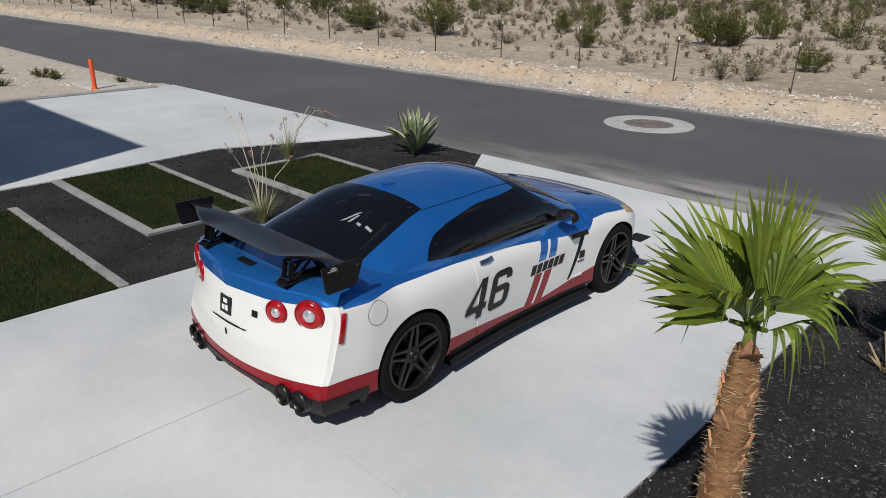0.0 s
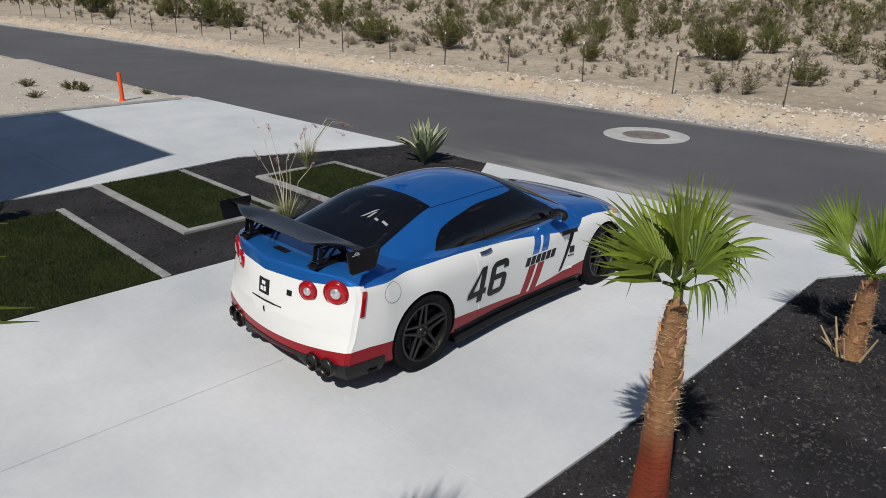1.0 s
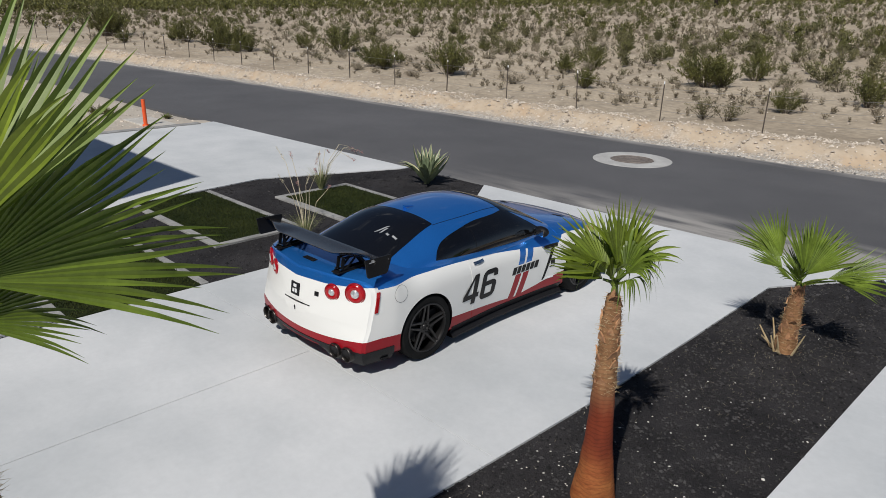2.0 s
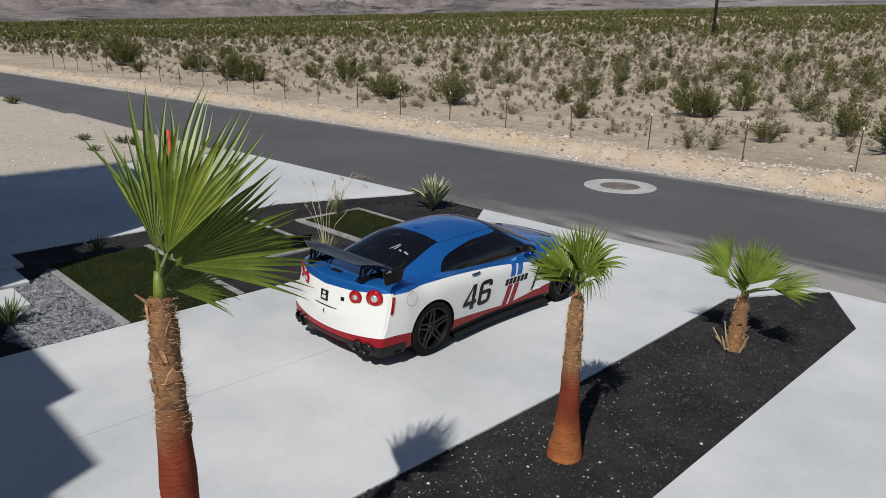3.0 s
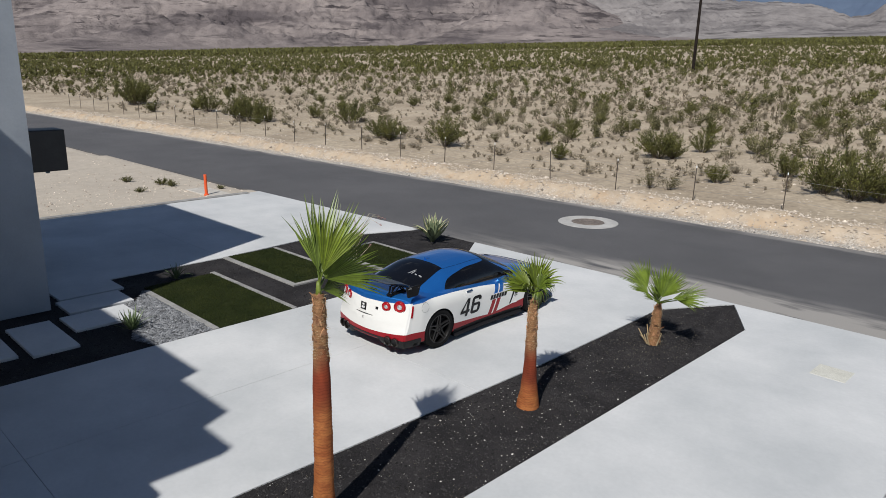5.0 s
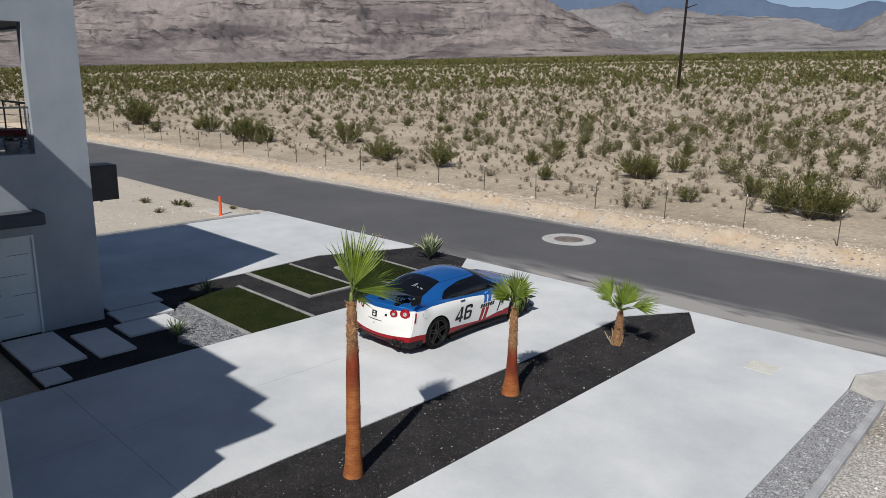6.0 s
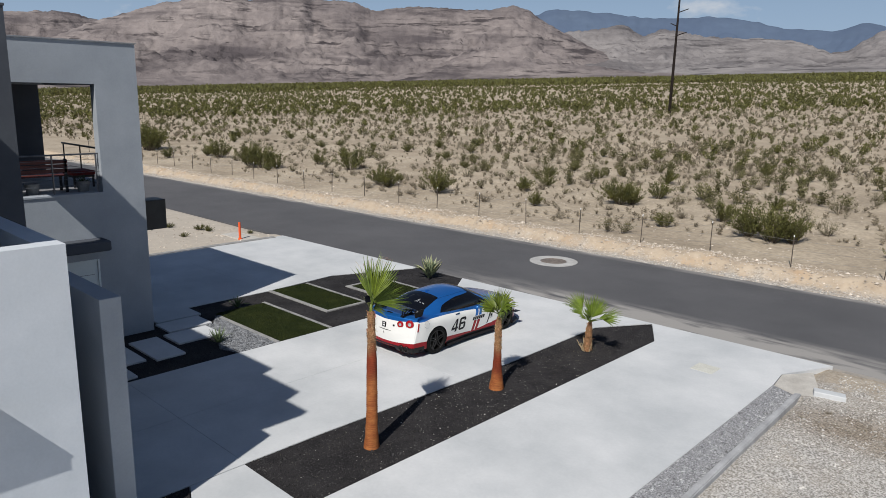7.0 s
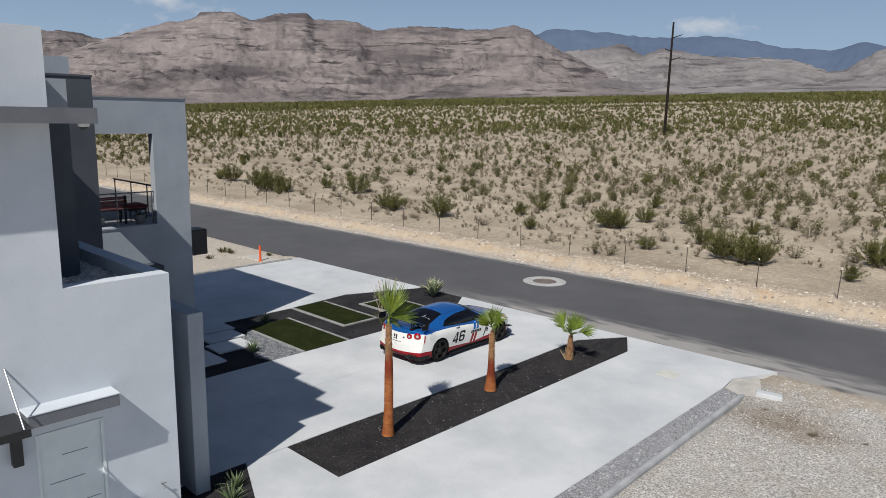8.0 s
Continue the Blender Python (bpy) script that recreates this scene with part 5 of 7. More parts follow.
def number_bm(sx):
    bm = bmesh.new()
    for k, y0 in ((4, 0.0), (6, 0.30)) if sx > 0 else ((6, 0.0), (4, 0.30)):
        for q in digit_strokes(k):
            n = max(2, int(max(abs(q[0][0] - q[1][0]), abs(q[0][1] - q[3][1]), abs(q[1][1] - q[2][1])) * 12))
            g = []
            for a in range(n + 1):
                for b in range(n + 1):
                    u, v = a / n, b / n
                    x = (1 - u) * (1 - v) * q[0][0] + u * (1 - v) * q[1][0] + u * v * q[2][0] + (1 - u) * v * q[3][0]
                    z = (1 - u) * (1 - v) * q[0][1] + u * (1 - v) * q[1][1] + u * v * q[2][1] + (1 - u) * v * q[3][1]
                    w = x if sx > 0 else 1 - x
                    w = 0.51 + y0 + 0.265 * w + 0.085 * (z if sx > 0 else 1 - z)
                    o = on_flank(w, 0.415 + 0.325 * z, 0.0058)
                    g.append(bm.verts.new((sx * o.x, o.y, o.z)))
            for a in range(n):
                for b in range(n):
                    bm.faces.new((g[a * (n + 1) + b], g[(a + 1) * (n + 1) + b], g[(a + 1) * (n + 1) + b + 1], g[a * (n + 1) + b + 1]))
    return bm


for sx in (-1, 1):
    part("number", number_bm(sx), DECAL, car, "bold slanted black racing number")

    def bar(y0, y1, z0, z1, lean, material, sx=sx):
        patch("lettering_bar", lambda u, v, k: (lambda q: Vector((sx * q.x, q.y, q.z)))(on_flank(y0 + (y1 - y0) * u + lean * v, z0 + (z1 - z0) * v, 0.006 if k == 0 else -0.002)), 3, 3, material, car, flip=sx < 0)
    for i in range(6):
        y = 1.40 + 0.080 * i
        bar(y, y + 0.062, 0.56, 0.645, 0.03, DECAL)
    bar(2.13, 2.20, 0.53, 0.60, 0.0, DECAL)
    bar(2.02, 2.20, 0.345, 0.365, 0.0, DECALWHITE)
    bar(2.11, 2.20, 0.495, 0.505, 0.0, DECAL)


# ---- palms ----
PALM_LEAF = mat("palm_leaf", (0.080, 0.122, 0.012), (0.185, 0.250, 0.034), 2.5, 0.42, fine=0.2, fscale=30, island=0.35, trans=0.18)
PALM_YOUNG = mat("palm_young_leaf", (0.085, 0.122, 0.009), (0.190, 0.240, 0.027), 2.5, 0.34, fine=0.2, fscale=30, island=0.35, trans=0.2)
PETIOLE = mat("palm_stalk", (0.12, 0.17, 0.02), (0.22, 0.27, 0.05), 6, 0.45, stretch=(4, 4, 0.6), bump=0.2, fine=0.3)
BOOT = mat("palm_boot", (0.20, 0.085, 0.040), (0.46, 0.25, 0.125), 14, 0.85, rand=0.35, bump=0.4)
DRY = mat("dry_straw", (0.40, 0.29, 0.15), (0.58, 0.46, 0.28), 8, 0.9, island=0.2)


def trunk_mat(name, z0, z1):
    """Palm skin by height: ringed orange foot, smooth dark red, shaggy brown head, with ragged borders and ring scars."""
    m = mat(name, (0.28, 0.082, 0.026), (0.43, 0.160, 0.052), 5, 0.75, fine=0.3, fscale=34, spec=0.2, stretch=(1, 1, 3), bump=0.5, bscale=60)
    n, l = m.node_tree.nodes, m.node_tree.links
    b = n["Principled BSDF"]
    col = b.inputs["Base Color"].links[0].from_socket
    tc = n.new("ShaderNodeTexCoord")
    sp = n.new("ShaderNodeSeparateXYZ")
    l.new(tc.outputs["Object"], sp.inputs[0])

    def noise_at(scale, stretch):
        mp, t = n.new("ShaderNodeMapping"), n.new("ShaderNodeTexNoise")
        mp.inputs["Scale"].default_value = stretch
        t.inputs["Scale"].default_value, t.inputs["Detail"].default_value = scale, 6
        l.new(tc.outputs["Object"], mp.inputs["Vector"])
        l.new(mp.outputs[0], t.inputs["Vector"])
        return t.outputs["Fac"]

    def op(o, a, c=0.0):
        t = n.new("ShaderNodeMath")
        t.operation = o
        for s, q in zip(t.inputs, (a, c)):
            if isinstance(q, (int, float)):
                s.default_value = q
            else:
                l.new(q, s)
        return t.outputs[0]

    def step(lo, hi, ragged):
        t = n.new("ShaderNodeMapRange")
        t.interpolation_type = "SMOOTHSTEP"
        t.inputs["From Min"].default_value, t.inputs["From Max"].default_value = lo, hi
        l.new(op("ADD", sp.outputs[2], op("MULTIPLY", op("SUBTRACT", noise_at(5.0, (1, 1, 0.5)), 0.5), ragged)), t.inputs["Value"])
        return t.outputs[0]

    def mix(fac, a, c):
        t = n.new("ShaderNodeMix")
        t.data_type = "RGBA"
        l.new(fac, t.inputs[0])
        for s, q in ((t.inputs[6], a), (t.inputs[7], c)):
            if isinstance(q, tuple):
                s.default_value = (*q, 1)
            else:
                l.new(q, s)
        return t.outputs[2]

    red = mix(noise_at(9.0, (1, 1, 0.35)), (0.050, 0.011, 0.008), (0.34, 0.066, 0.025))
    head = mix(noise_at(22.0, (1, 1, 0.3)), (0.12, 0.052, 0.024), (0.43, 0.235, 0.112))
    col = mix(step(z0 - 0.22, z0 + 0.16, 0.25), col, red)
    col = mix(step(z1 - 0.26, z1 + 0.16, 0.7), col, head)
    wave = n.new("ShaderNodeTexWave")
    wave.bands_direction = "Z"
    wave.inputs["Scale"].default_value, wave.inputs["Distortion"].default_value, wave.inputs["Detail"].default_value = 9.0, 7.0, 4
    l.new(tc.outputs["Object"], wave.inputs["Vector"])
    scar = op("SUBTRACT", 1.0, op("MULTIPLY", op("POWER", wave.outputs["Fac"], 4.0), 0.24))
    dark = n.new("ShaderNodeVectorMath")
    dark.operation = "SCALE"
    l.new(col, dark.inputs[0])
    l.new(scar, dark.inputs["Scale"])
    l.new(dark.outputs[0], b.inputs["Base Color"])
    return m


def fan_leaf(rng, radius, span, n, stalk, droop, cup=0.25, split=0.55, down=Vector((0, 0, -1))):
    """One fan leaf in its own space: stalk along +y from the origin, blade fanning on from its end, face up +z."""
    bm = bmesh.new()
    tube(bm, [(0, 0, 0), (0, stalk * 0.5, 0.02), (0, stalk, 0)], 0.016, 0.009, 6)
    base = Vector((0, stalk, 0))
    n = max(10, int(math.degrees(span) / n))
    step = span / n
    for i in range(n):
        a = -span / 2 + step * (i + 0.5)
        r = radius * (0.74 + 0.26 * math.cos(a * 0.75)) * (1 + rng.uniform(-0.14, 0.07))
        d = Vector((math.sin(a), math.cos(a), 0))
        t = Vector((math.cos(a), -math.sin(a), 0))
        bend = droop * (0.4 + 1.3 * rng.random()) + (0.9 * rng.random() if droop > 0.2 and rng.random() < 0.15 else 0)
        tw = rng.uniform(-0.12, 0.12)
        prev = None
        for f in (0.012, 0.2, 0.4, 0.56, 0.72, 0.86, 1.0):
            k = r * f
            w = step * k * 0.5 if f < split else step * r * split * 0.5 * max(0.03, 1 - ((f - split) / (1 - split)) ** 1.3)
            hang = down * (bend * r * max(0, f - 0.35) ** 2 * 1.6)
            drop = cup * k * (abs(math.sin(a)) ** 1.5) * 0.45
            side = tw * r * max(0, f - split) ** 1.5 * 2
            c = base + d * (k * (1 - 0.35 * min(1.5, bend) * max(0, f - 0.4))) + t * side + hang
            fold = w * 0.5
            cur = [bm.verts.new(c - t * w + Vector((0, 0, drop + fold))), bm.verts.new(c + Vector((0, 0, drop - fold * 0.3))), bm.verts.new(c + t * w + Vector((0, 0, drop + fold)))]
            if prev:
                bm.faces.new((prev[0], prev[1], cur[1], cur[0]))
                bm.faces.new((prev[1], prev[2], cur[2], cur[1]))
            prev = cur
    return bm


def palm_trunk(p, path, radii, zsplit, rng, skin):
    """Trunk with a ringed foot, smooth red skin and a fibrous head. path: points; radii at each."""
    pts = [Vector(q) for q in path]

    def at(h):
        top = pts[-1].z
        h = min(max(h, 0), top)
        for a, b in zip(pts, pts[1:]):
            if h <= b.z:
                f = (h - a.z) / (b.z - a.z)
                return a.lerp(b, f)
        return pts[-1]

    def rad(h):
        return curve_at(h, radii)

    top = pts[-1].z
    bm = bmesh.new()
    k, seg, rows = int(top / 0.022), 30, []
    wob = [rng.uniform(-1, 1) for _ in range(k + 1)]
    for i in range(k + 1):
        h = top * i / k
        c = at(h)
        row = []
        ringed = 0.0035 * (1 - smooth01(h, zsplit[0] - 0.1, zsplit[0] + 0.3)) + 0.007 * smooth01(h, zsplit[1] - 0.1, zsplit[1] + 0.15)
        for j in range(seg):
            a = 2 * math.pi * j / seg
            r = rad(h) * (1 + 0.06 * noise.noise((math.cos(a) * 1.5 + c.x * 9, math.sin(a) * 1.5, h * 6)))
            r += 0.010 * smooth01(h, zsplit[1] - 0.1, zsplit[1] + 0.1) * noise.noise((math.cos(a) * 4, math.sin(a) * 4, h * 22))
            r += ringed * (1 if i % 2 else -1) * (0.6 + 0.4 * wob[i])
            row.append(bm.verts.new((c.x + r * math.cos(a), c.y + r * math.sin(a), h - (0.15 if i == 0 else 0) + 0.006 * math.sin(a + h * 3))))
        rows.append(row)
    for u, v in zip(rows, rows[1:]):
        for j in range(seg):
            bm.faces.new((u[j], u[(j + 1) % seg], v[(j + 1) % seg], v[j]))
    bm.faces.new(rows[-1])
    part("trunk", bm, skin, p, smooth=True)
    # old leaf boots and fibres on the head
    h = zsplit[1] - 0.10
    while h < top + 0.02:
        for _ in range(3):
            a = rng.uniform(0, 2 * math.pi)
            if h < zsplit[1] + 0.16 and rng.random() < 0.65:
                continue
            c = at(min(h, top))
            r = rad(min(h, top))
            d = Vector((math.cos(a), math.sin(a), 0))
            t = Vector((-math.sin(a), math.cos(a), 0))
            w, ln, out = rng.uniform(0.018, 0.050), rng.uniform(0.04, 0.10), rng.uniform(-0.004, 0.022) + (0.05 if rng.random() < 0.12 else 0.0)
            b0 = c + d * (r - 0.01) + Vector((0, 0, h - c.z))
            bm = bmesh.new()
            q = [b0 - t * w, b0 + t * w, b0 + t * w * 0.6 + d * out * 0.5 + Vector((0, 0, ln * 0.6)), b0 + d * out + Vector((0, 0, ln)), b0 - t * w * 0.6 + d * out * 0.5 + Vector((0, 0, ln * 0.6))]
            f1 = [bm.verts.new(v + d * 0.012) for v in q]
            f0 = [bm.verts.new(v) for v in q]
            bm.faces.new(f1)
            bm.faces.new(f0[::-1])
            for i in range(5):
                bm.faces.new((f0[i], f0[(i + 1) % 5], f1[(i + 1) % 5], f1[i]))
            part("boot", bm, BOOT, p)
        h += rng.uniform(0.05, 0.08)
    bm = bmesh.new()
    for _ in range(int(900 * (top - zsplit[1]))):
        hh = rng.uniform(zsplit[1] - 0.05, top)
        a = rng.uniform(0, 2 * math.pi)
        c = at(hh)
        d = (Vector((math.cos(a), math.sin(a), rng.uniform(-0.6, 0.9))) * rng.uniform(0.15, 1.0) + Vector((-math.sin(a), math.cos(a), 0)) * rng.uniform(-1.3, 1.3)).normalized()
        b0 = Vector((c.x, c.y, hh)) + Vector((math.cos(a), math.sin(a), 0)) * rad(hh) * 0.98
        tip = b0 + d * rng.uniform(0.02, 0.065)
        s = Vector((0, 0, 1)) * 0.0018
        bm.faces.new([bm.verts.new(v) for v in (b0 - s, b0 + s, tip)])
    tagged(part("fibre", bm, DRY, p), kind="stuff")
    return at(top)


def leaf_pose(base, az, el, twist):
    """Stalk toward azimuth az (degrees from +y to -x) raised by el; the blade turned about the stalk."""
    return Matrix.Translation(base) @ Matrix.Rotation(radians(az), 4, "Z") @ Matrix.Rotation(radians(el), 4, "X") @ Matrix.Rotation(radians(twist), 4, "Y")


def palm(x, y, label, path, radii, zsplit, leaves, seed, skin):
    rng = random.Random(seed)
    p = thing("palm_tree", label, "palm tree", pose(x, y, 0), group="palms in the gravel bed")
    top = palm_trunk(p, path, radii, zsplit, rng, skin)
    hr, hh = radii[-1][1] * 0.70, 0.10 + 0.015 * path[-1][2]
    bm = tube(bmesh.new(), [top - Vector((0, 0, 0.05)), top + Vector((0, 0, hh * 0.5)), top + Vector((0, 0, hh))], hr, hr * 0.45, 12)
    part("heart", bm, PETIOLE, p, "green bundle of leaf stalks", smooth=True)
    for az, el, tw, rad, span, n, stalk, droop, cup, young in leaves:
        m = leaf_pose(top + Vector((0, 0, hh * (0.25 + 0.6 * max(0, el) / 90))), az, el, tw)
        down = m.to_3x3().inverted() @ Vector((0, 0, -1))
        ob = part("leaf", fan_leaf(rng, rad, radians(span), n, stalk * 0.7, droop, cup, down=down), PALM_YOUNG if young else PALM_LEAF, p)
        ob.matrix_basis = m
    return p


# columns of a leaf: azimuth, rise, twist, radius, span, segments, stalk, droop, cup, young
palm(-0.455, -1.175, "tall young fan palm with an upright windblown crown", [(0, 0, 0), (0.02, 0, 1.0), (0.005, 0.01, 2.0), (-0.02, 0.02, 2.68)],
     [(0, 0.15), (0.12, 0.135), (0.5, 0.112), (1.2, 0.102), (1.6, 0.098), (2.0, 0.084), (2.2, 0.074), (2.5, 0.066), (2.68, 0.054)], (1.45, 2.02),
     [(20, 36, 51, 0.84, 138, 3.4, 0.18, 0.05, 0.12, 0), (24, 60, 50, 0.92, 62, 3.6, 0.20, 0.08, 0.15, 0), (60, 76, 30, 0.52, 50, 4.2, 0.20, 0.10, 0.15, 0),
      (14, -6, 58, 0.42, 70, 4.0, 0.10, 0.15, 0.2, 0), (-6, 66, 55, 0.70, 56, 4.4, 0.20, 0.12, 0.2, 1)], 11, trunk_mat("palm_skin_tall", 1.45, 2.02))
palm(-0.595, 2.73, "young fan palm with a red-skinned trunk and drooping leaves", [(0, 0, 0), (0.0, 0, 0.6), (0.0, 0.0, 1.1), (0.0, 0.01, 1.69)],
     [(0, 0.175), (0.12, 0.155), (0.35, 0.122), (0.6, 0.100), (0.9, 0.088), (1.2, 0.076), (1.5, 0.066), (1.69, 0.046)], (0.42, 0.98),
     [(20, 80, 60, 0.54, 80, 6, 0.16, 0.05, 0.2, 1), (110, 52, -25, 0.54, 130, 6.5, 0.16, 0.12, 0.25, 1), (125, 32, -15, 0.50, 100, 6.5, 0.15, 0.10, 0.2, 1), (60, 40, -20, 0.50, 110, 6.5, 0.15, 0.15, 0.25, 1), (-20, 68, 55, 0.52, 105, 6.5, 0.16, 0.25, 0.3, 1),
      (-60, 64, 55, 0.46, 95, 6.5, 0.18, 0.62, 0.25, 0), (-85, 56, 40, 0.42, 90, 6.5, 0.18, 0.55, 0.25, 0), (-35, 50, 30, 0.38, 80, 6.5, 0.15, 0.55, 0.2, 0), (175, 50, 10, 0.42, 90, 6.5, 0.14, 0.5, 0.3, 1), (-120, 35, 10, 0.36, 60, 6.5, 0.14, 0.8, 0.2, 0)], 12, trunk_mat("palm_skin_red", 0.36, 0.98))
palm(-0.54, 6.47, "short fan palm with a shaggy trunk and spread leaves", [(0, 0, 0), (0.02, 0.0, 0.4), (0.03, 0.0, 0.74)],
     [(0, 0.120), (0.15, 0.106), (0.4, 0.088), (0.6, 0.076), (0.74, 0.052)], (-0.6, -0.3),
     [(100, 50, -72, 0.58, 84, 3.8, 0.50, 0.04, 0.30, 0), (112, 40, -50, 0.44, 70, 4.2, 0.36, 0.08, 0.25, 0), (-25, 74, 50, 0.66, 84, 3.8, 0.16, 0.05, 0.2, 0), (-60, 64, 48, 0.64, 84, 3.8, 0.16, 0.06, 0.2, 0),
      (-80, 22, 40, 0.60, 84, 3.8, 0.52, 0.10, 0.25, 0), (-92, 30, 30, 0.48, 64, 4.2, 0.44, 0.12, 0.25, 0), (30, 56, 10, 0.42, 90, 4.4, 0.12, 0.08, 0.2, 0), (140, 34, -15, 0.34, 80, 4.8, 0.14, 0.15, 0.25, 0), (-140, 30, 10, 0.32, 80, 4.8, 0.12, 0.18, 0.25, 0), (175, 55, 0, 0.32, 80, 4.8, 0.10, 0.12, 0.25, 0)], 13, trunk_mat("palm_skin_shaggy", -0.6, -0.3))
# cut stubs at the foot of the short palm
rng = random.Random(5)
for k in range(9):
    a = rng.uniform(2.6, 5.9)
    d = Vector((math.cos(a), math.sin(a), 0))
    st = tube(bmesh.new(), [d * 0.13, d * rng.uniform(0.17, 0.30) + Vector((0, 0, rng.uniform(0.06, 0.32)))], 0.014, 0.007, 6)
    ob = tagged(part("dry_stub", st, DRY, None), "dry cut leaf stub by the palm", "leaf stub", group="leaf stubs")
    ob.matrix_world = pose(-0.54, 6.47, -0.012)


# ---- agaves, yuccas, tufts ----
AGAVE = mat("agave_leaf", (0.13, 0.17, 0.09), (0.22, 0.26, 0.15), 5, 0.5, island=0.15, fine=0.15, stretch=(1, 1, 0.4))
AGAVE_EDGE = mat("agave_margin", (0.50, 0.44, 0.24), (0.62, 0.56, 0.34), 5, 0.5, island=0.15)
YUCCA = mat("yucca_leaf", (0.08, 0.12, 0.05), (0.16, 0.21, 0.09), 5, 0.55, island=0.25)


def agave(x, y, n, size, seed, label, margin=True, material=None):
    rng = random.Random(seed)
    ag = thing("agave", label, "agave", pose(x, y, -0.02))
    for i in range(n):
        f = i / n
        az = i * 2.39996 + rng.uniform(-0.2, 0.2)
        el = radians((38 if size > 0.6 else 22) + (44 if size > 0.6 else 58) * f ** 0.7 + rng.uniform(-7, 7))
        ln = size * (0.80 + 0.35 * math.sin(math.pi * min(1, f + 0.2))) * rng.uniform(0.88, 1.1)
        w0 = size * (0.105 if size > 0.6 else 0.05)
        h = Vector((math.cos(az), math.sin(az), 0))
        t = Vector((-math.sin(az), math.cos(az), 0))
        bm = bmesh.new()
        prev = None
        curl = rng.uniform(-0.3, 0.35) * (1 - f)
        for s in (0, 0.15, 0.35, 0.6, 0.82, 1.0):
            e = el - curl * s * s * 1.6
            c = Vector((0, 0, 0.03 * size)) + h * (ln * s * math.cos(e)) + Vector((0, 0, ln * s * math.sin(e)))
            up = -h * math.sin(e) + Vector((0, 0, math.cos(e)))
            w = w0 * (0.75 + 0.9 * s - 1.62 * s ** 2.2) if s < 1 else 0.002
            th = w * 0.35
            cur = [bm.verts.new(c + v) for v in (-t * w + up * th, -t * w * 0.72 + up * th * 0.55, up * -0.05 * w, t * w * 0.72 + up * th * 0.55, t * w + up * th, -up * th * 0.9)]
            if prev:
                for k in range(6):
                    fc = bm.faces.new((prev[k], prev[(k + 1) % 6], cur[(k + 1) % 6], cur[k]))
                    fc.material_index = 1 if margin and k in (0, 3) else 0
            prev = cur
        part("leaf", bm, [material or AGAVE, AGAVE_EDGE], ag, smooth=False)
    return ag


agave(-8.92, 8.85, 36, 0.72, 21, "large variegated agave with cream leaf edges")
for x, y, s, sd in ((-10.35, 1.75, 0.36, 22), (-7.75, -0.35, 0.42, 23), (-0.75, -5.0, 0.34, 24), (-0.30, -5.35, 0.38, 25)):
    agave(x, y, 34, s, sd, "small green yucca in black gravel", False, YUCCA)

DRYSTEM = mat("dry_stem", (0.46, 0.40, 0.27), (0.62, 0.55, 0.40), 8, 0.9)
PLUME = mat("pink_plume", (0.36, 0.17, 0.17), (0.50, 0.28, 0.26), 12, 0.95, island=0.25)
STRAWGRASS = mat("straw_grass", (0.14, 0.18, 0.06), (0.36, 0.34, 0.16), 6, 0.8, island=0.35)


def tuft(x, y, n, h, seed, label):
    rng = random.Random(seed)
    g = thing("grass_tuft", label, "ornamental grass", pose(x, y, -0.02))
    bm = bmesh.new()
    for _ in range(n):
        az, out = rng.uniform(0, 2 * math.pi), rng.uniform(0.15, 0.75)
        ln = h * rng.uniform(0.6, 1.1)
        d = Vector((math.cos(az), math.sin(az), 0))
        t = Vector((-math.sin(az), math.cos(az), 0)) * 0.004
        prev = None
        for s in (0, 0.35, 0.7, 1.0):
            c = d * (0.03 + ln * out * s ** 1.5) + Vector((0, 0, ln * (s - 0.35 * out * s * s)))
            w = 1 - 0.9 * s
            cur = [bm.verts.new(c - t * w), bm.verts.new(c + t * w)]
            if prev:
                bm.faces.new((prev[0], prev[1], cur[1], cur[0]))
            prev = cur
    tagged(part("foliage", bm, STRAWGRASS, g), kind="stuff")
    return g


def flower_stem(g, pts, plume, rng, head_m):
    st = part("stem", tube(bmesh.new(), pts, 0.0065, 0.003, 5), DRYSTEM, g)
    a, b = Vector(pts[-2]), Vector(pts[-1])
    bm = bmesh.new()
    for i in range(plume):
        c = a.lerp(b, 0.15 + 0.85 * rng.random()) + Vector((rng.uniform(-1, 1), rng.uniform(-1, 1), rng.uniform(-1, 1))) * 0.02
        d = Vector((rng.uniform(-1, 1), rng.uniform(-1, 1), rng.uniform(-0.4, 1))).normalized() * rng.uniform(0.015, 0.035)
        s = d.cross(Vector((0.3, 0.5, 1))).normalized() * 0.008
        bm.faces.new([bm.verts.new(v) for v in (c - s, c + s, c + d)])
    part("flower_head", bm, head_m, st)


rng = random.Random(31)
g = tuft(-9.95, 6.85, 240, 0.62, 32, "tuft of fountain grass with pink plumes and dry seed heads")
for k in range(7):
    a = rng.uniform(-0.8, 2.6)
    d = Vector((math.cos(a), math.sin(a), 0))
    r, h = rng.uniform(0.35, 0.8), rng.uniform(0.7, 1.05)
    flower_stem(g, [(0, 0, 0), d * r * 0.3 + Vector((0, 0, h * 0.65)), d * r * 0.7 + Vector((0, 0, h)), d * r + Vector((0, 0, h - 0.06)), d * (r + 0.2) + Vector((0, 0, h - 0.16))], 46, rng, PLUME)
g = tuft(-7.45, 4.75, 220, 0.50, 33, "red yucca tuft with tall pale dry stems")
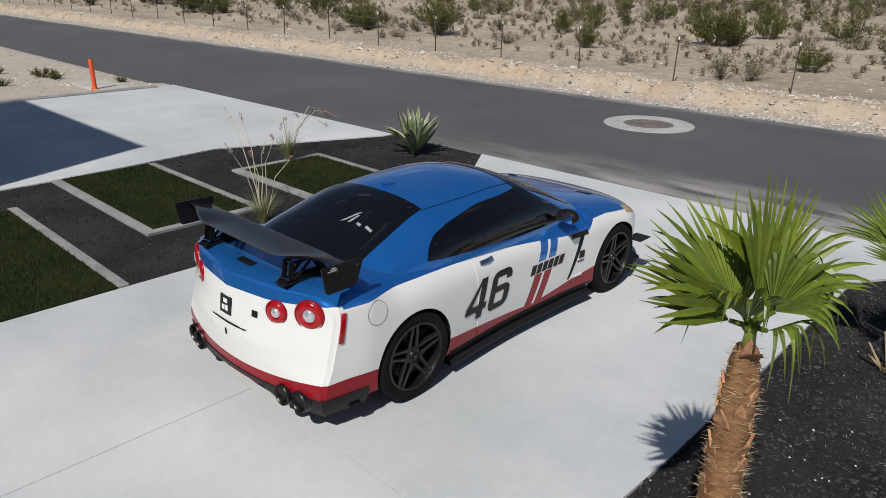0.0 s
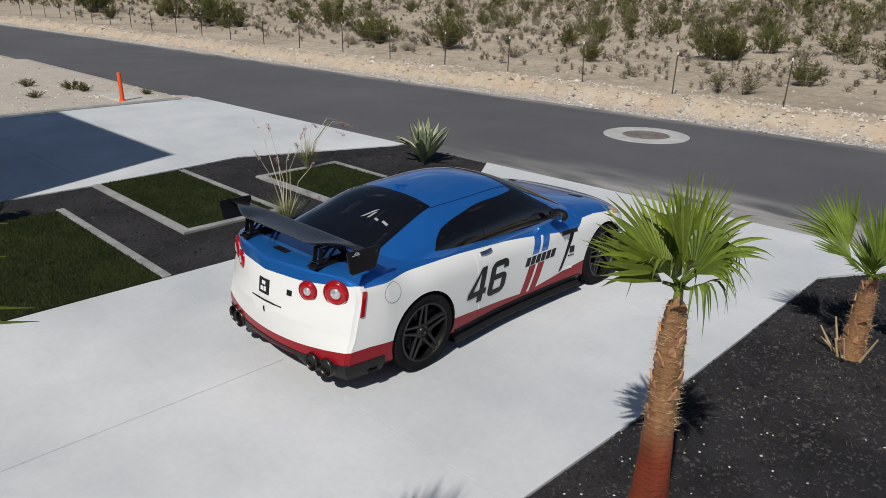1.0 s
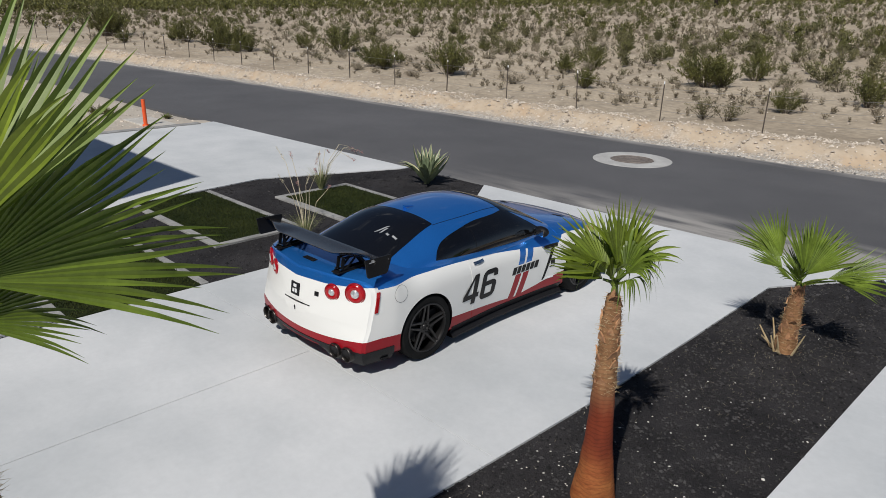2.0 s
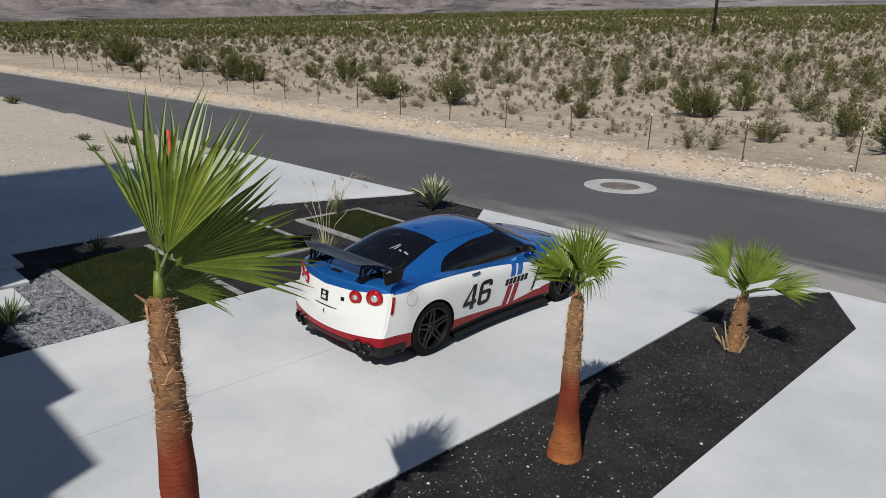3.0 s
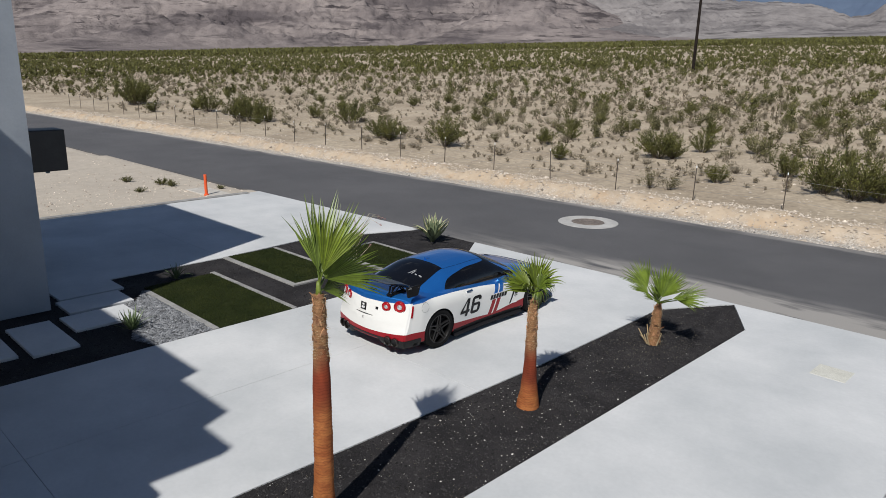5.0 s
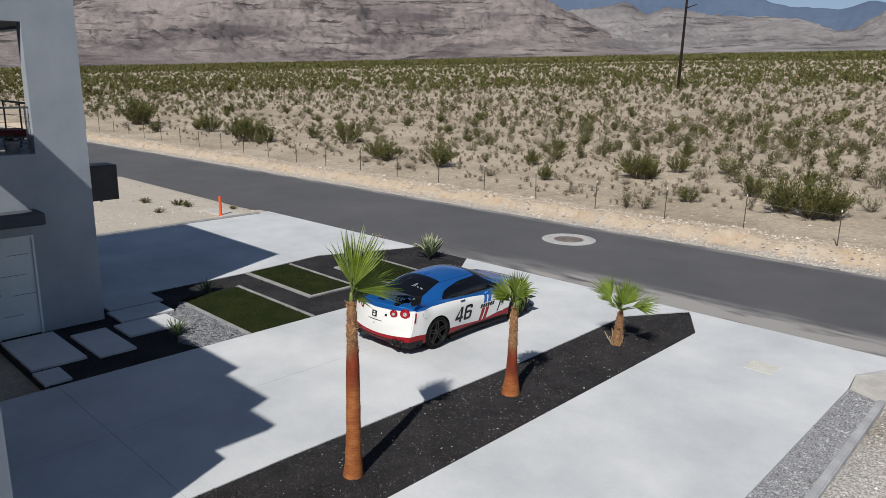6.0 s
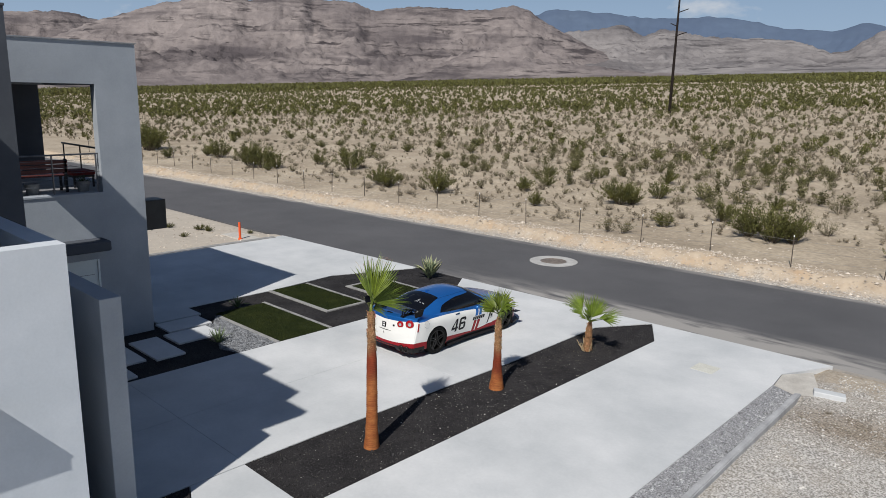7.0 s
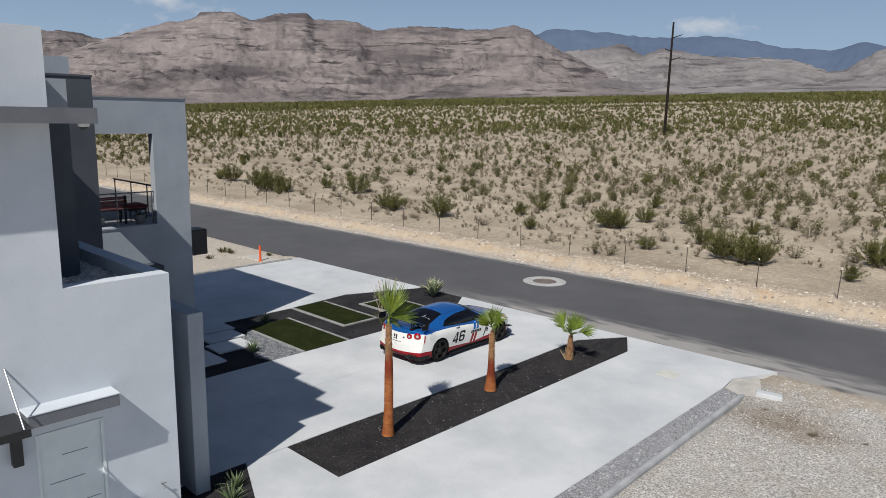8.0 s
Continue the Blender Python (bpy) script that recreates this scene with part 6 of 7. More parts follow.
for k in range(7):
    a = rng.uniform(0, 6.28)
    d = Vector((math.cos(a), math.sin(a), 0))
    r, h = rng.uniform(0.10, 0.55), rng.uniform(1.0, 1.55)
    e = Vector((rng.uniform(-1, 1), rng.uniform(-1, 1), 0)) * 0.16
    flower_stem(g, [(0, 0, 0), d * r * 0.25 + Vector((0, 0, h * 0.35)), d * r * 0.55 + e * 0.4 + Vector((0, 0, h * 0.65)), d * r * 0.9 + e * 0.3 + Vector((0, 0, h * 0.88)), d * (r + 0.12) + e + Vector((0, 0, h * (0.95 + 0.1 * (k % 2))))], 30, rng, DRYSTEM if k % 2 else PLUME)


# ---- desert: fence, bushes, stones, pole, hills ----
def fence():
    fe = thing("wire_fence", "rusty steel post and wire fence along the road", "fence")
    xs = [-2.95 - 3.22 * k for k in range(-5, 22)]
    rng = random.Random(3)
    tops = []
    for x in xs:
        y = 19.65 + 0.004 * x + rng.uniform(-0.08, 0.08)
        z = ground_z(x, y) - 0.08
        lean = rng.uniform(-0.04, 0.04)
        bm = bmesh.new()
        box(bm, -0.017, -0.005, 0, 0.017, 0.005, 1.36)
        box(bm, -0.006, 0.006, 0, 0.006, 0.034, 1.36)
        ob = part("post", bm, RUST, fe)
        ob.matrix_basis = pose(x, y, z, 0, math.degrees(lean), rng.uniform(-20, 20))
        bm = bmesh.new()
        box(bm, -0.0185, -0.0065, 1.285, 0.0185, 0.0065, 1.372)
        part("post_tip", bm, WHITE_PAINT, ob, "white-painted post tip")
        tops.append((x + lean * 1.2, y + 0.01, z))
    for h in (0.45, 0.80, 1.15):
        run = []
        for (x0, y0, z0), (x1, y1, z1) in zip(tops, tops[1:]):
            run += [(x0, y0, z0 + h), (0.5 * (x0 + x1), 0.5 * (y0 + y1), 0.5 * (z0 + z1) + h - 0.03)]
        bm = tube(bmesh.new(), run + [(x1, y1, z1 + h)], 0.0035, seg=4, caps=False)
        part("wire", bm, STEEL, fe)


fence()

BUSH_LEAF = mat("creosote_leaf", (0.056, 0.060, 0.011), (0.134, 0.128, 0.030), 1.2, 0.7, island=0.45, fine=0.1)
BUSH_GREY = mat("greyish_leaf", (0.078, 0.073, 0.028), (0.158, 0.142, 0.062), 1.2, 0.8, island=0.4, fine=0.1)
BUSH_DRY = mat("dry_brush", (0.185, 0.155, 0.108), (0.32, 0.272, 0.198), 1.2, 0.9, island=0.3, fine=0.1)
BUSH_TWIG = mat("bush_twig", (0.055, 0.042, 0.030), (0.11, 0.085, 0.060), 4, 0.9)


def bush_mesh(rng, size, n_stem, n_leaf, twigs=True, leaf=0.05):
    """Stems rising in a vase from the ground, with small leaf blades along their upper parts: leaves, then twigs."""
    lv, lf, tv, tf = [], [], [], []
    stems = []
    lobes = [(rng.uniform(0, 6.28), rng.uniform(0.75, 1.05)) for _ in range(5)]
    for _ in range(n_stem):
        az, tall = rng.choice(lobes)
        az, el = az + rng.gauss(0, 0.45), rng.uniform(0.62, 1.50)
        ln = size * tall * rng.uniform(0.70, 1.05) * (0.78 + 0.25 * math.sin(el))
        d = Vector((math.cos(az) * math.cos(el), math.sin(az) * math.cos(el), math.sin(el)))
        b = Vector((math.cos(az), math.sin(az), 0)) * size * rng.uniform(0.0, 0.14)
        bend = Vector((rng.uniform(-1, 1), rng.uniform(-1, 1), rng.uniform(-0.6, 0.3))) * 0.16 * size
        stems.append((b, d, ln, bend))
        if twigs:
            s = d.cross(Vector((0, 0, 1))).normalized() * 0.008 * size
            s2 = d.cross(s).normalized() * 0.008 * size
            k = len(tv)
            tip = b + d * ln * 0.9 + bend * 0.8
            mid = b + d * ln * 0.5 + bend * 0.25
            tv += [b + s, b - s, b + s2, mid + s * 0.7, mid - s * 0.7, mid + s2 * 0.7, tip]
            tf += [(k, k + 1, k + 4, k + 3), (k + 1, k + 2, k + 5, k + 4), (k + 2, k, k + 3, k + 5), (k + 3, k + 4, k + 6), (k + 4, k + 5, k + 6), (k + 5, k + 3, k + 6)]
    for _ in range(n_leaf):
        b, d, ln, bend = rng.choice(stems)
        f = 0.22 + 0.83 * rng.random() ** 0.75
        c = b + d * ln * f + bend * f * f + Vector((rng.gauss(0, 1), rng.gauss(0, 1), rng.gauss(0, 1))) * size * 0.034
        c.z = max(0.02 * size, c.z)
        u = (d * 1.1 + Vector((rng.gauss(0, 0.55), rng.gauss(0, 0.55), rng.gauss(0.2, 0.5)))).normalized()
        v = u.cross(Vector((rng.gauss(0, 1), rng.gauss(0, 1), rng.gauss(0, 1)))).normalized()
        s = leaf * size * rng.uniform(0.6, 1.3)
        k = len(lv)
        lv += [c - v * s * 0.24, c + u * s, c + v * s * 0.24, c - u * s * 0.5]
        lf += [(k, k + 1, k + 2), (k, k + 2, k + 3)]
    return lv, lf, tv, tf


def shared_bush(name, seed, n_stem, n_leaf, leaf, leaf_m):
    rng = random.Random(seed)
    lv, lf, tv, tf = bush_mesh(rng, 1.0, n_stem, n_leaf, True, leaf)
    a, b = bpy.data.meshes.new(name + "_leaf"), bpy.data.meshes.new(name + "_twig")
    a.from_pydata([tuple(v) for v in lv], [], lf)
    b.from_pydata([tuple(v) for v in tv], [], tf)
    a.materials.append(leaf_m)
    b.materials.append(BUSH_TWIG)
    return a, b


KINDS = [shared_bush("bush", 100 + k, 44, 3600, 0.046, BUSH_LEAF) for k in range(4)]
SPARSE = [shared_bush("bush_thin", 200 + k, 30, 1000, 0.040, BUSH_GREY) for k in range(3)]
DRYK = [shared_bush("brush", 300 + k, 46, 900, 0.055, BUSH_DRY) for k in range(2)]


def bush(x, y, s, kind, rng, label, squash=1.0):
    m = Matrix.Translation((x, y, ground_z(x, y) - 0.02)) @ Matrix.Rotation(rng.uniform(0, 6.28), 4, "Z") @ Matrix.Diagonal((s, s, s * squash, 1))
    e = new("desert_bush")
    e.matrix_world = m
    tagged(e, label, "bush", "desert bushes")
    for nm, me in zip(("foliage", "twigs"), kind):
        o = new("twig" if nm == "twigs" else nm, me)
        o.parent = e


rng = random.Random(77)
# the bushes that stand out, by place
for x, y, s, k in ((-11.9, 27.7, 1.45, 0), (-11.3, 28.0, 1.2, 1), (-2.9, 23.7, 1.45, 1), (-1.9, 23.6, 1.5, 2), (-1.0, 23.8, 1.2, 3), (3.4, 26.7, 1.4, 0), (4.3, 27.0, 1.2, 2), (-23.1, 23.8, 1.3, 3), (-28.6, 23.7, 1.05, 1), (-27.6, 23.6, 0.95, 2),
                   (-36.5, 27.4, 1.5, 0), (-45.2, 23.4, 1.7, 1), (-44.0, 23.8, 1.5, 2), (-66.5, 24.2, 2.2, 3), (-68.5, 24.6, 2.3, 0), (-15.3, 23.9, 0.8, 2), (-54.3, 25.6, 1.5, 2), (-5.4, 26.7, 1.05, 3), (-19.4, 27.9, 1.0, 0)):
    bush(x, y, s * (1.18 if x > -20 else 1.38), KINDS[k], rng, "dark green creosote bush on pale sand", 1.0)
for x, y, s in ((-8.5, 20.75, 1.0), (-7.8, 20.8, 0.9), (-22.2, 27.2, 0.9), (-27.9, 33.8, 1.1), (-18.5, 34.4, 1.0), (-9.3, 30.0, 0.8), (-0.3, 26.4, 1.0), (-1.6, 32.7, 1.1), (-39.5, 27.1, 1.1)):
    bush(x, y, s, SPARSE[int(s * 100) % 3], rng, "sparse grey-green desert bush", 0.85)
taken = []
while len(taken) < 262:
    y = 21.5 + 26 * rng.random() ** 0.8
    x = rng.uniform(-70, 24)
    if any((x - a) ** 2 + (y - b) ** 2 < 2.0 for a, b in taken):
        continue
    taken.append((x, y))
    q = rng.random()
    if q < 0.35:
        bush(x, y, rng.uniform(0.55, 1.0), DRYK[rng.randrange(2)], rng, "low dry grey-tan brush", 0.55)
    elif q < 0.8:
        bush(x, y, rng.uniform(0.5, 1.0), SPARSE[rng.randrange(3)], rng, "sparse grey-green desert bush", 0.85)
    else:
        bush(x, y, rng.uniform(0.7, 1.2), KINDS[rng.randrange(4)], rng, "dark green creosote bush on pale sand", 1.0)
# on the east lot
for x, y, s in ((6.66, 6.2, 0.34), (7.7, 6.6, 0.16), (5.3, 6.9, 0.18), (6.1, 6.55, 0.12), (4.95, 6.2, 0.14)):
    bush(x, y, s, DRYK[int(s * 100) % 2], rng, "small dry weed in crushed stone", 0.6)
# beside the west drive
for x, y, s, k in ((-23.4, 7.3, 0.5, 0), (-22.9, 7.5, 0.45, 1), (-24.9, 6.5, 0.42, 2), (-20.9, 8.6, 0.30, 3), (-22.2, 5.9, 0.35, 1), (-40.5, 8.2, 0.7, 2)):
    bush(x, y, s, KINDS[k], rng, "small dusty green weed in the sand", 0.7)


def clump(rng, size, n):
    """An open upright bush of leaf sprays for the joined ones."""
    lv, lf = [], []
    lobes = [(rng.uniform(0, 6.2832), rng.uniform(0.0, 0.75), rng.uniform(0.7, 1.1)) for _ in range(4 if n > 30 else 2)]
    ls = size * 1.75 / math.sqrt(n)
    for _ in range(n):
        az, out, h = rng.choice(lobes)
        az, out = az + rng.gauss(0, 0.35), out + rng.gauss(0, 0.16)
        d = Vector((math.cos(az) * math.sin(out), math.sin(az) * math.sin(out), math.cos(out)))
        c = d * (size * h * (0.10 + 0.85 * rng.random() ** 0.8))
        c.x += rng.gauss(0, 0.06) * size
        c.y += rng.gauss(0, 0.06) * size
        c.z = max(c.z, 0.05 * size)
        u = (d + Vector((rng.gauss(0, 0.5), rng.gauss(0, 0.5), rng.gauss(0.1, 0.4)))).normalized()
        v = u.cross(Vector((rng.gauss(0, 1), rng.gauss(0, 1), rng.gauss(0, 1)))).normalized()
        s = ls * rng.uniform(0.6, 1.3)
        k = len(lv)
        lv += [c - v * s * 0.26, c + u * s, c + v * s * 0.26, c - u * s * 0.45]
        lf += [(k, k + 1, k + 2), (k, k + 2, k + 3)]
    return lv, lf


def far_bushes(name, n, y0, y1, leaves, size, seed, material, label, grow, clear=46):
    """Bushes past counting, joined."""
    rng = random.Random(seed)
    vs, fs = [], []
    for _ in range(n):
        d = y0 + (y1 - y0) * rng.random()
        az = radians(rng.uniform(-83, 4))
        x, y = 8 + d * math.sin(az), -8 + d * math.cos(az)
        if y < clear and d < 120:
            if y < 24 or x > -72:
                continue
        if y < road_far(x) + 3:
            continue
        s = size * rng.uniform(0.55, 1.25) * grow(d)
        lv, lf = clump(rng, s, leaves)
        k = len(vs)
        g = ground_z(x, y)
        vs += [(v.x + x, v.y + y, v.z * 0.8 + g) for v in lv]
        fs += [tuple(i + k for i in f) for f in lf]
    return tagged(mesh_ob(name, vs, fs, material), label, "bushes", kind="stuff")


far_bushes("near_bushes", 330, 40, 72, 260, 1.05, 45, BUSH_GREY, "scattered olive desert bushes past the fence", lambda d: 1.0, 31)
far_bushes("near_brush", 3600, 34, 80, 46, 0.34, 46, BUSH_DRY, "low dry tan brush past the fence", lambda d: 1.0, 21.2)
far_bushes("mid_bushes", 850, 50, 160, 150, 1.22, 41, BUSH_LEAF, "scattered green creosote bushes on the plain", lambda d: 1.0)
far_bushes("mid_scrub", 750, 50, 170, 120, 1.0, 47, BUSH_GREY, "scattered grey-green scrub on the plain", lambda d: 1.0)
far_bushes("mid_brush", 9000, 50, 230, 20, 0.62, 42, BUSH_DRY, "scattered dry tan brush on the plain", lambda d: 1.0)
far_bushes("far_bushes", 9500, 150, 620, 34, 1.65, 43, BUSH_LEAF, "green creosote bushes far on the plain", lambda d: 1.0)
far_bushes("distant_bushes", 24000, 600, 1740, 9, 2.4, 44, BUSH_LEAF, "distant green brush below the hills", lambda d: 1.0 + d / 1400)


def stones(name, n, place, size, material, label, seed, flat=0.7):
    """Loose stones, joined: rough low-sided lumps."""
    rng = random.Random(seed)
    vs, fs = [], []
    base = [(1, 0, 0), (0, 1, 0), (-1, 0, 0), (0, -1, 0), (0, 0, 1), (0, 0, -0.6)]
    tri = [(0, 1, 4), (1, 2, 4), (2, 3, 4), (3, 0, 4), (1, 0, 5), (2, 1, 5), (3, 2, 5), (0, 3, 5)]
    for _ in range(n):
        q = place(rng)
        if q is None:
            continue
        x, y, z = q
        s = size * rng.uniform(0.5, 1.0) * (1.0 if rng.random() < 0.9 else 1.7)
        a = rng.uniform(0, 6.28)
        c, sn = math.cos(a), math.sin(a)
        k = len(vs)
        for bx, by, bz in base:
            bx, by, bz = bx * rng.uniform(0.7, 1.2), by * rng.uniform(0.6, 1.0), bz * rng.uniform(0.6, 1.1)
            vs.append((x + s * (bx * c - by * sn), y + s * (bx * sn + by * c), z + s * flat * bz))
        fs += [tuple(i + k for i in t) for t in tri]
    return tagged(mesh_ob(name, vs, fs, material), label, "stones", kind="stuff")


def inside(poly, x, y):
    c = False
    for (x0, y0), (x1, y1) in zip(poly, poly[1:] + poly[:1]):
        if (y0 > y) != (y1 > y) and x < (x1 - x0) * (y - y0) / (y1 - y0) + x0:
            c = not c
    return c


def over(poly, z, bad=()):
    xs, ys = [p[0] for p in poly], [p[1] for p in poly]

    def f(rng):
        x, y = rng.uniform(min(xs), max(xs)), rng.uniform(min(ys), max(ys))
        if not inside(poly, x, y) or any(a < x < c and b < y < d for a, b, c, d in bad):
            return None
        return x, y, z
    return f


TAN_STONE = mat("tan_stone", (0.32, 0.265, 0.21), (0.60, 0.53, 0.45), 6, 0.9, bump=0.4, bscale=30, island=0.35)


def bank(rng):
    x = rng.uniform(-70, 20)
    y = road_far(x) + 0.15 + 2.6 * rng.random() ** 0.8
    return x, y, ground_z(x, y)


def plain(rng):
    x, y = rng.uniform(-60, 20), rng.uniform(20, 40)
    return x, y, ground_z(x, y)


stones("bank_stones", 17000, bank, 0.042, TAN_STONE, "tan stones on the road bank", 51)
stones("bank_rocks", 1700, bank, 0.095, TAN_STONE, "larger tan rocks on the road bank", 52)
stones("plain_stones", 5000, plain, 0.06, TAN_STONE, "stones scattered over the desert sand", 53)
LOT_STONE = mat("lot_stone", (0.28, 0.265, 0.245), (0.52, 0.495, 0.46), 6, 0.9, island=0.45)
stones("edge_gravel", 12000, lambda r: (lambda x, d: (x, road_far(x) + d, ground_z(x, road_far(x) + d) + 0.004))(24 - 90 * r.random() ** 1.5, abs(r.gauss(0, 0.42))), 0.028, LOT_STONE, "loose grey gravel at the road edge", 54)
stones("bed_gravel", 15000, over(BED, -0.008), 0.020, LAVA_STONE, "black lava gravel in the palm bed", 55)
stones("corner_gravel", 1500, over(BED2, -0.008), 0.020, LAVA_STONE, "black lava gravel in the corner bed", 56)
HARD = [(a - 0.15, b - 0.15, c + 0.15, d + 0.15) for a, b, c, d in TURFS]
stones("planting_gravel", 15000, over(PLANT, -0.015, HARD), 0.020, LAVA_STONE, "black lava gravel between the turf panels", 57)
stones("pale_pebbles", 950, lambda r: (lambda q: q if q and r.random() < math.exp(-((q[1] - 2.0) / 2.6) ** 2) else None)(over(BED, 0.0)(r)), 0.0125, PALE_STONE, "pale pebbles among the black gravel", 58)


def litter():
    """Straw and leaf scraps on the black gravel, thickest round the short palm."""
    rng = random.Random(71)
    vs, fs = [], []
    for k in range(1500):
        if k < 800:
            x, y = rng.gauss(-0.55, 0.45), rng.gauss(6.2, 0.85)
        else:
            x, y = rng.uniform(-1.5, 0.36), rng.uniform(-3.2, 9.0)
        if not inside(BED, x, y):
            continue
        a, h, ln = rng.uniform(0, 6.28), rng.uniform(0.003, 0.014), rng.uniform(0.015, 0.05)
        dx, dy = math.cos(a) * ln, math.sin(a) * ln
        wx, wy = -math.sin(a) * 0.0014, math.cos(a) * 0.0014
        q = len(vs)
        vs += [(x - wx, y - wy, h), (x + wx, y + wy, h), (x + dx + wx, y + dy + wy, h + 0.01), (x + dx - wx, y + dy - wy, h + 0.01)]
        fs.append((q, q + 1, q + 2, q + 3))
    tagged(mesh_ob("bed_litter", vs, fs, LITTER), "dry straw scraps on the black gravel", "litter", kind="stuff")


LITTER = mat("straw_litter", (0.12, 0.10, 0.075), (0.30, 0.26, 0.19), 8, 0.9, island=0.4)
litter()
RIVER_BASE = mat("river_gravel", (0.06, 0.062, 0.068), (0.14, 0.143, 0.15), 20, 0.9, bump=1.0, bscale=40, fine=0.4)
RIVER_STONE = mat("river_stone", (0.115, 0.12, 0.13), (0.235, 0.24, 0.25), 6, 0.8, bump=0.3, bscale=60, island=0.4)
RIVER = [(-9.95, 0.78), (-6.72, 0.78), (-6.72, -0.35), (-7.3, -0.55), (-8.25, -0.1), (-8.35, 0.05), (-9.3, 0.10), (-9.4, 0.45)]
tagged(part("river_bed", prism(RIVER, -0.1, -0.012), RIVER_BASE, None), "patch of grey river stones", "gravel bed", kind="structure")
stones("river_stones", 3600, over(RIVER, 0.0), 0.045, RIVER_STONE, "grey river stones beside the turf", 59, 0.5)
GRAVEL_RUN = [(4.05, -8), (4.80, -8), (4.43, 7.34), (3.91, 7.58)]
stones("strip_gravel", 9500, over(GRAVEL_RUN, 0.008), 0.024, GREY_STONE, "grey crushed gravel in the strip", 60)
LOT = [(4.98, -3.5), (17, -3.5), (17, 9.6), (4.9, 9.6), (4.66, 7.5)]
stones("lot_gravel", 52000, lambda r: (lambda q: (q[0], q[1], ground_z(q[0], q[1])) if q and r.random() > 0.85 * math.exp(-((q[0] - 5.9) / 1.3) ** 2 - ((q[1] - 6.4) / 0.8) ** 2) else None)(over(LOT, 0)(r)), 0.025, LOT_STONE, "pale crushed stone on the open lot", 61)
WEST = [(-45, -2), (-19.4, -2), (-19.4, 9.2), (-45, 8.6)]
stones("west_stones", 3500, lambda r: (lambda q: (q[0], q[1], ground_z(q[0], q[1])) if q and r.random() < 0.25 + 0.75 * math.exp(-((q[0] + 22) / 4) ** 2) else None)(over(WEST, 0)(r)), 0.05, TAN_STONE, "stones on the sandy lot", 62)
stones("terrace_gravel", 2600, over([(-2.4, -7.88), (-0.95, -7.88), (-0.95, -6.55), (-7.0, -6.55), (-7.0, -7.0), (-2.4, -7.0)], 4.385), 0.06, PALE_STONE, "white stones on the terrace roof", 63)


def turf_blades():
    rng = random.Random(8)
    vs, fs = [], []
    for x0, y0, x1, y1 in TURFS:
        for _ in range(int(2600 * (x1 - x0) * (y1 - y0))):
            x, y = rng.uniform(x0, x1), rng.uniform(y0, y1)
            a, h, w = rng.uniform(0, 6.28), rng.uniform(0.02, 0.038), 0.005
            k = len(vs)
            dx, dy = math.cos(a) * w, math.sin(a) * w
            lx, ly = rng.uniform(-0.02, 0.02), rng.uniform(-0.02, 0.02)
            vs += [(x - dx, y - dy, 0.01), (x + dx, y + dy, 0.01), (x + lx, y + ly, 0.012 + h)]
            fs.append((k, k + 1, k + 2))
    tagged(mesh_ob("turf_pile", vs, fs, BLADE), "green pile of the artificial turf", "turf", kind="stuff")


turf_blades()

# orange marker post with its pad
mk = thing("marker_post", "bright orange flexible marker post by the drive", "marker post", pose(-19.95, 7.5, -0.02))
part("shaft", tube(bmesh.new(), [(0, 0, 0), (-0.01, 0, 0.4), (-0.02, 0.0, 0.80)], 0.06, 0.055, 14), ORANGE, mk, smooth=True, sharp=40)
part("base", lathe(bmesh.new(), [(0.001, 0.05), (0.09, 0.05), (0.10, 0.0)], seg=16), ORANGE, mk)
tagged(part("concrete_pad", boxes((-21.6, 7.45, -0.12, -19.5, 8.35, 0.0), bevel=0.01), OLDCON, None), "low concrete pad by the marker post", "slab", kind="structure")
tagged(part("drive_edge", boxes((-19.42, -3.0, -0.12, -19.16, 8.9, 0.035), bevel=0.015), KERB, None), "rough kerb along the west drive", "kerb", kind="structure")

# valve box lid in the east driveway
vb = thing("valve_box", "pale square valve box lid set in the driveway", "valve box", pose(2.28, 7.49, 0.0))
part("lid", boxes((-0.28, -0.28, -0.02, 0.28, 0.28, 0.006), bevel=0.004), mat("valve_lid", (0.53, 0.52, 0.46), (0.60, 0.59, 0.53), 3, 0.8), vb)

# utility pole on the plain
px, py = 11.25 - 150 * math.sin(radians(26.8)), -11.6 + 150 * math.cos(radians(26.8))
pz = ground_z(px, py)
up = thing("utility_pole", "tall dark wooden utility pole on the plain", "utility pole", pose(px, py, pz, 0, 0.6, 0))
POLEWOOD = mat("pole_wood", (0.014, 0.011, 0.010), (0.030, 0.023, 0.020), 3, 0.9, spec=0.1)
part("shaft", tube(bmesh.new(), [(0, 0, -0.5), (0, 0, 21.7)], 0.30, 0.17, 12), POLEWOOD, up)
for z, s in ((18.7, 1), (16.2, -1), (14.5, 1)):
    part("arm", tube(bmesh.new(), [(0, 0, z), (s * 1.7, 0.7, z + 0.65)], 0.10, 0.07, 8), POLEWOOD, up)


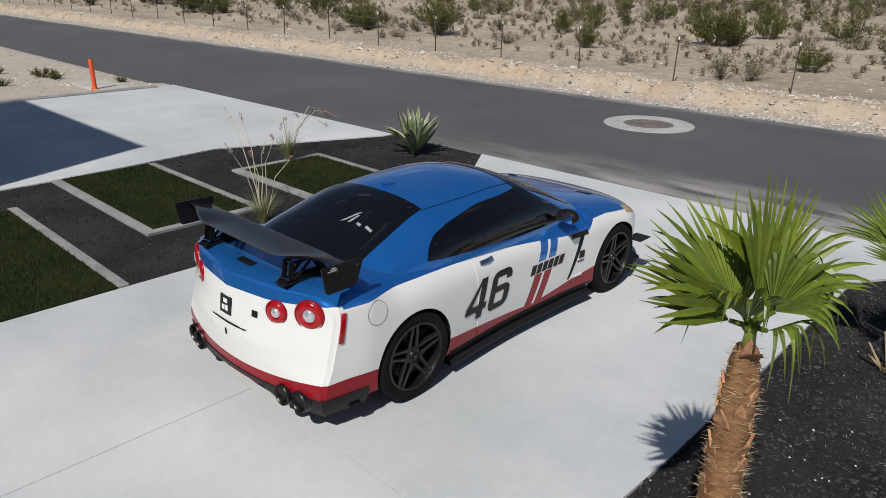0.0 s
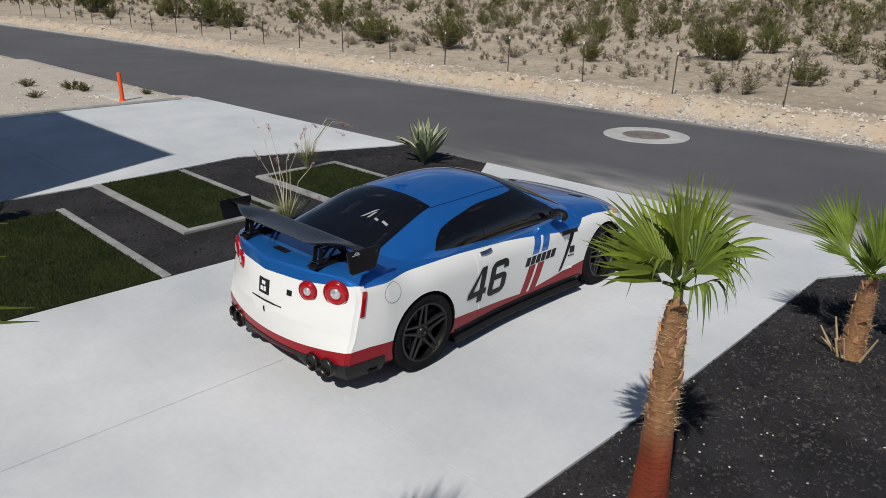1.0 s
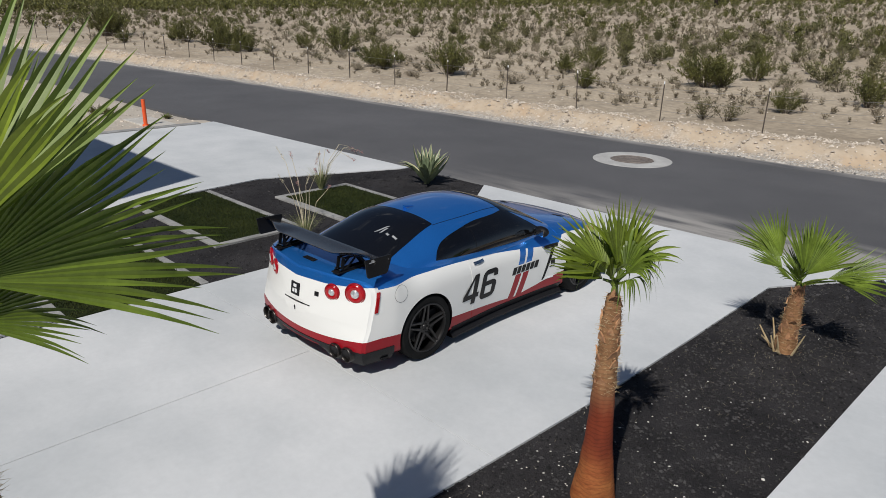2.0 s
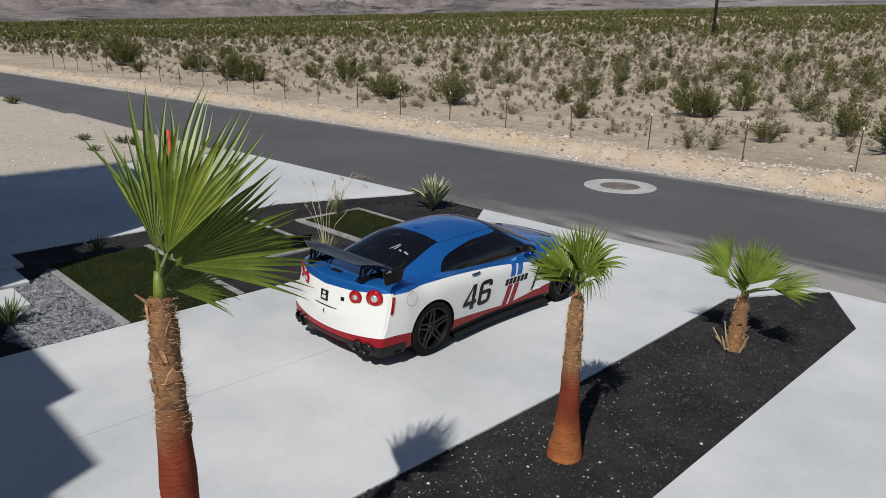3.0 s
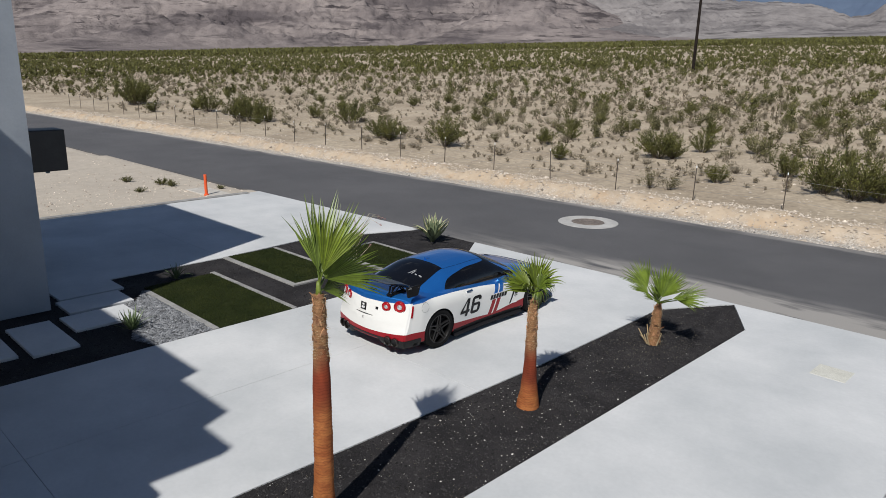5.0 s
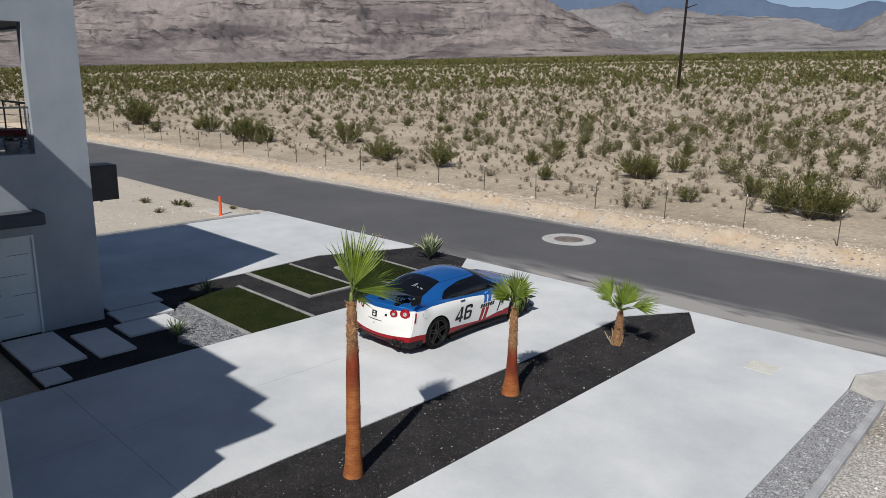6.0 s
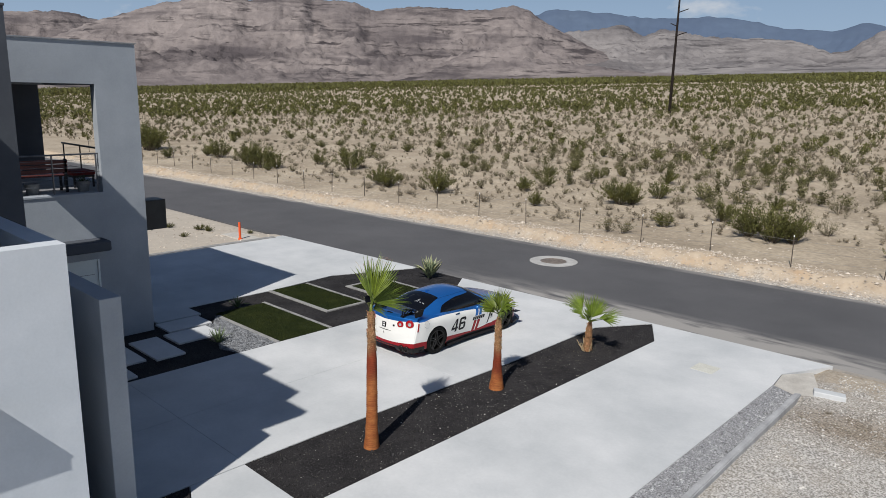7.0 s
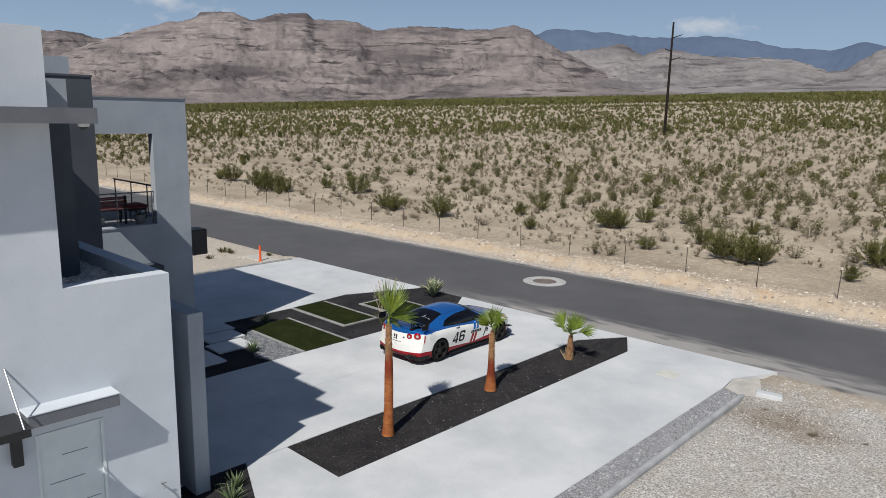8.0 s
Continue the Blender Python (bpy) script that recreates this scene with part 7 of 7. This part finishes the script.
# hills on the horizon
def rock_mat(name, dark, mid, pale, lean):
    """Weathered rock: pale scree and darker tilted beds broken by noise at several scales."""
    m = mat(name, mid, pale, 0.0035, 0.95, fine=0.22, fscale=0.03, detail=12, bump=1.0, bscale=0.020, stretch=(1, 1, 1.5), spec=0.1)
    n, l = m.node_tree.nodes, m.node_tree.links
    n["Bump"].inputs["Distance"].default_value = 14
    b = n["Principled BSDF"]
    col = b.inputs["Base Color"].links[0].from_socket
    tc = n.new("ShaderNodeTexCoord")

    def noise_at(scale, stretch, turn, detail):
        mp, t = n.new("ShaderNodeMapping"), n.new("ShaderNodeTexNoise")
        mp.inputs["Scale"].default_value, mp.inputs["Rotation"].default_value = stretch, (radians(turn), radians(turn), 0)
        t.inputs["Scale"].default_value, t.inputs["Detail"].default_value, t.inputs["Roughness"].default_value = scale, detail, 0.62
        l.new(tc.outputs["Object"], mp.inputs["Vector"])
        l.new(mp.outputs[0], t.inputs["Vector"])
        return t.outputs["Fac"]

    def ramp(fac, lo, hi):
        t = n.new("ShaderNodeMapRange")
        t.inputs["From Min"].default_value, t.inputs["From Max"].default_value = lo, hi
        l.new(fac, t.inputs["Value"])
        return t.outputs[0]

    def times(a, c):
        t = n.new("ShaderNodeMath")
        t.operation = "MULTIPLY"
        l.new(a, t.inputs[0])
        l.new(c, t.inputs[1])
        return t.outputs[0]

    beds = times(ramp(noise_at(0.010, (0.30, 0.30, 2.4), lean, 10), 0.45, 0.58), ramp(noise_at(0.0045, (1, 1, 1.4), 0, 9), 0.40, 0.58))
    ledges = times(ramp(noise_at(0.030, (0.22, 0.22, 2.6), lean, 8), 0.54, 0.60), ramp(noise_at(0.007, (1, 1, 1.6), 0, 6), 0.44, 0.56))
    clefts = times(ramp(noise_at(0.045, (1.6, 1.6, 0.25), 0, 6), 0.57, 0.64), ramp(noise_at(0.006, (0.7, 0.7, 2.0), 0, 4), 0.55, 0.64))
    for fac, tone in ((beds, 1.0), (ledges, 0.70), (clefts, 0.66)):
        mx = n.new("ShaderNodeMix")
        mx.data_type = "RGBA"
        l.new(fac, mx.inputs[0])
        l.new(col, mx.inputs[6])
        mx.inputs[7].default_value = (*(c * tone for c in dark), 1)
        col = mx.outputs[2]
    l.new(col, b.inputs["Base Color"])
    return m


# Both rock colours are lightened and greyed to stand in for distance haze.
ROCK = rock_mat("desert_rock", (0.098, 0.084, 0.086), (0.175, 0.150, 0.146), (0.282, 0.243, 0.228), 5)
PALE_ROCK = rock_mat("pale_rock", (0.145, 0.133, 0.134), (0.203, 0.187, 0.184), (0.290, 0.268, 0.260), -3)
# Air haze over the farthest ridge is put into its blue colour.
HAZED_ROCK = mat("haze_blue_ridge", (0.085, 0.115, 0.175), (0.105, 0.14, 0.20), 0.002, 1.0, fine=0.08, fscale=0.01, spec=0.0)
EYE0 = Vector((11.25, -11.64, 7.4))


def ridge(name, keys, foot, d0, d1, a0, a1, material, label, rough, seed, strata=0.0):
    """A range of hills: crest height by bearing (degrees) as seen from the drive, foot at distance d0, crest at d1."""
    na, nd = int((a1 - a0) / 0.13), 72
    vs, fs = [], []
    for i in range(na + 1):
        az = a0 + (a1 - a0) * i / na
        sa, ca = math.sin(radians(az)), math.cos(radians(az))
        el = curve_at(az, keys) + 0.10 * noise.noise((az * 1.7, seed, 0)) + (0.06 * noise.noise((az * 5, seed, 2)) + 0.03 * noise.noise((az * 11, seed, 5))) * (1 if rough > 0.2 else 0.2)
        zc = EYE0.z + d1 * math.tan(radians(el))
        z0 = EYE0.z + d0 * math.tan(radians(foot(az)))
        ef = d0 - 420
        vs.append((EYE0.x + ef * sa, EYE0.y + ef * ca, ground_z(EYE0.x + ef * sa, EYE0.y + ef * ca) - 14))
        for j in range(nd + 1):
            f = j / nd
            d = d0 + (d1 - d0) * f
            x, y = EYE0.x + d * sa, EYE0.y + d * ca
            # scree foot, then steeper beds; spurs and hollows at several sizes
            prof = 0.42 * f + 0.38 * f ** 1.5 + 0.20 * smooth01(f, 0.5, 0.95)
            g1, g2, g3, g4, g5 = (noise.noise((x * k, y * k * 0.8, seed + q)) for k, q in ((0.0022, 0), (0.0052, 4), (0.012, 7), (0.028, 9), (0.06, 2)))
            rid = abs(g1) + 0.50 * abs(g2) + 0.34 * abs(g3) + 0.16 * g4 + 0.16 * g5
            bumpy = rough * (zc - z0) * (rid - 0.45) * math.sin(math.pi * min(1.0, f * 1.02)) ** 0.8
            z = z0 + (zc - z0) * prof + bumpy
            if strata:
                t = z / strata + 0.9 * g1
                fl = math.floor(t)
                z += ((fl + smooth01(t - fl, 0.12, 0.88)) - t) * strata * (0.15 + 0.7 * max(0.0, g2 + 0.15)) * smooth01(f, 0.0, 0.1)
            vs.append((x, y, min(z, EYE0.z + d * math.tan(radians(el)))))
        d = d1 + 500
        vs.append((EYE0.x + d * sa, EYE0.y + d * ca, 0))
    w = nd + 3
    for i in range(na):
        for j in range(nd + 2):
            a = i * w + j
            fs.append((a, a + 1, a + w + 1, a + w))
    ob = mesh_ob(name, vs, fs, material, True)
    return tagged(ob, label, "hills", kind="structure")


def plain_edge(az):
    return curve_at(az, [(-85, 0.5), (-63, 0.76), (-52, 0.93), (-45, 1.22), (-36, 1.78), (-28, 2.02), (-20, 2.33), (-13, 2.57), (0, 2.8)])


HILL_A = [(-94, 1.2), (-80, 1.7), (-75, 2.5), (-72.6, 3.3), (-70.6, 4.2), (-68.6, 5.0), (-66.3, 5.8), (-64.4, 6.37), (-62.8, 6.74), (-62.0, 7.21), (-60.0, 7.32), (-58.6, 6.83), (-56.8, 7.32), (-54.7, 7.53), (-53.8, 7.08), (-51.2, 7.04), (-49.1, 6.48),
          (-46.0, 6.8), (-43.4, 6.72), (-40.3, 6.67), (-38.8, 6.97), (-37.7, 6.77), (-36.4, 5.94), (-34.6, 5.0), (-32, 3.8), (-28, 2.5), (-24, 1.7)]
HILL_B = [(-44, 2.0), (-40, 3.4), (-36.2, 4.6), (-34.6, 5.05), (-32, 5.3), (-30.4, 5.59), (-28.7, 4.8), (-27.5, 5.24), (-24.3, 4.72), (-18.6, 4.35), (-15.7, 3.54), (-12.9, 4.95), (-8, 5.6), (4, 5.2)]
HILL_C = [(-46, 4.5), (-40, 5.7), (-36.8, 6.27), (-35.8, 6.69), (-31.3, 6.42), (-28.4, 6.06), (-24.4, 6.07), (-22.1, 5.86), (-18.7, 5.12), (-16.2, 4.94), (-14.2, 5.36), (-13, 5.13), (-6, 4.8), (4, 5.0)]
ridge("hill_main", HILL_A, plain_edge, 1750, 2700, -94, -24, ROCK, "brown desert mountain with dark rock beds", 0.33, 3.3, 18.0)
ridge("hill_back", [(-94, 4.4), (-80, 5.0), (-74, 5.15), (-71.6, 5.34), (-70.4, 5.29), (-69.2, 4.95), (-67.6, 4.75), (-65, 4.2), (-60, 3.0)], lambda a: 1.2, 2900, 3600, -94, -60, ROCK, "brown ridge behind the mountain", 0.35, 6.1)
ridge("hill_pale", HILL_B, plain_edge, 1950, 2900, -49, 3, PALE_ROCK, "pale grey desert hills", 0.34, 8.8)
ridge("hill_far", HILL_C, lambda a: 2.0, 3400, 4100, -50, 3, HAZED_ROCK, "distant ridge coloured blue for haze", 0.15, 5.5)
